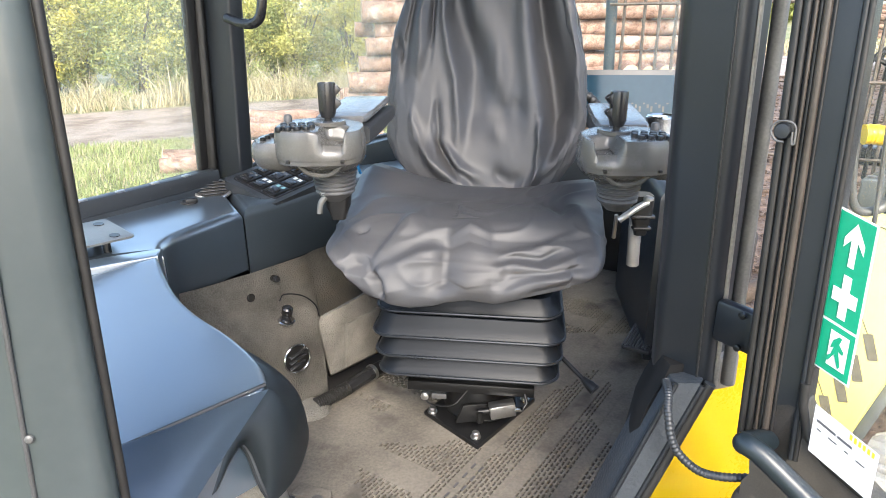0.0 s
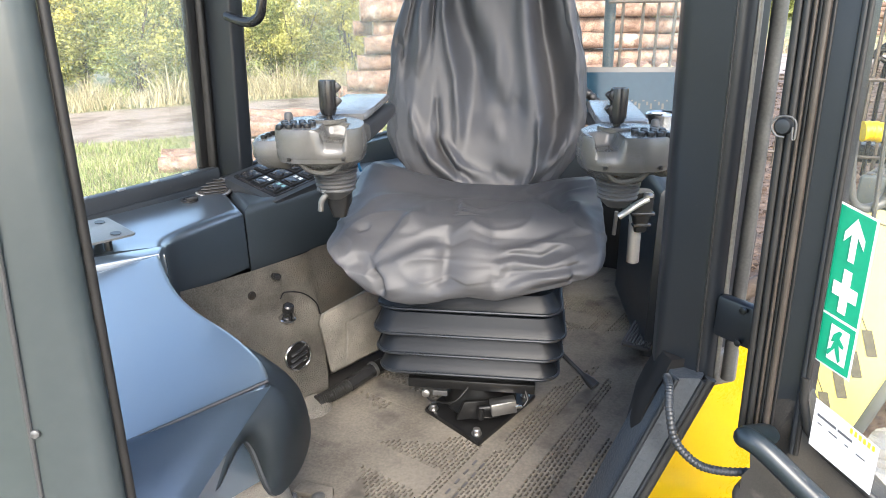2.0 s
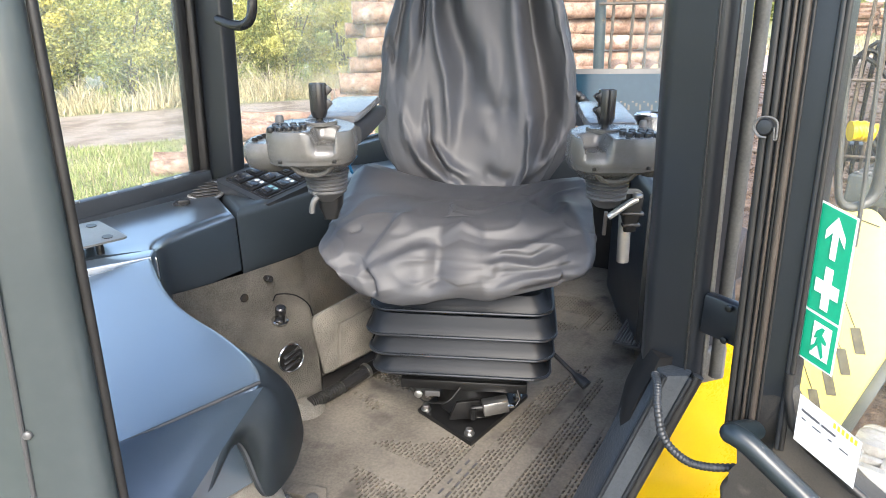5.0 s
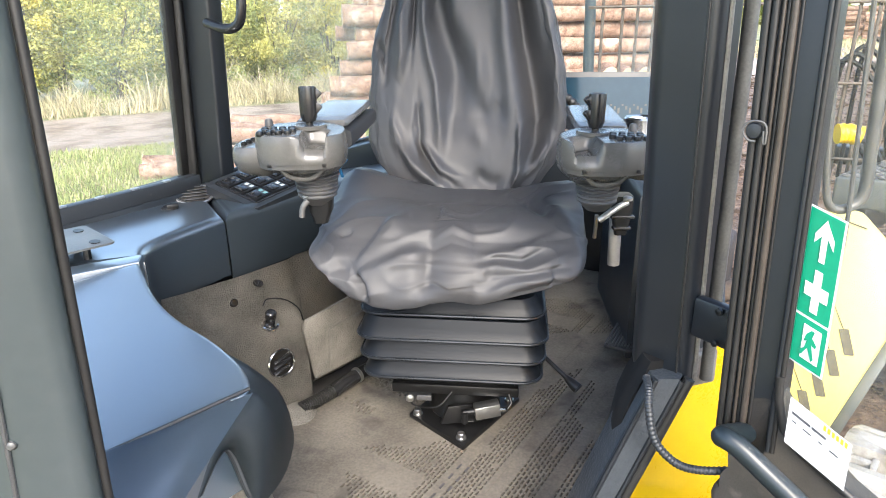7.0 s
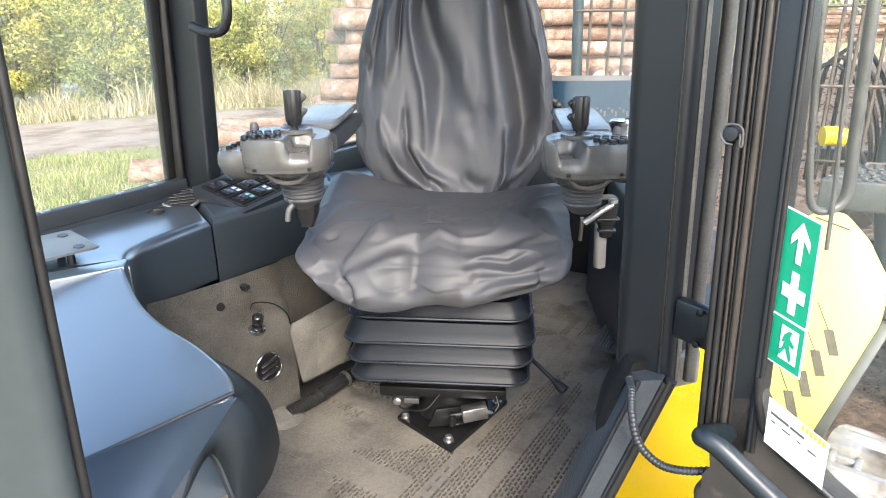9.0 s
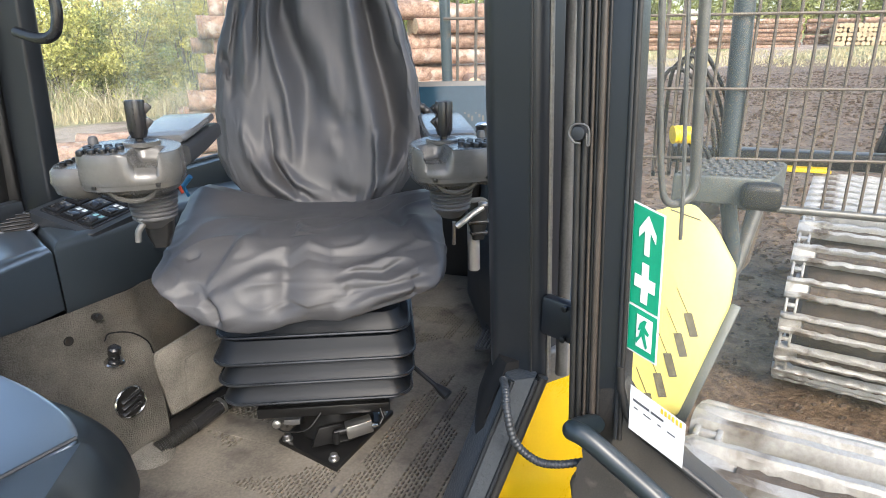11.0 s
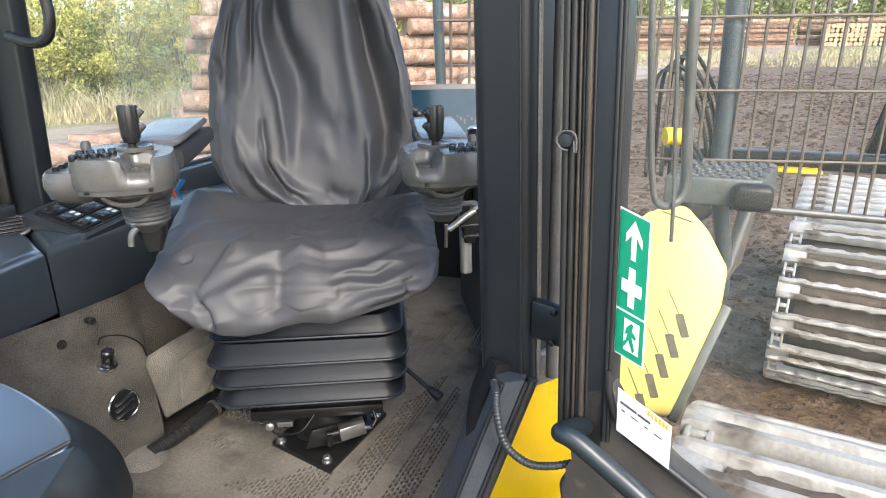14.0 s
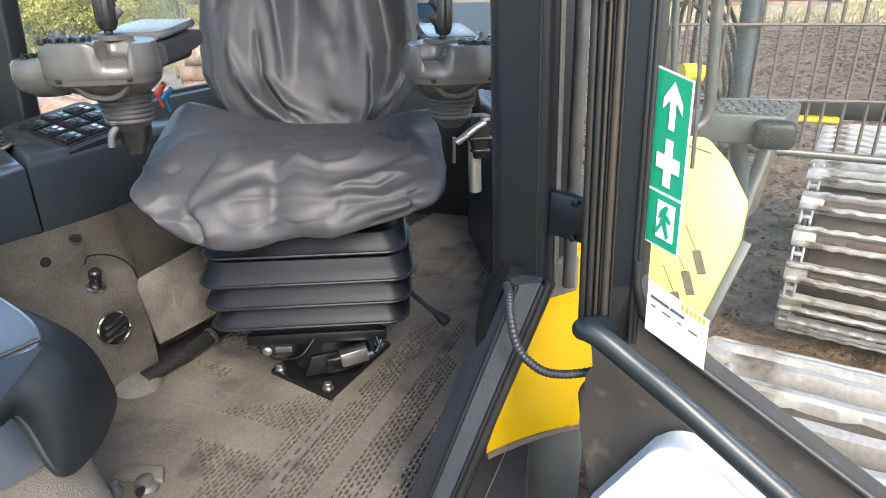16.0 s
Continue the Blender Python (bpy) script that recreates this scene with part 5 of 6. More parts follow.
def carpet_wall():
    root = thing("wall_lining", (-0.45, 1.42, 0.0), "dusty grey carpet lining along the cab wall", "wall lining", kind="structure")
    base = ease_path([(-0.86, 0.96, 0), (-0.62, 1.18, 0), (-0.47, 1.31, 0), (-0.36, 1.43, 0), (-0.262, 1.54, 0), (-0.14, 1.672, 0), (0.0, 1.86, 0), (0.12, 2.08, 0)], 60)
    bm = bm_new()
    rows = []
    for k in range(22):
        f = k / 21
        row = []
        for i, p in enumerate(base):
            g = i / 59
            d = (base[min(i + 1, 59)] - base[max(i - 1, 0)]).normalized()
            out = Vector((-d.y, d.x, 0))
            z = 0.40 * f
            ledge = max(0.0, min(1.0, (f - 0.58) / 0.16))
            back = 0.010 * f + 0.058 * ledge * ledge * (3 - 2 * ledge)
            deep = max(0.0, min(1.0, (g - 0.50) / 0.04))
            back += (0.085 - back) * deep
            q = p + out * (back + 0.004 * wobble(p.x, p.y, z, 11))
            row.append(Vector((q.x, q.y, z)))
        rows.append(row)
    sheet(bm, rows)
    bmesh.ops.solidify(bm, geom=bm.faces[:], thickness=0.012)
    part("carpet", bm, CARPET, root)
    # access panel
    d = Vector((0.67, 0.74, 0)).normalized()
    m = frame_of((-0.335, 1.462, 0.02), d, (0, 0, 1))
    bm = bm_new()
    prism(bm, [(0.03, 0.055), (0.33, 0.055), (0.33, 0.27), (0.015, 0.235), (0.005, 0.21)], m @ Matrix.Translation((0, 0, 0.004)), 0.012, 0.004)
    p = part("access_panel", bm, CARPET, root, "carpeted access panel")
    bm = bm_new()
    prism(bm, [(0.075, 0.08), (0.29, 0.08), (0.29, 0.205), (0.085, 0.19)], m @ Matrix.Translation((0, 0, 0.014)), 0.012, 0.005)
    part("raised_field", bm, CARPET, p)
    # chrome ring vent
    mv = frame_of((-0.378, 1.411, 0.165), (0.70, 0.71, 0), (0, 0.12, 1))
    bm = bm_new()
    lathe(bm, [(0.033, 0.0), (0.0375, 0.0), (0.039, 0.006), (0.0365, 0.009), (0.0335, 0.005)], mv, 32)
    v = part("wall_vent", bm, CHROME, root, "round wall vent with a bright ring")
    bm = bm_new()
    lathe(bm, [(0.002, 0.0052), (0.0334, 0.0052), (0.0334, 0.0064), (0.002, 0.0064)], mv, 24)
    part("vent_disc", bm, BLACK, v)
    for k in (-1, 0, 1):
        bm = bm_new()
        box(bm, mv @ pose(0.002 * k, 0.015 * k, 0.009, 35, 0, 14), 0.05, 0.003, 0.010, 0.001)
        part("vent_slat", bm, GLOSSBLACK, v)
    for x, y, z, r in ((-0.478, 1.408, 0.337, 0.011), (-0.420, 1.445, 0.371, 0.0085)):
        bm = bm_new()
        mk = frame_of((x, y, z), (0.70, 0.71, 0), (0, 0.2, 1))
        lathe(bm, [(r * 0.6, -0.02), (r, -0.01), (r, 0.008), (r * 0.8, 0.012), (r * 0.3, 0.012)], mk, 16)
        part("knob", bm, GLOSSBLACK, root)
    bm = bm_new()
    mk = frame_of((-0.399, 1.430, 0.262), (0.7, 0.7, 0), (-0.7, 0.7, 0.3))
    lathe(bm, [(0.022, -0.004), (0.022, 0.002), (0.018, 0.004), (0.013, 0.003)], mk, 20)
    s = part("power_socket", bm, CHROME, root, "power socket with a bright rim")
    bm = bm_new()
    lathe(bm, [(0.012, 0.0), (0.0125, 0.022), (0.014, 0.024), (0.014, 0.04), (0.010, 0.044), (0.003, 0.044)], mk, 16)
    part("plug", bm, GLOSSBLACK, s)
    bm = bm_new()
    tube(bm, ease_path([(-0.415, 1.445, 0.31), (-0.40, 1.44, 0.33), (-0.36, 1.455, 0.32), (-0.333, 1.475, 0.285), (-0.325, 1.478, 0.25)], 18), 0.002, 6)
    part("cord", bm, BLACK, s)


carpet_wall()
bm = bm_new()
corrugated(bm, [(-0.335, 1.405, 0.03), (-0.30, 1.435, 0.033), (-0.26, 1.478, 0.036)], 0.017, 60, 0.08, 14)
hose = solo("heater_hose", bm, RUBBER, "black corrugated hose with a taped joint along the carpet", "hose")
for nm, pts, r, mt, lb in (("tape_wrap", [(-0.262, 1.474, 0.036), (-0.235, 1.505, 0.04), (-0.205, 1.54, 0.043)], 0.0195, GLOSSBLACK, "shiny black tape"), ("clamp", [(-0.205, 1.54, 0.043), (-0.199, 1.547, 0.044)], 0.0225, STEEL, "metal hose clamp"), ("elbow", [(-0.199, 1.547, 0.044), (-0.16, 1.58, 0.047), (-0.11, 1.60, 0.052), (-0.05, 1.60, 0.06)], 0.019, BLACK, "")):
    bm = bm_new()
    tube(bm, ease_path(pts, 12), r, 14)
    part(nm, bm, mt, hose, lb)
bm = bm_new()
lathe(bm, [(0.055, 0), (0.052, 0.012), (0.042, 0.022), (0.02, 0.027), (0.004, 0.028)], pose(-0.352, 1.41, 0.006), 20)
solo("hose_inlet", bm, CARPET, "carpet-covered floor inlet for the hose", "hose inlet")


# ---- floor mat ----
MU = Vector((0.57, 0.82, 0)).normalized()
MV = Vector((0.82, -0.57, 0)).normalized()
MO = Vector((0.02, 1.09, 0))


def floor_mat():
    root = thing("floor_mat", (0.0, 1.3, 0.0), "dusty grey rubber mat with slotted drain strips", "floor mat")
    zt = 0.010

    def P(a, b, z):
        q = MO + MU * a + MV * b
        return (q.x, q.y, z)

    def inside(x, y):
        if y < 0.62 or y > 2.5:
            return False
        if (x - 0.30) * 0.80 - (y - 0.98) * 0.41 > (0.12 if y > 1.2 else 0.0) and y > 0.9:
            return False
        if y <= 0.9 and x > 0.22 + 0.2 * (y - 0.85):
            return False
        return (x + 0.36) * 0.72 - (y - 1.43) * 0.69 > -0.02 and x > -0.55

    # slotted fields with solid bands between; the bands turn at the middle of the mat
    split = -0.055
    vs, fs, vd, fd = [], [], [], []

    def quad(v, f, *pts):
        n0 = len(v)
        v.extend(pts)
        f.append(tuple(range(n0, n0 + 4)))

    def slotted(a, b):
        if b < split:
            k = (a + 3.02) % 0.235
            return k < 0.15 and (b + 3.0) % 0.42 > 0.012
        k = (b + 3.0 - 0.035) % 0.205
        return 0.0 < k < 0.068 or 0.095 < k < 0.163

    ca, hb = 0.0185, 0.0098
    mr = np.random.default_rng(2)
    for i in range(150):
        a0 = -0.95 + i * ca
        for j in range(230):
            c0 = -0.95 + j * hb
            off = ca / 2 if j % 2 else 0.0
            am, bm_ = a0 + off + ca / 2, c0 + hb / 2
            q = P(am, bm_, 0)
            if not inside(q[0], q[1]):
                continue
            aa, ab, ba, bb = a0 + off, a0 + off + ca, c0, c0 + hb
            worn = noise.noise(Vector((q[0] * 5, q[1] * 5, 2.0))) > 0.30 - 0.9 * max(0.0, min(0.5, q[1] - 1.15 + 0.4 * max(0.0, q[0] - 0.2)))
            worn = worn or q[0] < -0.19 + 0.10 * noise.noise(Vector((q[1] * 6, q[0] * 6, 4.0))) - 0.25 * max(0.0, q[1] - 1.3)
            if not slotted(am, bm_) or worn or mr.random() < 0.02:
                quad(vs, fs, P(aa, ba, zt), P(ab, ba, zt), P(ab, bb, zt), P(aa, bb, zt))
                continue
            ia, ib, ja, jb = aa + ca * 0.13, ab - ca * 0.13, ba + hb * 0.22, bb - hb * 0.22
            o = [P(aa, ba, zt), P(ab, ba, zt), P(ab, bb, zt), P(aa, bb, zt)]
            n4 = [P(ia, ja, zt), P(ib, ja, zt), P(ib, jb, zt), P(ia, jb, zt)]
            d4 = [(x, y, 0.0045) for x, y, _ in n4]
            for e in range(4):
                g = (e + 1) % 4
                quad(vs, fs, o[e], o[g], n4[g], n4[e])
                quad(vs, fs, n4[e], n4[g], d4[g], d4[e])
            # slot bottom, coloured far darker than the sheet round it
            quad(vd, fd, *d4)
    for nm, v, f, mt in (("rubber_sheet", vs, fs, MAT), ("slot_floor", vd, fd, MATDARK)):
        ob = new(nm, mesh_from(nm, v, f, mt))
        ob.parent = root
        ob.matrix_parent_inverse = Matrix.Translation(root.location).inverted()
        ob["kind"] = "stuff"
    lines = [[P(a / 100, split + 0.005, zt) for a in range(-90, 165, 3)]]
    lines += [[P(a / 100, -0.035 + 0.035 + 0.205 * k + o, zt) for a in range(-90, 165, 3)] for k in range(0, 4) for o in (0.0, 0.081, 0.168)]
    lines += [[P(-3.02 + 0.235 * k + o, b / 100, zt) for b in range(-95, -6, 3)] for k in range(9, 18) for o in (0.0, 0.152)]
    for run in lines:
        pts = [Vector(p) for p in run if inside(p[0], p[1])]
        if len(pts) > 2:
            bm = bm_new()
            tube(bm, pts, 0.0009, 5)
            part("rib", bm, MAT, root)
    # worn raised block strokes
    for k in range(6):
        bm = bm_new()
        q = Vector((-0.03, 1.02, zt + 0.001)) + (Vector((0.075, 1.175, zt + 0.001)) - Vector((-0.03, 1.02, zt + 0.001))) * (k / 5)
        mm = frame_of(q, MU, (-0.82, 0.57, 0))
        box(bm, mm @ pose(0, 0.010, 0), 0.018, 0.005, 0.002, 0)
        box(bm, mm @ pose(0, -0.010, 0), 0.018, 0.005, 0.002, 0)
        part("raised_mark", bm, PODDARK, root)


floor_mat()


def column_foot():
    root = thing("column_foot", (-0.28, 1.05, 0.01), "dusty metal foot plate with bolts on the floor mat", "foot plate")
    m = frame_of((-0.275, 1.085, 0.014), (0.95, -0.30, 0), (0.30, 0.95, 0))
    bm = bm_new()
    prism(bm, [(-0.05, -0.022), (0.045, -0.022), (0.03, 0.012), (-0.045, 0.016)], m, 0.012, 0.003)
    part("plate", bm, MAT, root)
    for x, y, r in ((-0.268, 1.048, 0.022), (-0.322, 1.052, 0.014)):
        bm = bm_new()
        lathe(bm, [(r, 0.008), (r, 0.018), (r * 0.7, 0.024), (r * 0.66, 0.036), (r * 0.3, 0.040)], Matrix.Translation((x, y, 0)), 16)
        part("bolt", bm, TUBE, root, "worn bolt head")


column_foot()


def pedal():
    root = thing("pedal", (0.62, 1.73, 0.01), "ribbed dark metal floor pedal", "pedal")
    m = frame_of((0.632, 1.748, 0.050), (0.52, 0.85, 0.06), (-0.80, 0.50, 0.0))
    bm = bm_new()
    prism(bm, rounded(0.24, 0.085, 0.008), m, 0.01, 0.003)
    part("plate", bm, PODDARK, root)
    for k in range(9):
        bm = bm_new()
        box(bm, m @ pose(0, -0.036 + 0.009 * k, 0.012), 0.225, 0.004, 0.006, 0.001)
        part("tread_rib", bm, TUBE, root)
    bm = bm_new()
    box(bm, m @ pose(0, 0, -0.02), 0.06, 0.03, 0.04, 0.005)
    part("pivot", bm, BLACK, root)


pedal()


# ---- the operator's seat ----
def S(u, v, z):
    """Seat frame: u to the seat's left as seen from the door, v forward, z up."""
    return Vector((0.085 + 0.99 * u - 0.14 * v, 1.45 - 0.14 * u - 0.99 * v, z))


SM = Matrix(((0.99, -0.14, 0, 0.085), (-0.14, -0.99, 0, 1.45), (0, 0, -1, 0), (0, 0, 0, 1)))


def bump_at(x, c, w):
    return math.exp(-((x - c) / w) ** 2)


def crease(x, y, z, k):
    """1 along thin winding lines, falling off softly to both sides."""
    return max(0.0, 1.0 - k * abs(noise.noise(Vector((x, y, z))))) ** 1.7


def cloth_fold(x, y, line, left, right, amp):
    """Height of a fold along a line; its two flanks fall off over their own widths."""
    best, val = np.full(x.shape, 1e9), np.zeros(x.shape)
    lens = [math.dist(a, b) for a, b in zip(line, line[1:])]
    total, run = sum(lens), 0.0
    for (x0, y0), (x1, y1), ll in zip(line, line[1:], lens):
        dx, dy = (x1 - x0) / ll, (y1 - y0) / ll
        t = np.clip((x - x0) * dx + (y - y0) * dy, 0, ll)
        d = np.hypot(x - x0 - t * dx, y - y0 - t * dy)
        side = (x - x0) * dy - (y - y0) * dx
        w = np.where(side > 0, right, left)
        f = (run + t) / total
        fade = np.clip(f * 5, 0.25, 1) * np.clip((1 - f) * 4, 0.15, 1)
        v = amp * fade * np.exp(-(d / w) ** 2)
        near = d < best
        val, best = np.where(near, v, val), np.minimum(best, d)
        run += ll
    return val


def waves(u, y, seed, parts):
    """Smooth uneven cloth: a sum of warped noise layers (size, height)."""
    out = np.zeros(u.shape)
    flat_u, flat_y, flat = u.ravel(), y.ravel(), out.ravel()
    for s, a in parts:
        flat += a * np.array([noise.noise(Vector((p * s, q * s, seed))) for p, q in zip(flat_u, flat_y)])
    return flat.reshape(u.shape)


# folds of the cushion cover: line (across, down the front), width of each flank, height
CUSHION_FOLDS = (
    (((-0.026, -0.054), (-0.006, -0.018), (0.001, 0.035), (0.003, 0.08), (0.006, 0.125)), 0.007, 0.026, 0.034),
    (((-0.03, -0.024), (-0.04, 0.03), (-0.053, 0.13)), 0.026, 0.012, -0.018),
    (((0.004, -0.034), (0.024, 0.015), (0.036, 0.05), (0.034, 0.1)), 0.010, 0.009, -0.010),
    (((0.046, 0), (0.052, 0.04), (0.05, 0.09)), 0.009, 0.016, 0.007),
    (((0.055, 0.042), (0.078, 0.018), (0.124, 0.011), (0.181, -0.015), (0.239, -0.042)), 0.030, 0.008, 0.007),
    (((0.06, 0.028), (0.09, 0.022), (0.15, 0.026), (0.2, 0)), 0.010, 0.007, -0.005),
    (((0.034, 0.087), (0.053, 0.05), (0.088, 0.04), (0.156, 0.048), (0.215, 0.022), (0.261, 0.005)), 0.024, 0.008, 0.007),
    (((0.07, 0.062), (0.11, 0.062), (0.18, 0.056), (0.25, 0.04)), 0.009, 0.010, -0.004),
    (((0.061, 0.112), (0.109, 0.085), (0.179, 0.062), (0.262, 0.045)), 0.024, 0.008, 0.005),
    (((0.12, 0.105), (0.18, 0.088), (0.25, 0.066)), 0.008, 0.009, -0.005),
    (((-0.105, -0.076), (-0.15, -0.047), (-0.166, -0.015), (-0.195, 0.035), (-0.213, 0.062)), 0.012, 0.045, 0.006),
    (((-0.216, 0.066), (-0.198, 0.092), (-0.188, 0.135)), 0.010, 0.014, -0.013),
    (((-0.206, 0.055), (-0.18, 0.085), (-0.165, 0.135)), 0.012, 0.030, 0.008),
    (((-0.045, 0.012), (-0.112, 0.026), (-0.183, 0.069)), 0.012, 0.024, 0.006),
    (((-0.3, 0.055), (-0.254, 0.03), (-0.205, 0.028)), 0.012, 0.026, 0.005),
    (((-0.29, 0.075), (-0.25, 0.055), (-0.22, 0.06)), 0.014, 0.012, -0.004),
    (((-0.265, -0.018), (-0.232, -0.03)), 0.006, 0.008, -0.005),
    (((-0.22, -0.108), (-0.1, -0.087), (0, -0.096), (0.12, -0.087), (0.2, -0.089)), 0.020, 0.012, 0.006),
    (((0.15, -0.118), (0.175, -0.102), (0.207, -0.079)), 0.010, 0.020, -0.008),
    (((0.217, -0.11), (0.246, -0.049), (0.262, 0), (0.268, 0.06)), 0.020, 0.022, 0.008),
    (((-0.058, 0.09), (-0.05, 0.15)), 0.010, 0.010, 0.009),
    (((0.215, 0.03), (0.225, 0.09)), 0.010, 0.014, -0.006),
)
# folds of the back cover: line (across, -1 to 1, and height)
BACK_FOLDS = (
    (((-0.50, 1.12), (-0.26, 0.974), (-0.11, 0.89), (0.12, 0.785)), 0.085, 0.10, -0.026),
    (((-0.26, 1.067), (-0.02, 0.932), (0.12, 0.846), (0.27, 0.79)), 0.09, 0.055, 0.016),
    (((0.60, 1.16), (0.61, 0.93), (0.68, 0.785), (0.78, 0.56)), 0.15, 0.085, -0.052),
    (((0.96, 1.10), (0.94, 0.929), (0.90, 0.813), (0.84, 0.70)), 0.09, 0.06, 0.016),
    (((0.44, 1.12), (0.40, 0.944), (0.44, 0.80), (0.50, 0.68)), 0.10, 0.07, 0.010),
    (((-0.655, 1.12), (-0.60, 0.988), (-0.56, 0.90)), 0.022, 0.030, -0.012),
    (((-0.56, 1.08), (-0.40, 0.919), (-0.30, 0.834), (-0.25, 0.716), (-0.27, 0.61)), 0.05, 0.035, 0.013),
    (((-0.14, 0.86), (-0.12, 0.75), (-0.18, 0.64)), 0.04, 0.05, -0.007),
    (((-0.78, 1.05), (-0.67, 0.90), (-0.70, 0.82)), 0.05, 0.05, 0.011),
    (((-0.86, 1.08), (-0.84, 0.93), (-0.80, 0.80)), 0.05, 0.04, -0.010),
    (((-0.70, 0.665), (-0.52, 0.602), (-0.34, 0.560), (-0.07, 0.531)), 0.022, 0.040, 0.018),
    (((-0.50, 0.70), (-0.46, 0.64), (-0.30, 0.575), (0.0, 0.535)), 0.020, 0.020, -0.016),
    (((-0.42, 0.66), (-0.25, 0.590), (0.08, 0.538)), 0.018, 0.035, 0.015),
    (((0.10, 0.58), (0.35, 0.548), (0.55, 0.545)), 0.025, 0.020, -0.010),
    (((0.52, 0.73), (0.57, 0.632), (0.66, 0.540)), 0.045, 0.020, 0.013),
    (((0.10, 0.735), (0.28, 0.742), (0.44, 0.756)), 0.030, 0.026, -0.004),
    (((0.0, 0.745), (0.10, 0.70), (0.21, 0.666)), 0.030, 0.03, 0.006),
    (((-0.48, 0.78), (-0.45, 0.69), (-0.44, 0.60)), 0.035, 0.025, -0.009),
    (((-0.76, 0.74), (-0.62, 0.66), (-0.50, 0.63)), 0.03, 0.04, 0.008),
    (((-0.98, 0.92), (-0.90, 0.90), (-0.84, 0.865)), 0.020, 0.016, -0.010),
    (((0.86, 0.66), (0.70, 0.585), (0.55, 0.545)), 0.035, 0.03, 0.012),
)


def cushion_cover():
    nth, top_n, skirt_n = 420, 56, 64
    th = np.arange(nth) * 2 * math.pi / nth
    c, s = np.cos(th), np.sin(th)
    ou = np.where(c > 0, 0.290, 0.318) * np.sign(c) * np.abs(c) ** 0.46
    ov = np.where(s > 0, 0.165, 0.275) * np.sign(s) * np.abs(s) ** 0.46

    def topz(u, v):
        z = 0.550 + 0.012 * np.exp(-((v - 0.08) / 0.10) ** 2)
        side = np.clip(np.abs(u) / 0.29, 0, 1) ** 2.4
        z = z + np.where(u < 0, 0.085, 0.070) * side * np.clip((0.12 - v) / 0.26, 0, 1)
        return z - 0.014 * np.exp(-((u - 0.02) / 0.14) ** 2) * np.exp(-((v + 0.06) / 0.16) ** 2)

    # the hem hangs lowest left of the middle and rises to the corners
    hem = np.interp(ou, (-0.32, -0.29, -0.262, -0.226, -0.172, -0.127, -0.08, -0.05, -0.03, 0.06, 0.118, 0.20, 0.262, 0.30),
                    (0.50, 0.475, 0.440, 0.412, 0.397, 0.391, 0.396, 0.406, 0.420, 0.409, 0.425, 0.444, 0.460, 0.475))
    front = np.clip((ov - 0.0) / 0.13, 0, 1)
    hem = hem * front + (0.452 + 0.05 * np.clip(-ov / 0.26, 0, 1)) * (1 - front)
    ln = np.hypot(ou, ov * 1.5)
    nu, nv = ou / ln, ov * 1.5 / ln
    corner = np.exp(-((ou + 0.30) / 0.035) ** 2) * np.clip((ov - 0.06) / 0.08, 0, 1)

    def dressed(u, v, z, lift):
        """Lay folds and unevenness on one ring; lift: how far they point up."""
        y = 0.54 - z - 0.32 * (0.25 - v)
        w = 1.45 * sum(cloth_fold(u, y, *q) for q in CUSHION_FOLDS) * (lift ** 2 + (1 - lift ** 2) * front)
        px, py = u + 0.35 * v, v * 0.9 - z * 1.3
        fine = waves(px, py, 1.3, ((9, 1.0),))
        w = w + 0.0036 * np.clip(1 - 4.0 * np.abs(fine), 0, None) ** 1.5 + waves(px, py, 5.3, ((4, 0.005), (12, 0.0016), (34, 0.0008)))
        side = math.sqrt(1 - lift * lift)
        return np.stack((u + nu * w * side, v + nv * w * side, z + w * lift), 1)

    rows = []
    for k in range(1, top_n + 1):
        f = k / top_n
        b = min(1.0, max(0.0, (f - 0.72) / 0.28))
        u, v = ou * f, ov * f
        rows.append(dressed(u, v, topz(u, v) - 0.030 * b * b, 1.0 - 0.35 * b * b))
    zt = topz(ou, ov) - 0.030
    for k in range(1, skirt_n + 1):
        f = k / skirt_n
        z = zt + (hem - zt) * f
        run = 1 - (1 - f) ** 1.5
        u = ou * (1.0 + 0.035 * run - 0.05 * f ** 4 + 0.07 * corner * np.exp(-((f - 0.62) / 0.2) ** 2))
        v = ov + front * 0.088 * run - 0.012 * f ** 6 * front + 0.02 * corner * run + (1 - front) * np.sign(ov) * 0.01 * run
        rows.append(dressed(u, v, z, 0.65 - 0.55 * min(1.0, f * 1.6)))
    rings = [[S(*p) for p in r.tolist()] for r in rows]
    # hem turned under
    rings.append([p + (S(0, 0, 0.45) - p) * 0.03 + Vector((0, 0, -0.003)) for p in rings[-1]])
    rings.append([p + (S(0, 0, 0.46) - p) * 0.07 + Vector((0, 0, 0.016)) for p in rings[-1]])
    rings.append([p + (S(0, 0, 0.47) - p) * 0.85 for p in rings[-1]])
    bm = bm_new()
    v = sheet(bm, rings, True)
    bm.faces.new(v[0][::-1])
    return bm


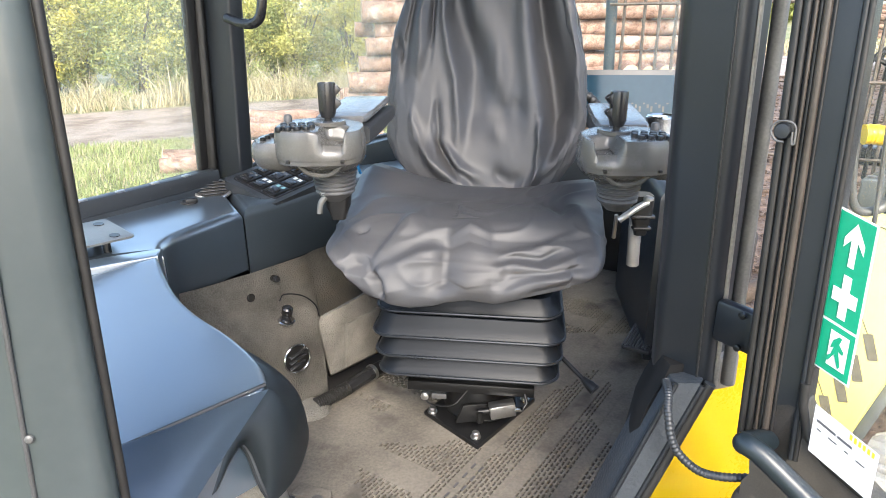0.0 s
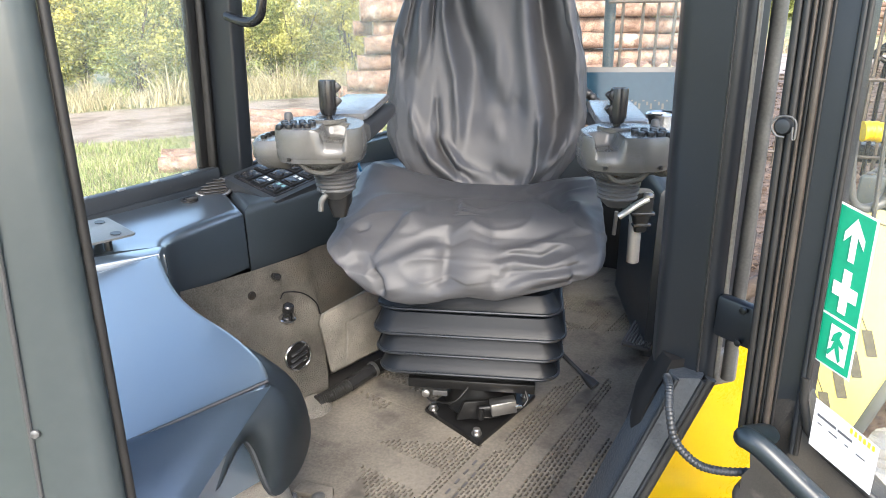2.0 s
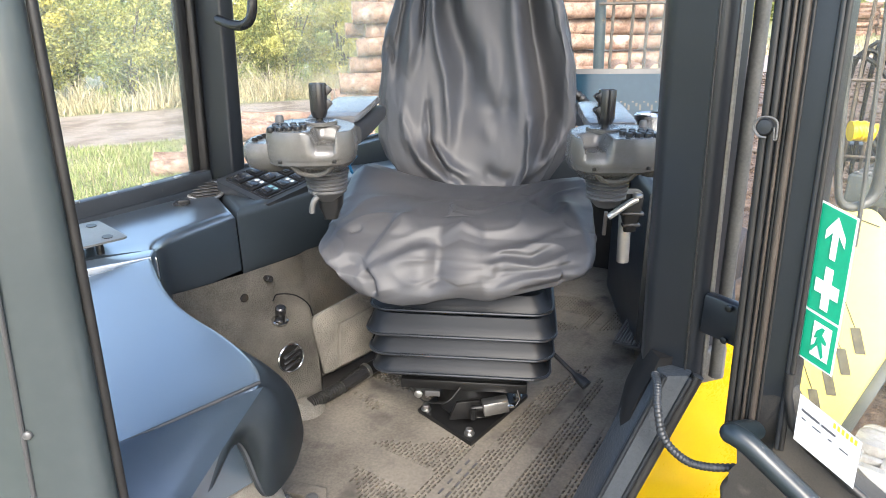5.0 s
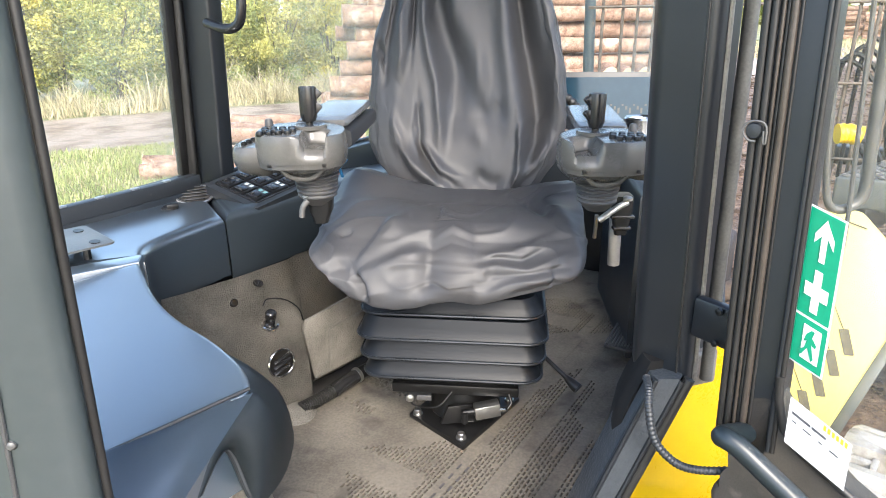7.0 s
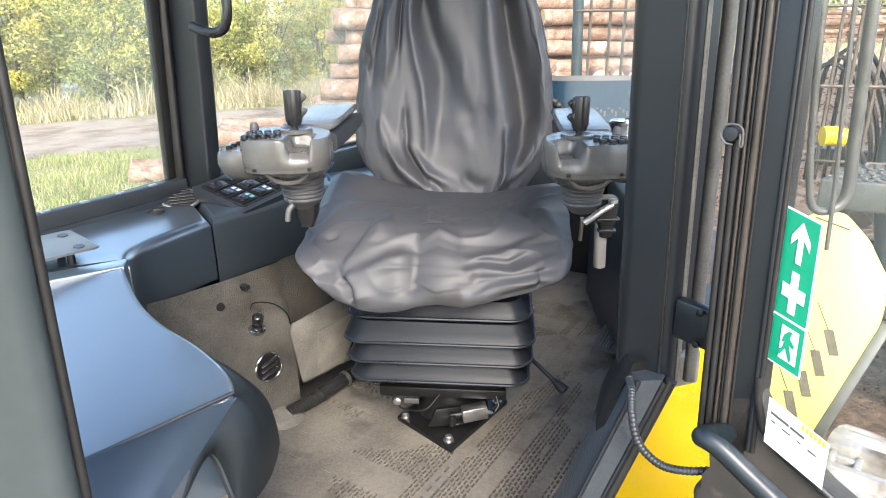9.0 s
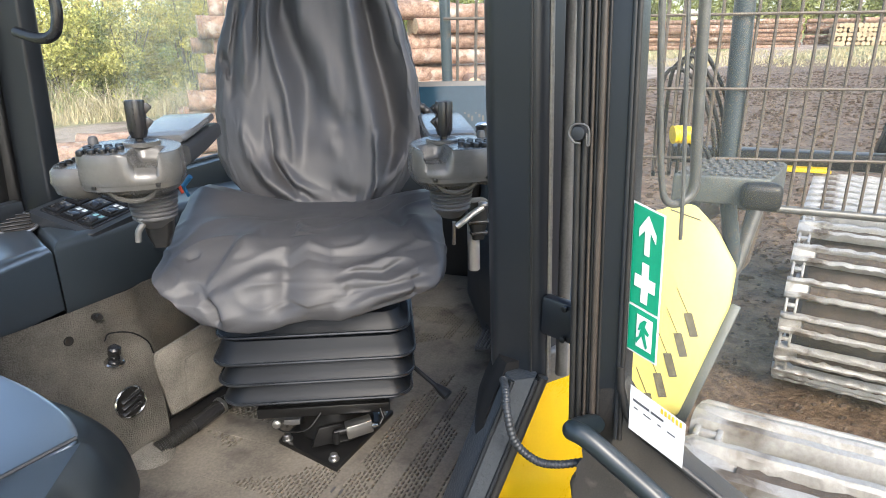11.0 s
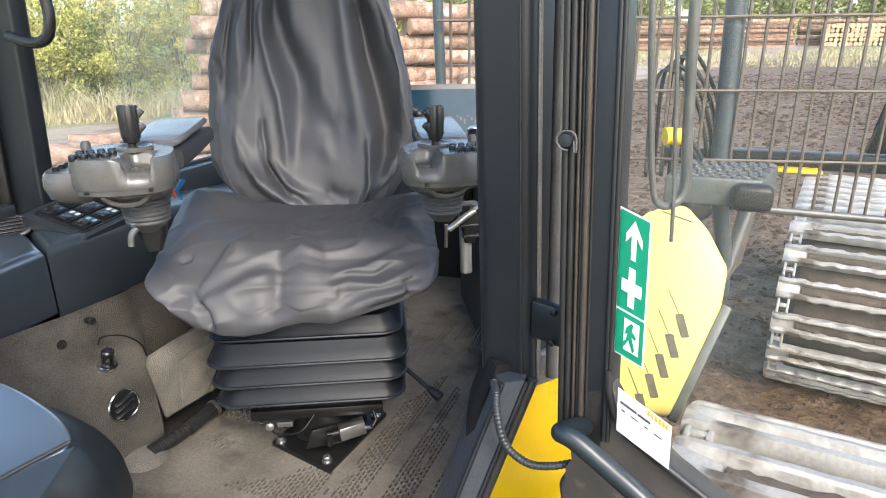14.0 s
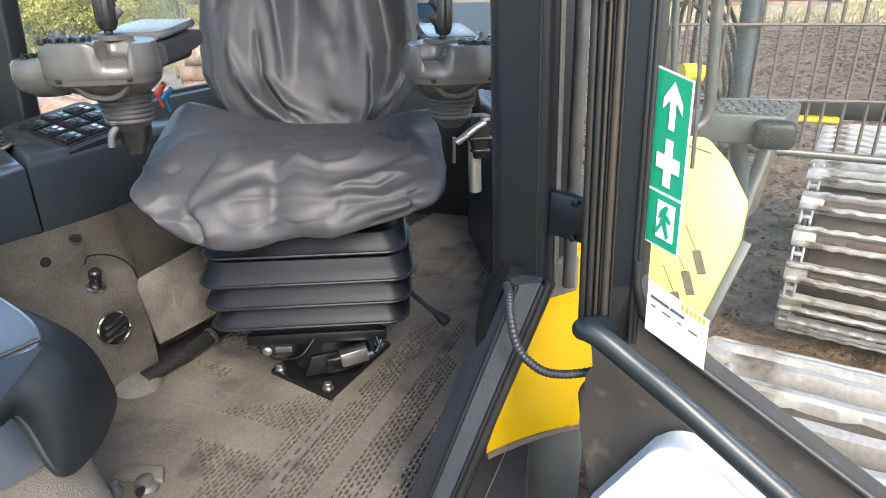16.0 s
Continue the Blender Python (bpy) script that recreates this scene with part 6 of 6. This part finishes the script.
def back_cover():
    nth, nz = 420, 190
    th = np.arange(nth) * 2 * math.pi / nth
    c, s = np.cos(th), np.sin(th)
    rings = []
    for k in range(nz + 1):
        z = 0.50 + 0.92 * k / nz
        half = float(np.interp(z, (0.50, 0.55, 0.60, 0.66, 0.72, 0.80, 0.89, 0.98, 1.07, 1.25, 1.42), (0.175, 0.212, 0.25, 0.275, 0.282, 0.279, 0.268, 0.247, 0.22, 0.19, 0.16)))
        dep = 0.075 + 0.012 * math.sin(z * 5)
        u = half * np.sign(c) * np.abs(c) ** 0.55
        v = dep * np.sign(s) * np.abs(s) ** 0.75
        g = u / half
        zz = np.full(nth, z)
        w = 1.5 * sum(cloth_fold(g, zz, *q) for q in BACK_FOLDS)
        w = w + waves(g * 0.27 + 0.12 * (z - 0.8), zz * 0.45, 4.4, ((5, 0.008), (14, 0.0013), (60, 0.0006)))
        drop = max(0.0, min(1.0, (z - 0.52) / 0.05))
        v = v + np.where(s > 0, w * np.minimum(1, 3.5 * s) * (0.4 + 0.6 * drop) - 0.02 * np.exp(-(g / 0.5) ** 2) * math.exp(-((z - 0.85) / 0.25) ** 2), 0.5 * w)
        u = u - 0.012 + np.where(np.abs(c) > 0.8, waves(zz, s * 0.3 + np.sign(c), 9.1, ((9, 0.012), (24, 0.004))), 0)
        vc = -0.318 - 0.20 * (z - 0.55)
        rings.append([S(a, b, z) for a, b in zip(u.tolist(), (vc + v).tolist())])
    bm = bm_new()
    loft(bm, rings)
    return bm


def bellows_fold(z0, z1, grow):
    bm = bm_new()
    rings = []
    for d, f in ((-0.016, 1.0), (0.0, 0.9), (0.008, 0.55), (0.013, 0.28), (0.019, 0.14), (0.018, 0.06), (0.010, 0.0), (-0.014, -0.06), (-0.03, -0.06)):
        z = z0 + (z1 - z0) * f
        o = rounded(2 * (0.200 + d + grow), 2 * (0.155 + d + grow), 0.045, 6)
        rings.append([S(x - 0.008, y + 0.012, z + 0.006 * wobble(x, y, z, 9) - 0.010 * bump_at(x, 0, 0.25) * (y > 0)) for x, y in o])
    loft(bm, rings)
    return bm


def bellows_lip(z, grow):
    """The rolled lip round the foot of one bellows fold."""
    bm = bm_new()
    o = rounded(2 * (0.219 + grow), 2 * (0.174 + grow), 0.045, 6)
    pts = [S(x - 0.008, y + 0.012, z - 0.010 * bump_at(x, 0, 0.25) * (y > 0)) for x, y in o]
    tube(bm, pts + pts[:1], 0.0038, 8)
    return bm


def control_pod(cx, cy, side, seat, drop=0.0):
    """One arm's control pod with joystick, keys, rubber boot and clamp. side: +1 has its lobe towards +x."""
    def q(x, y, z):
        return Vector((cx + side * x, cy + y, z + drop))

    def ring(w, d, z, e=0.62, dx=0.0, dy=0.0, tilt=0.0):
        out = []
        for i in range(48):
            t = 2 * math.pi * i / 48 * side
            c, s = math.cos(t), math.sin(t)
            x, y = w * math.copysign(abs(c) ** e, c) + dx, d * math.copysign(abs(s) ** e, s) + dy
            out.append(q(x, y, z + tilt * y))
        return out

    near = -0.058 if side < 0 else -0.072

    def soft(a):
        a = max(0.0, min(1.0, a))
        return a * a * (3 - 2 * a)

    def scoop(x, y):
        """1 inside the palm scoop that opens through the front wall, 0 outside."""
        return soft((x - near) / 0.009) * soft((near + 0.052 - x) / 0.011) * soft((0.004 - y) / 0.03)

    def wall(k, z, low):
        out = []
        for i in range(128):
            t = 2 * math.pi * i / 128 * side
            c, s = math.cos(t), math.sin(t)
            x = 0.087 * k * math.copysign(abs(c) ** 0.72, c)
            y = 0.082 * k * math.copysign(abs(s) ** 0.72, s)
            d = scoop(x, y)
            out.append(q(x, y + 0.010 * d * low, z + 0.03 * y - 0.026 * low * d - 0.004 * low * soft((-x - 0.02) / 0.06)))
        return out

    bm = bm_new()
    loft(bm, [wall(0.985, 0.7305, 0), wall(1.0, 0.733, 0), wall(1.004, 0.745, 0.1), wall(0.985, 0.768, 0.6), wall(0.965, 0.781, 0.95), wall(0.95, 0.7845, 1), wall(0.92, 0.7855, 1)] + [wall(0.88 - 0.08 * k, 0.7850, 1) for k in range(11)])
    shell = part("control_pod", bm, PODGREY, seat, "grey moulded control pod on the armrest")
    bm = bm_new()
    loft(bm, [ring(0.0855, 0.0805, 0.7285, 0.72), ring(0.084, 0.079, 0.720, 0.72), ring(0.076, 0.070, 0.712, 0.75, dx=-0.002, dy=0.004), ring(0.062, 0.056, 0.703, 0.85, dx=-0.006, dy=0.008), ring(0.046, 0.043, 0.693, 0.95, dx=-0.010, dy=0.012), ring(0.03, 0.03, 0.688, 1, dx=-0.012, dy=0.014), ring(0.01, 0.01, 0.687, 1, dx=-0.012, dy=0.014)])
    part("lower_shell", bm, PODGREY, shell)
    bm = bm_new()
    loft(bm, [ring(0.0848, 0.0800, 0.7275, 0.72), ring(0.0848, 0.0800, 0.7315, 0.72)])
    part("pod_seam", bm, PODDARK, shell)
    # moulded arch under the bowl and the screw slots in its rim
    bm = bm_new()
    tube(bm, ease_path([q(0.030, -0.070, 0.720), q(0.018, -0.060, 0.704), q(-0.006, -0.050, 0.696), q(-0.030, -0.054, 0.702), q(-0.046, -0.062, 0.719)], 18), 0.005, 8)
    part("moulded_arch", bm, PODGREY, shell)
    for x in (-0.052, 0.050):
        bm = bm_new()
        box(bm, Matrix.Translation(q(x, -0.0745, 0.7275)), 0.007, 0.008, 0.006, 0.001)
        part("screw_slot", bm, BLACK, shell)
    # outer lobe
    bm = bm_new()
    loft(bm, [ring(0.026, 0.046, 0.700, 0.7, 0.082, 0.014), ring(0.040, 0.060, 0.712, 0.7, 0.088, 0.012), ring(0.044, 0.066, 0.730, 0.7, 0.090, 0.012), ring(0.0445, 0.0665, 0.732, 0.7, 0.090, 0.012), ring(0.044, 0.065, 0.752, 0.7, 0.089, 0.012), ring(0.041, 0.061, 0.758, 0.7, 0.087, 0.012), ring(0.03, 0.05, 0.7585, 0.7, 0.085, 0.012)])
    lobe = part("side_lobe", bm, PODGREY, shell)
    for k in range(3):
        bm = bm_new()
        lathe(bm, [(0.006, 0), (0.006, 0.006), (0.004, 0.008)], Matrix.Translation(q(0.108 - 0.003 * k, -0.02 + 0.024 * k, 0.757)), 10)
        part("key", bm, BLACK, shell)
    bm = bm_new()
    lathe(bm, [(0.009, 0), (0.0085, 0.012), (0.006, 0.016), (0.001, 0.017)], Matrix.Translation(q(0.072, 0.045, 0.783)), 14)
    part("knob", bm, PODDARK, shell)
    # key field
    for i in range(4):
        for j in range(3):
            x, y = 0.066 - 0.0165 * i - 0.006 * (j % 2), -0.058 + 0.021 * j + 0.003 * i
            bm = bm_new()
            lathe(bm, [(0.0068, -0.002), (0.0070, 0.0045), (0.0055, 0.0068), (0.001, 0.007)], Matrix.Translation(q(x, y, 0.785 + 0.03 * y)) @ pose(0, 0, 0, 6, 0, 0), 10)
            part("key", bm, BLACK, shell)
    # round collar under the joystick
    bm = bm_new()
    lathe(bm, [(0.034, -0.004), (0.034, 0.002), (0.031, 0.004), (0.026, 0.002), (0.012, -0.002)], Matrix.Translation(q(-0.014, 0.024, 0.786)), 28)
    part("collar", bm, PODGREY, shell)
    # joystick
    m = Matrix.Translation(q(-0.016, 0.004, 0.786)) @ pose(0, 0, 0, -2, 1, 10)
    bm = bm_new()
    lathe(bm, [(0.013, -0.004), (0.011, 0.002), (0.007, 0.007), (0.007, 0.011), (0.0125, 0.013), (0.0160, 0.022), (0.0168, 0.026), (0.0172, 0.074), (0.0165, 0.078), (0.0145, 0.0785), (0.0135, 0.076), (0.002, 0.0755)], m, 24)
    j = part("joystick", bm, GLOSSBLACK, shell, "black mini joystick")
    for z in (0.036, 0.062):
        bm = bm_new()
        prism(bm, [(0.0, -0.011), (0.0, 0.012), (0.006, 0.011), (0.013, 0.004), (0.011, 0.001), (0.004, -0.006)], m @ pose(-0.0145 * side, 0.006, z, 90, 0, 0) @ Matrix.Diagonal((-side, 1, 1, 1)), 0.014, 0.0015)
        part("thumb_switch", bm, GLOSSBLACK, j)
    # boot and clamp
    bx = -0.020 if side < 0 else 0.0
    bm = bm_new()
    prof = []
    for k in range(6):
        z = 0.697 - 0.0085 * k
        prof += [(0.041 - 0.0008 * k, z), (0.046 - 0.0012 * k, z - 0.003), (0.0455 - 0.0012 * k, z - 0.0055), (0.040 - 0.0008 * k, z - 0.0075)]
    prof += [(0.03, 0.640), (0.02, 0.630)]
    lathe(bm, prof, Matrix.Translation(q(bx, 0.014, 0)), 32)
    part("rubber_boot", bm, PODDARK, shell, "ribbed grey rubber boot")
    if side < 0:
        cl = q(bx - 0.004, 0.02, 0.622)
        lever = [cl + Vector(o) for o in ((-0.020, -0.030, 0.022), (-0.031, -0.034, 0.008), (-0.034, -0.036, -0.012))]
    else:
        cl = Vector((0.452, 1.372, 0.572))
        lever = [cl + Vector(o) for o in ((0.006, -0.030, 0.020), (-0.018, -0.034, 0.008), (-0.045, -0.038, -0.010), (-0.058, -0.036, -0.020))]
    bm = bm_new()
    loft(bm, [[cl + Vector((x * k, y, z)) for x, y in rounded(0.052, 0.046, 0.012, 4)] for z, k in ((-0.062 if side > 0 else -0.03, 0.55), (-0.05 if side > 0 else -0.022, 0.62), (-0.02 if side > 0 else -0.006, 0.9), (0.022, 1.0), (0.03, 0.9))])
    clamp = part("clamp", bm, BLACK, shell, "black clamp")
    for z, w in ((-0.018, 0.053), (-0.045, 0.040))[:2 if side > 0 else 0]:
        bm = bm_new()
        box(bm, Matrix.Translation(cl + Vector((0, -0.004, z))), w, 0.048, 0.008, 0.002)
        part("clamp_band", bm, GLOSSBLACK, clamp)
    bm = bm_new()
    tube(bm, ease_path(lever, 12), [0.0075 if side > 0 else 0.006] * 12, 10)
    part("clamp_lever", bm, BAREALU if side > 0 else TUBE, clamp, "metal clamp lever")
    bm = bm_new()
    lathe(bm, [(0.011, 0.0), (0.011, 0.006), (0.007, 0.009), (0.001, 0.009)], Matrix.Translation(lever[0] + Vector((0, 0, 0.004))), 14)
    part("lever_screw", bm, STEEL, clamp, "round screw head")
    # arm pad going back beside the backrest, on a dark shell
    bm = bm_new()
    rings = []
    for f, k in ((0.0, 0.86), (0.03, 0.96), (0.3, 1.0), (0.7, 1.0), (0.96, 0.97), (1.0, 0.85)):
        mid = q(0.0, 0.080 + 0.25 * f, 0.783 + 0.014 * f) + Vector((0.024 + 0.030 * f - 0.004 * side, 0, 0))
        rings.append([mid + Vector((x, 0, z)) for x, z in rounded(0.112 * k, 0.016 * k, 0.007, 4)])
    loft(bm, rings)
    part("arm_pad", bm, ARMPAD, shell, "smooth grey arm pad")
    bm = bm_new()
    rings = []
    for f, k in ((0.0, 0.95), (0.02, 1.0), (0.5, 1.0), (1.0, 0.8)):
        mid = q(0.0, 0.066 + 0.25 * f, 0.753 + 0.012 * f) + Vector((0.026 + 0.034 * f - 0.004 * side, 0, 0))
        rings.append([mid + Vector((x, 0, z + 0.010 * (1 - k))) for x, z in rounded(0.118, 0.040 * k, 0.010, 4)])
    loft(bm, rings)
    part("arm_shell", bm, DARKPLASTIC, shell, "dark plastic shell under the arm pad")
    bm = bm_new()
    tube(bm, [q(0.0, 0.06, 0.74), q(0, 0.2, 0.735) + Vector((0.05, 0, 0)), q(0, 0.33, 0.74) + Vector((0.09 + 0.01 * side, 0, 0))], 0.017, 12)
    part("arm_bar", bm, BLACK, shell)
    return shell


PIPING = mat("glossy_black_piping", (0.010, 0.012, 0.015), (0.018, 0.021, 0.025), 0.28, 0.05, scale=10, fine=600, bump=0.04)
BAREALU = mat("bare_satin_metal", (0.40, 0.39, 0.37), (0.52, 0.51, 0.48), 0.32, 0.08, metal=0.6, scale=25, fine=300, bump=0.05)
ARMPAD = mat("soft_arm_pad_vinyl", (0.085, 0.088, 0.092), (0.12, 0.123, 0.127), 0.24, 0.05, scale=9, fine=900, bump=0.06, depth=0.0003)


def operator_seat():
    seat = thing("operator_seat", (0.085, 1.45, 0.0), "air-suspended operator seat under a loose grey cover", "seat")
    part("cushion_cover", cushion_cover(), FABRIC, seat, "wrinkled grey waterproof cushion cover", sharp=180)
    part("back_cover", back_cover(), FABRIC, seat, "grey waterproof cover hanging in folds over the backrest", sharp=180)
    part("bellows_fold", bellows_fold(0.352, 0.40, -0.006), BELLOWS, seat, "black vinyl suspension bellows")
    part("bellows_fold", bellows_fold(0.290, 0.350, 0.004), BELLOWS, seat, "black vinyl suspension bellows")
    part("bellows_fold", bellows_fold(0.238, 0.290, 0.0), BELLOWS, seat, "black vinyl suspension bellows")
    part("bellows_fold", bellows_fold(0.187, 0.236, -0.005), BELLOWS, seat, "black vinyl suspension bellows")
    for z, grow in ((0.357, -0.006), (0.297, 0.004), (0.244, 0.0), (0.192, -0.005)):
        part("bellows_lip", bellows_lip(z, grow), PIPING, seat, "rolled black bellows lip")
    bm = bm_new()
    box(bm, SM @ pose(-0.002, 0.01, -0.165), 0.29, 0.25, 0.05, 0.006)
    part("suspension_plate", bm, BLACK, seat)
    bm = bm_new()
    box(bm, SM @ pose(-0.002, 0.135, -0.135), 0.31, 0.022, 0.026, 0.004)
    part("front_rail", bm, BLACK, seat)
    bm = bm_new()
    lathe(bm, [(0.09, 0.02), (0.095, 0.03), (0.08, 0.05), (0.075, 0.14)], pose(0.095, 1.42, 0), 28)
    part("swivel", bm, BLACK, seat)
    # diamond base plate with bolts
    F, Lp, Rp = Vector((0.079, 1.236)), Vector((-0.053, 1.382)), Vector((0.245, 1.437))
    Bk = Lp + Rp - F
    bm = bm_new()
    old = set()
    loft(bm, [[Vector((p.x, p.y, z)) for p in (F, Rp, Bk, Lp)] for z in (0.010, 0.024)])
    bevelled(bm, old, 0.004, 2)
    plate = part("base_plate", bm, BLACK, seat, "black diamond-shaped base plate")
    for x, y in ((-0.030, 1.376), (0.076, 1.270), (0.215, 1.430)):
        bm = bm_new()
        lathe(bm, [(0.013, 0.024), (0.013, 0.027), (0.0095, 0.0271), (0.0095, 0.037), (0.007, 0.039)], Matrix.Translation((x, y, 0)), 6 if x > 0.2 else 12)
        part("bolt", bm, STEEL, plate, "zinc bolt")
    bm = bm_new()
    prism(bm, [(-0.07, -0.02), (0.07, -0.02), (0.05, 0.03), (-0.05, 0.03)], Matrix.Translation((0.095, 1.33, 0.055)) @ pose(0, 0, 0, 90, 0, 8), 0.012, 0.003)
    part("bracket", bm, BLACK, seat)
    # adjuster cylinder
    bm = bm_new()
    box(bm, frame_of((0.140, 1.285, 0.093), (0.99, 0.10, 0.12), (0, 0, 1)), 0.062, 0.034, 0.03, 0.003)
    cyl = part("adjuster_cylinder", bm, STEEL, seat, "silver pneumatic adjuster cylinder")
    for pts, r, mt in (([(0.112, 1.285, 0.089), (0.082, 1.285, 0.085)], 0.008, BLACK), ([(0.168, 1.28, 0.094), (0.186, 1.27, 0.102)], 0.006, CHROME), ([(0.188, 1.268, 0.103), (0.198, 1.275, 0.115), (0.19, 1.30, 0.14)], 0.004, BLACK), ([(0.086, 1.280, 0.09), (0.086, 1.280, 0.06)], 0.008, BLACK)):
        bm = bm_new()
        tube(bm, pts, r, 10)
        part("fitting", bm, mt, cyl)
    bm = bm_new()
    tube(bm, ease_path([(0.055, 1.285, 0.145), (0.02, 1.27, 0.115), (-0.03, 1.29, 0.105), (-0.05, 1.30, 0.118)], 14), 0.0022, 6)
    part("wire", bm, BLACK, seat)
    bm = bm_new()
    lathe(bm, [(0.010, 0), (0.010, 0.006), (0.006, 0.008)], frame_of((-0.046, 1.298, 0.124), (0.99, -0.14, 0), (0, 0, 1)), 10)
    part("bolt", bm, STEEL, seat, "zinc bolt")
    bm = bm_new()
    box(bm, frame_of((-0.012, 1.298, 0.122), (0.99, -0.14, 0), (0, 0, 1)), 0.036, 0.014, 0.003, 0.001)
    part("rating_plate", bm, PODDARK, seat, "small worn plate")
    # adjusting lever
    bm = bm_new()
    tube(bm, [(0.262, 1.33, 0.232), (0.30, 1.28, 0.208), (0.337, 1.241, 0.182)], 0.0055, 10)
    lever = part("lever", bm, BLACK, seat, "black adjusting lever")
    bm = bm_new()
    tube(bm, [(0.322, 1.257, 0.193), (0.335, 1.243, 0.184), (0.345, 1.232, 0.177)], [0.007, 0.0125, 0.0135], 14)
    part("lever_knob", bm, BLACK, lever)
    control_pod(-0.238, 1.225, -1, seat)
    control_pod(0.352, 1.205, 1, seat, -0.018)
    bm = bm_new()
    tube(bm, [(0.440, 1.365, 0.60), (0.444, 1.372, 0.52), (0.449, 1.380, 0.428)], 0.0145, 20)
    part("arm_post", bm, BAREALU, seat, "bright metal armrest post")
    bm = bm_new()
    tube(bm, [(0.392, 1.35, 0.56), (0.393, 1.36, 0.502)], 0.0045, 10)
    part("pin", bm, STEEL, seat, "small steel pin")


operator_seat()


# ---- right side: monitor and console ----
def monitor():
    root = thing("monitor", (0.54, 1.87, 0.66), "flat display with a dark blue screen", "monitor")
    m = frame_of((0.545, 1.86, 0.757), (0.985, -0.12, 0), (0, 0.16, 1))
    bm = bm_new()
    prism(bm, rounded(0.30, 0.165, 0.012), m @ Matrix.Translation((0, 0, -0.02)), 0.022, 0.004)
    part("case", bm, DARKPLASTIC, root)
    bm = bm_new()
    prism(bm, rounded(0.268, 0.135, 0.004), m @ Matrix.Translation((-0.004, 0, 0.003)), 0.0015, 0)
    sc = part("screen", bm, SCREEN, root, "dark blue glossy screen")
    for k in range(10):
        bm = bm_new()
        box(bm, m @ pose(0.01 + 0.011 * k, -0.012 - 0.008 * (k % 3), 0.005), 0.006, 0.004 + 0.006 * (k % 3), 0.0006, 0)
        part("screen_bar", bm, PODGREY, sc)
    bm = bm_new()
    tube(bm, [(0.56, 1.88, 0.70), (0.60, 1.93, 0.55), (0.64, 1.98, 0.40)], 0.018, 10)
    part("stand", bm, BLACK, root)


monitor()
bm = bm_new()
corrugated(bm, [(0.36, 1.80, 0.80), (0.42, 1.79, 0.765), (0.47, 1.80, 0.70)], 0.013, 40, 0.1, 10)
solo("monitor_cable", bm, RUBBER, "black corrugated cable beside the monitor", "cable")


def right_console():
    root = thing("right_console", (0.72, 1.85, 0.0), "dark console beside the seat with a bright cup ring", "console")
    bm = bm_new()
    slab(bm, [(0.60, 1.66), (0.76, 1.60), (0.94, 2.06), (0.80, 2.28), (0.66, 2.2)], lambda x, y: 0.53 + 0.05 * (y - 1.6), lambda x, y: 0.0, 0.03, 4)
    part("body", bm, DARKPLASTIC, root)
    bm = bm_new()
    box(bm, frame_of((0.655, 1.70, 0.40), (0.4, 0.9, 0), (0, 0.1, 1)), 0.02, 0.11, 0.03, 0.01, 3)
    part("latch", bm, BLACK, root)


right_console()


def cup_ring():
    root = thing("cup_holder", (0.52, 1.5, 0.7), "round cup holder with a bright rim beside the armrest", "cup holder")
    bm = bm_new()
    lathe(bm, [(0.022, 0.70), (0.034, 0.71), (0.038, 0.748), (0.040, 0.756), (0.036, 0.760), (0.031, 0.756), (0.028, 0.74)], Matrix.Translation((0.525, 1.50, 0)), 28)
    part("ring", bm, CHROME, root)
    bm = bm_new()
    box(bm, pose(0.50, 1.46, 0.70, 0, 0, -8), 0.20, 0.14, 0.035, 0.015, 3)
    part("tray", bm, PODGREY, root)
    bm = bm_new()
    tube(bm, [(0.44, 1.40, 0.70), (0.43, 1.40, 0.62)], 0.02, 10)
    part("tray_stem", bm, BLACK, root)


cup_ring()


# small plugs behind the seat
for nm, at, mt, lb in (("cable_plug", (-0.215, 1.55, 0.640), BLUEPLUG, "small blue cable plug beside the seat"), ("cable_plug", (-0.222, 1.52, 0.655), REDPLUG, "small red cable plug beside the seat")):
    bm = bm_new()
    tube(bm, [Vector(at), Vector(at) + Vector((0.02, -0.01, 0.022))], [0.007, 0.006], 10)
    tube(bm, [Vector(at), Vector(at) + Vector((0.005, 0.02, -0.03))], 0.004, 6)
    solo(nm, bm, mt, lb, "cable plug")

# grab loop by the rear pillar
bm = bm_new()
tube(bm, ease_path([(-0.535, 1.66, 1.20), (-0.46, 1.60, 1.16), (-0.428, 1.60, 1.06), (-0.432, 1.60, 0.995), (-0.455, 1.61, 0.972), (-0.49, 1.63, 0.972), (-0.535, 1.665, 0.985)], 30), 0.012, 12)
solo("grab_loop", bm, GLOSSBLACK, "black plastic grab loop on the cab pillar", "grab handle")
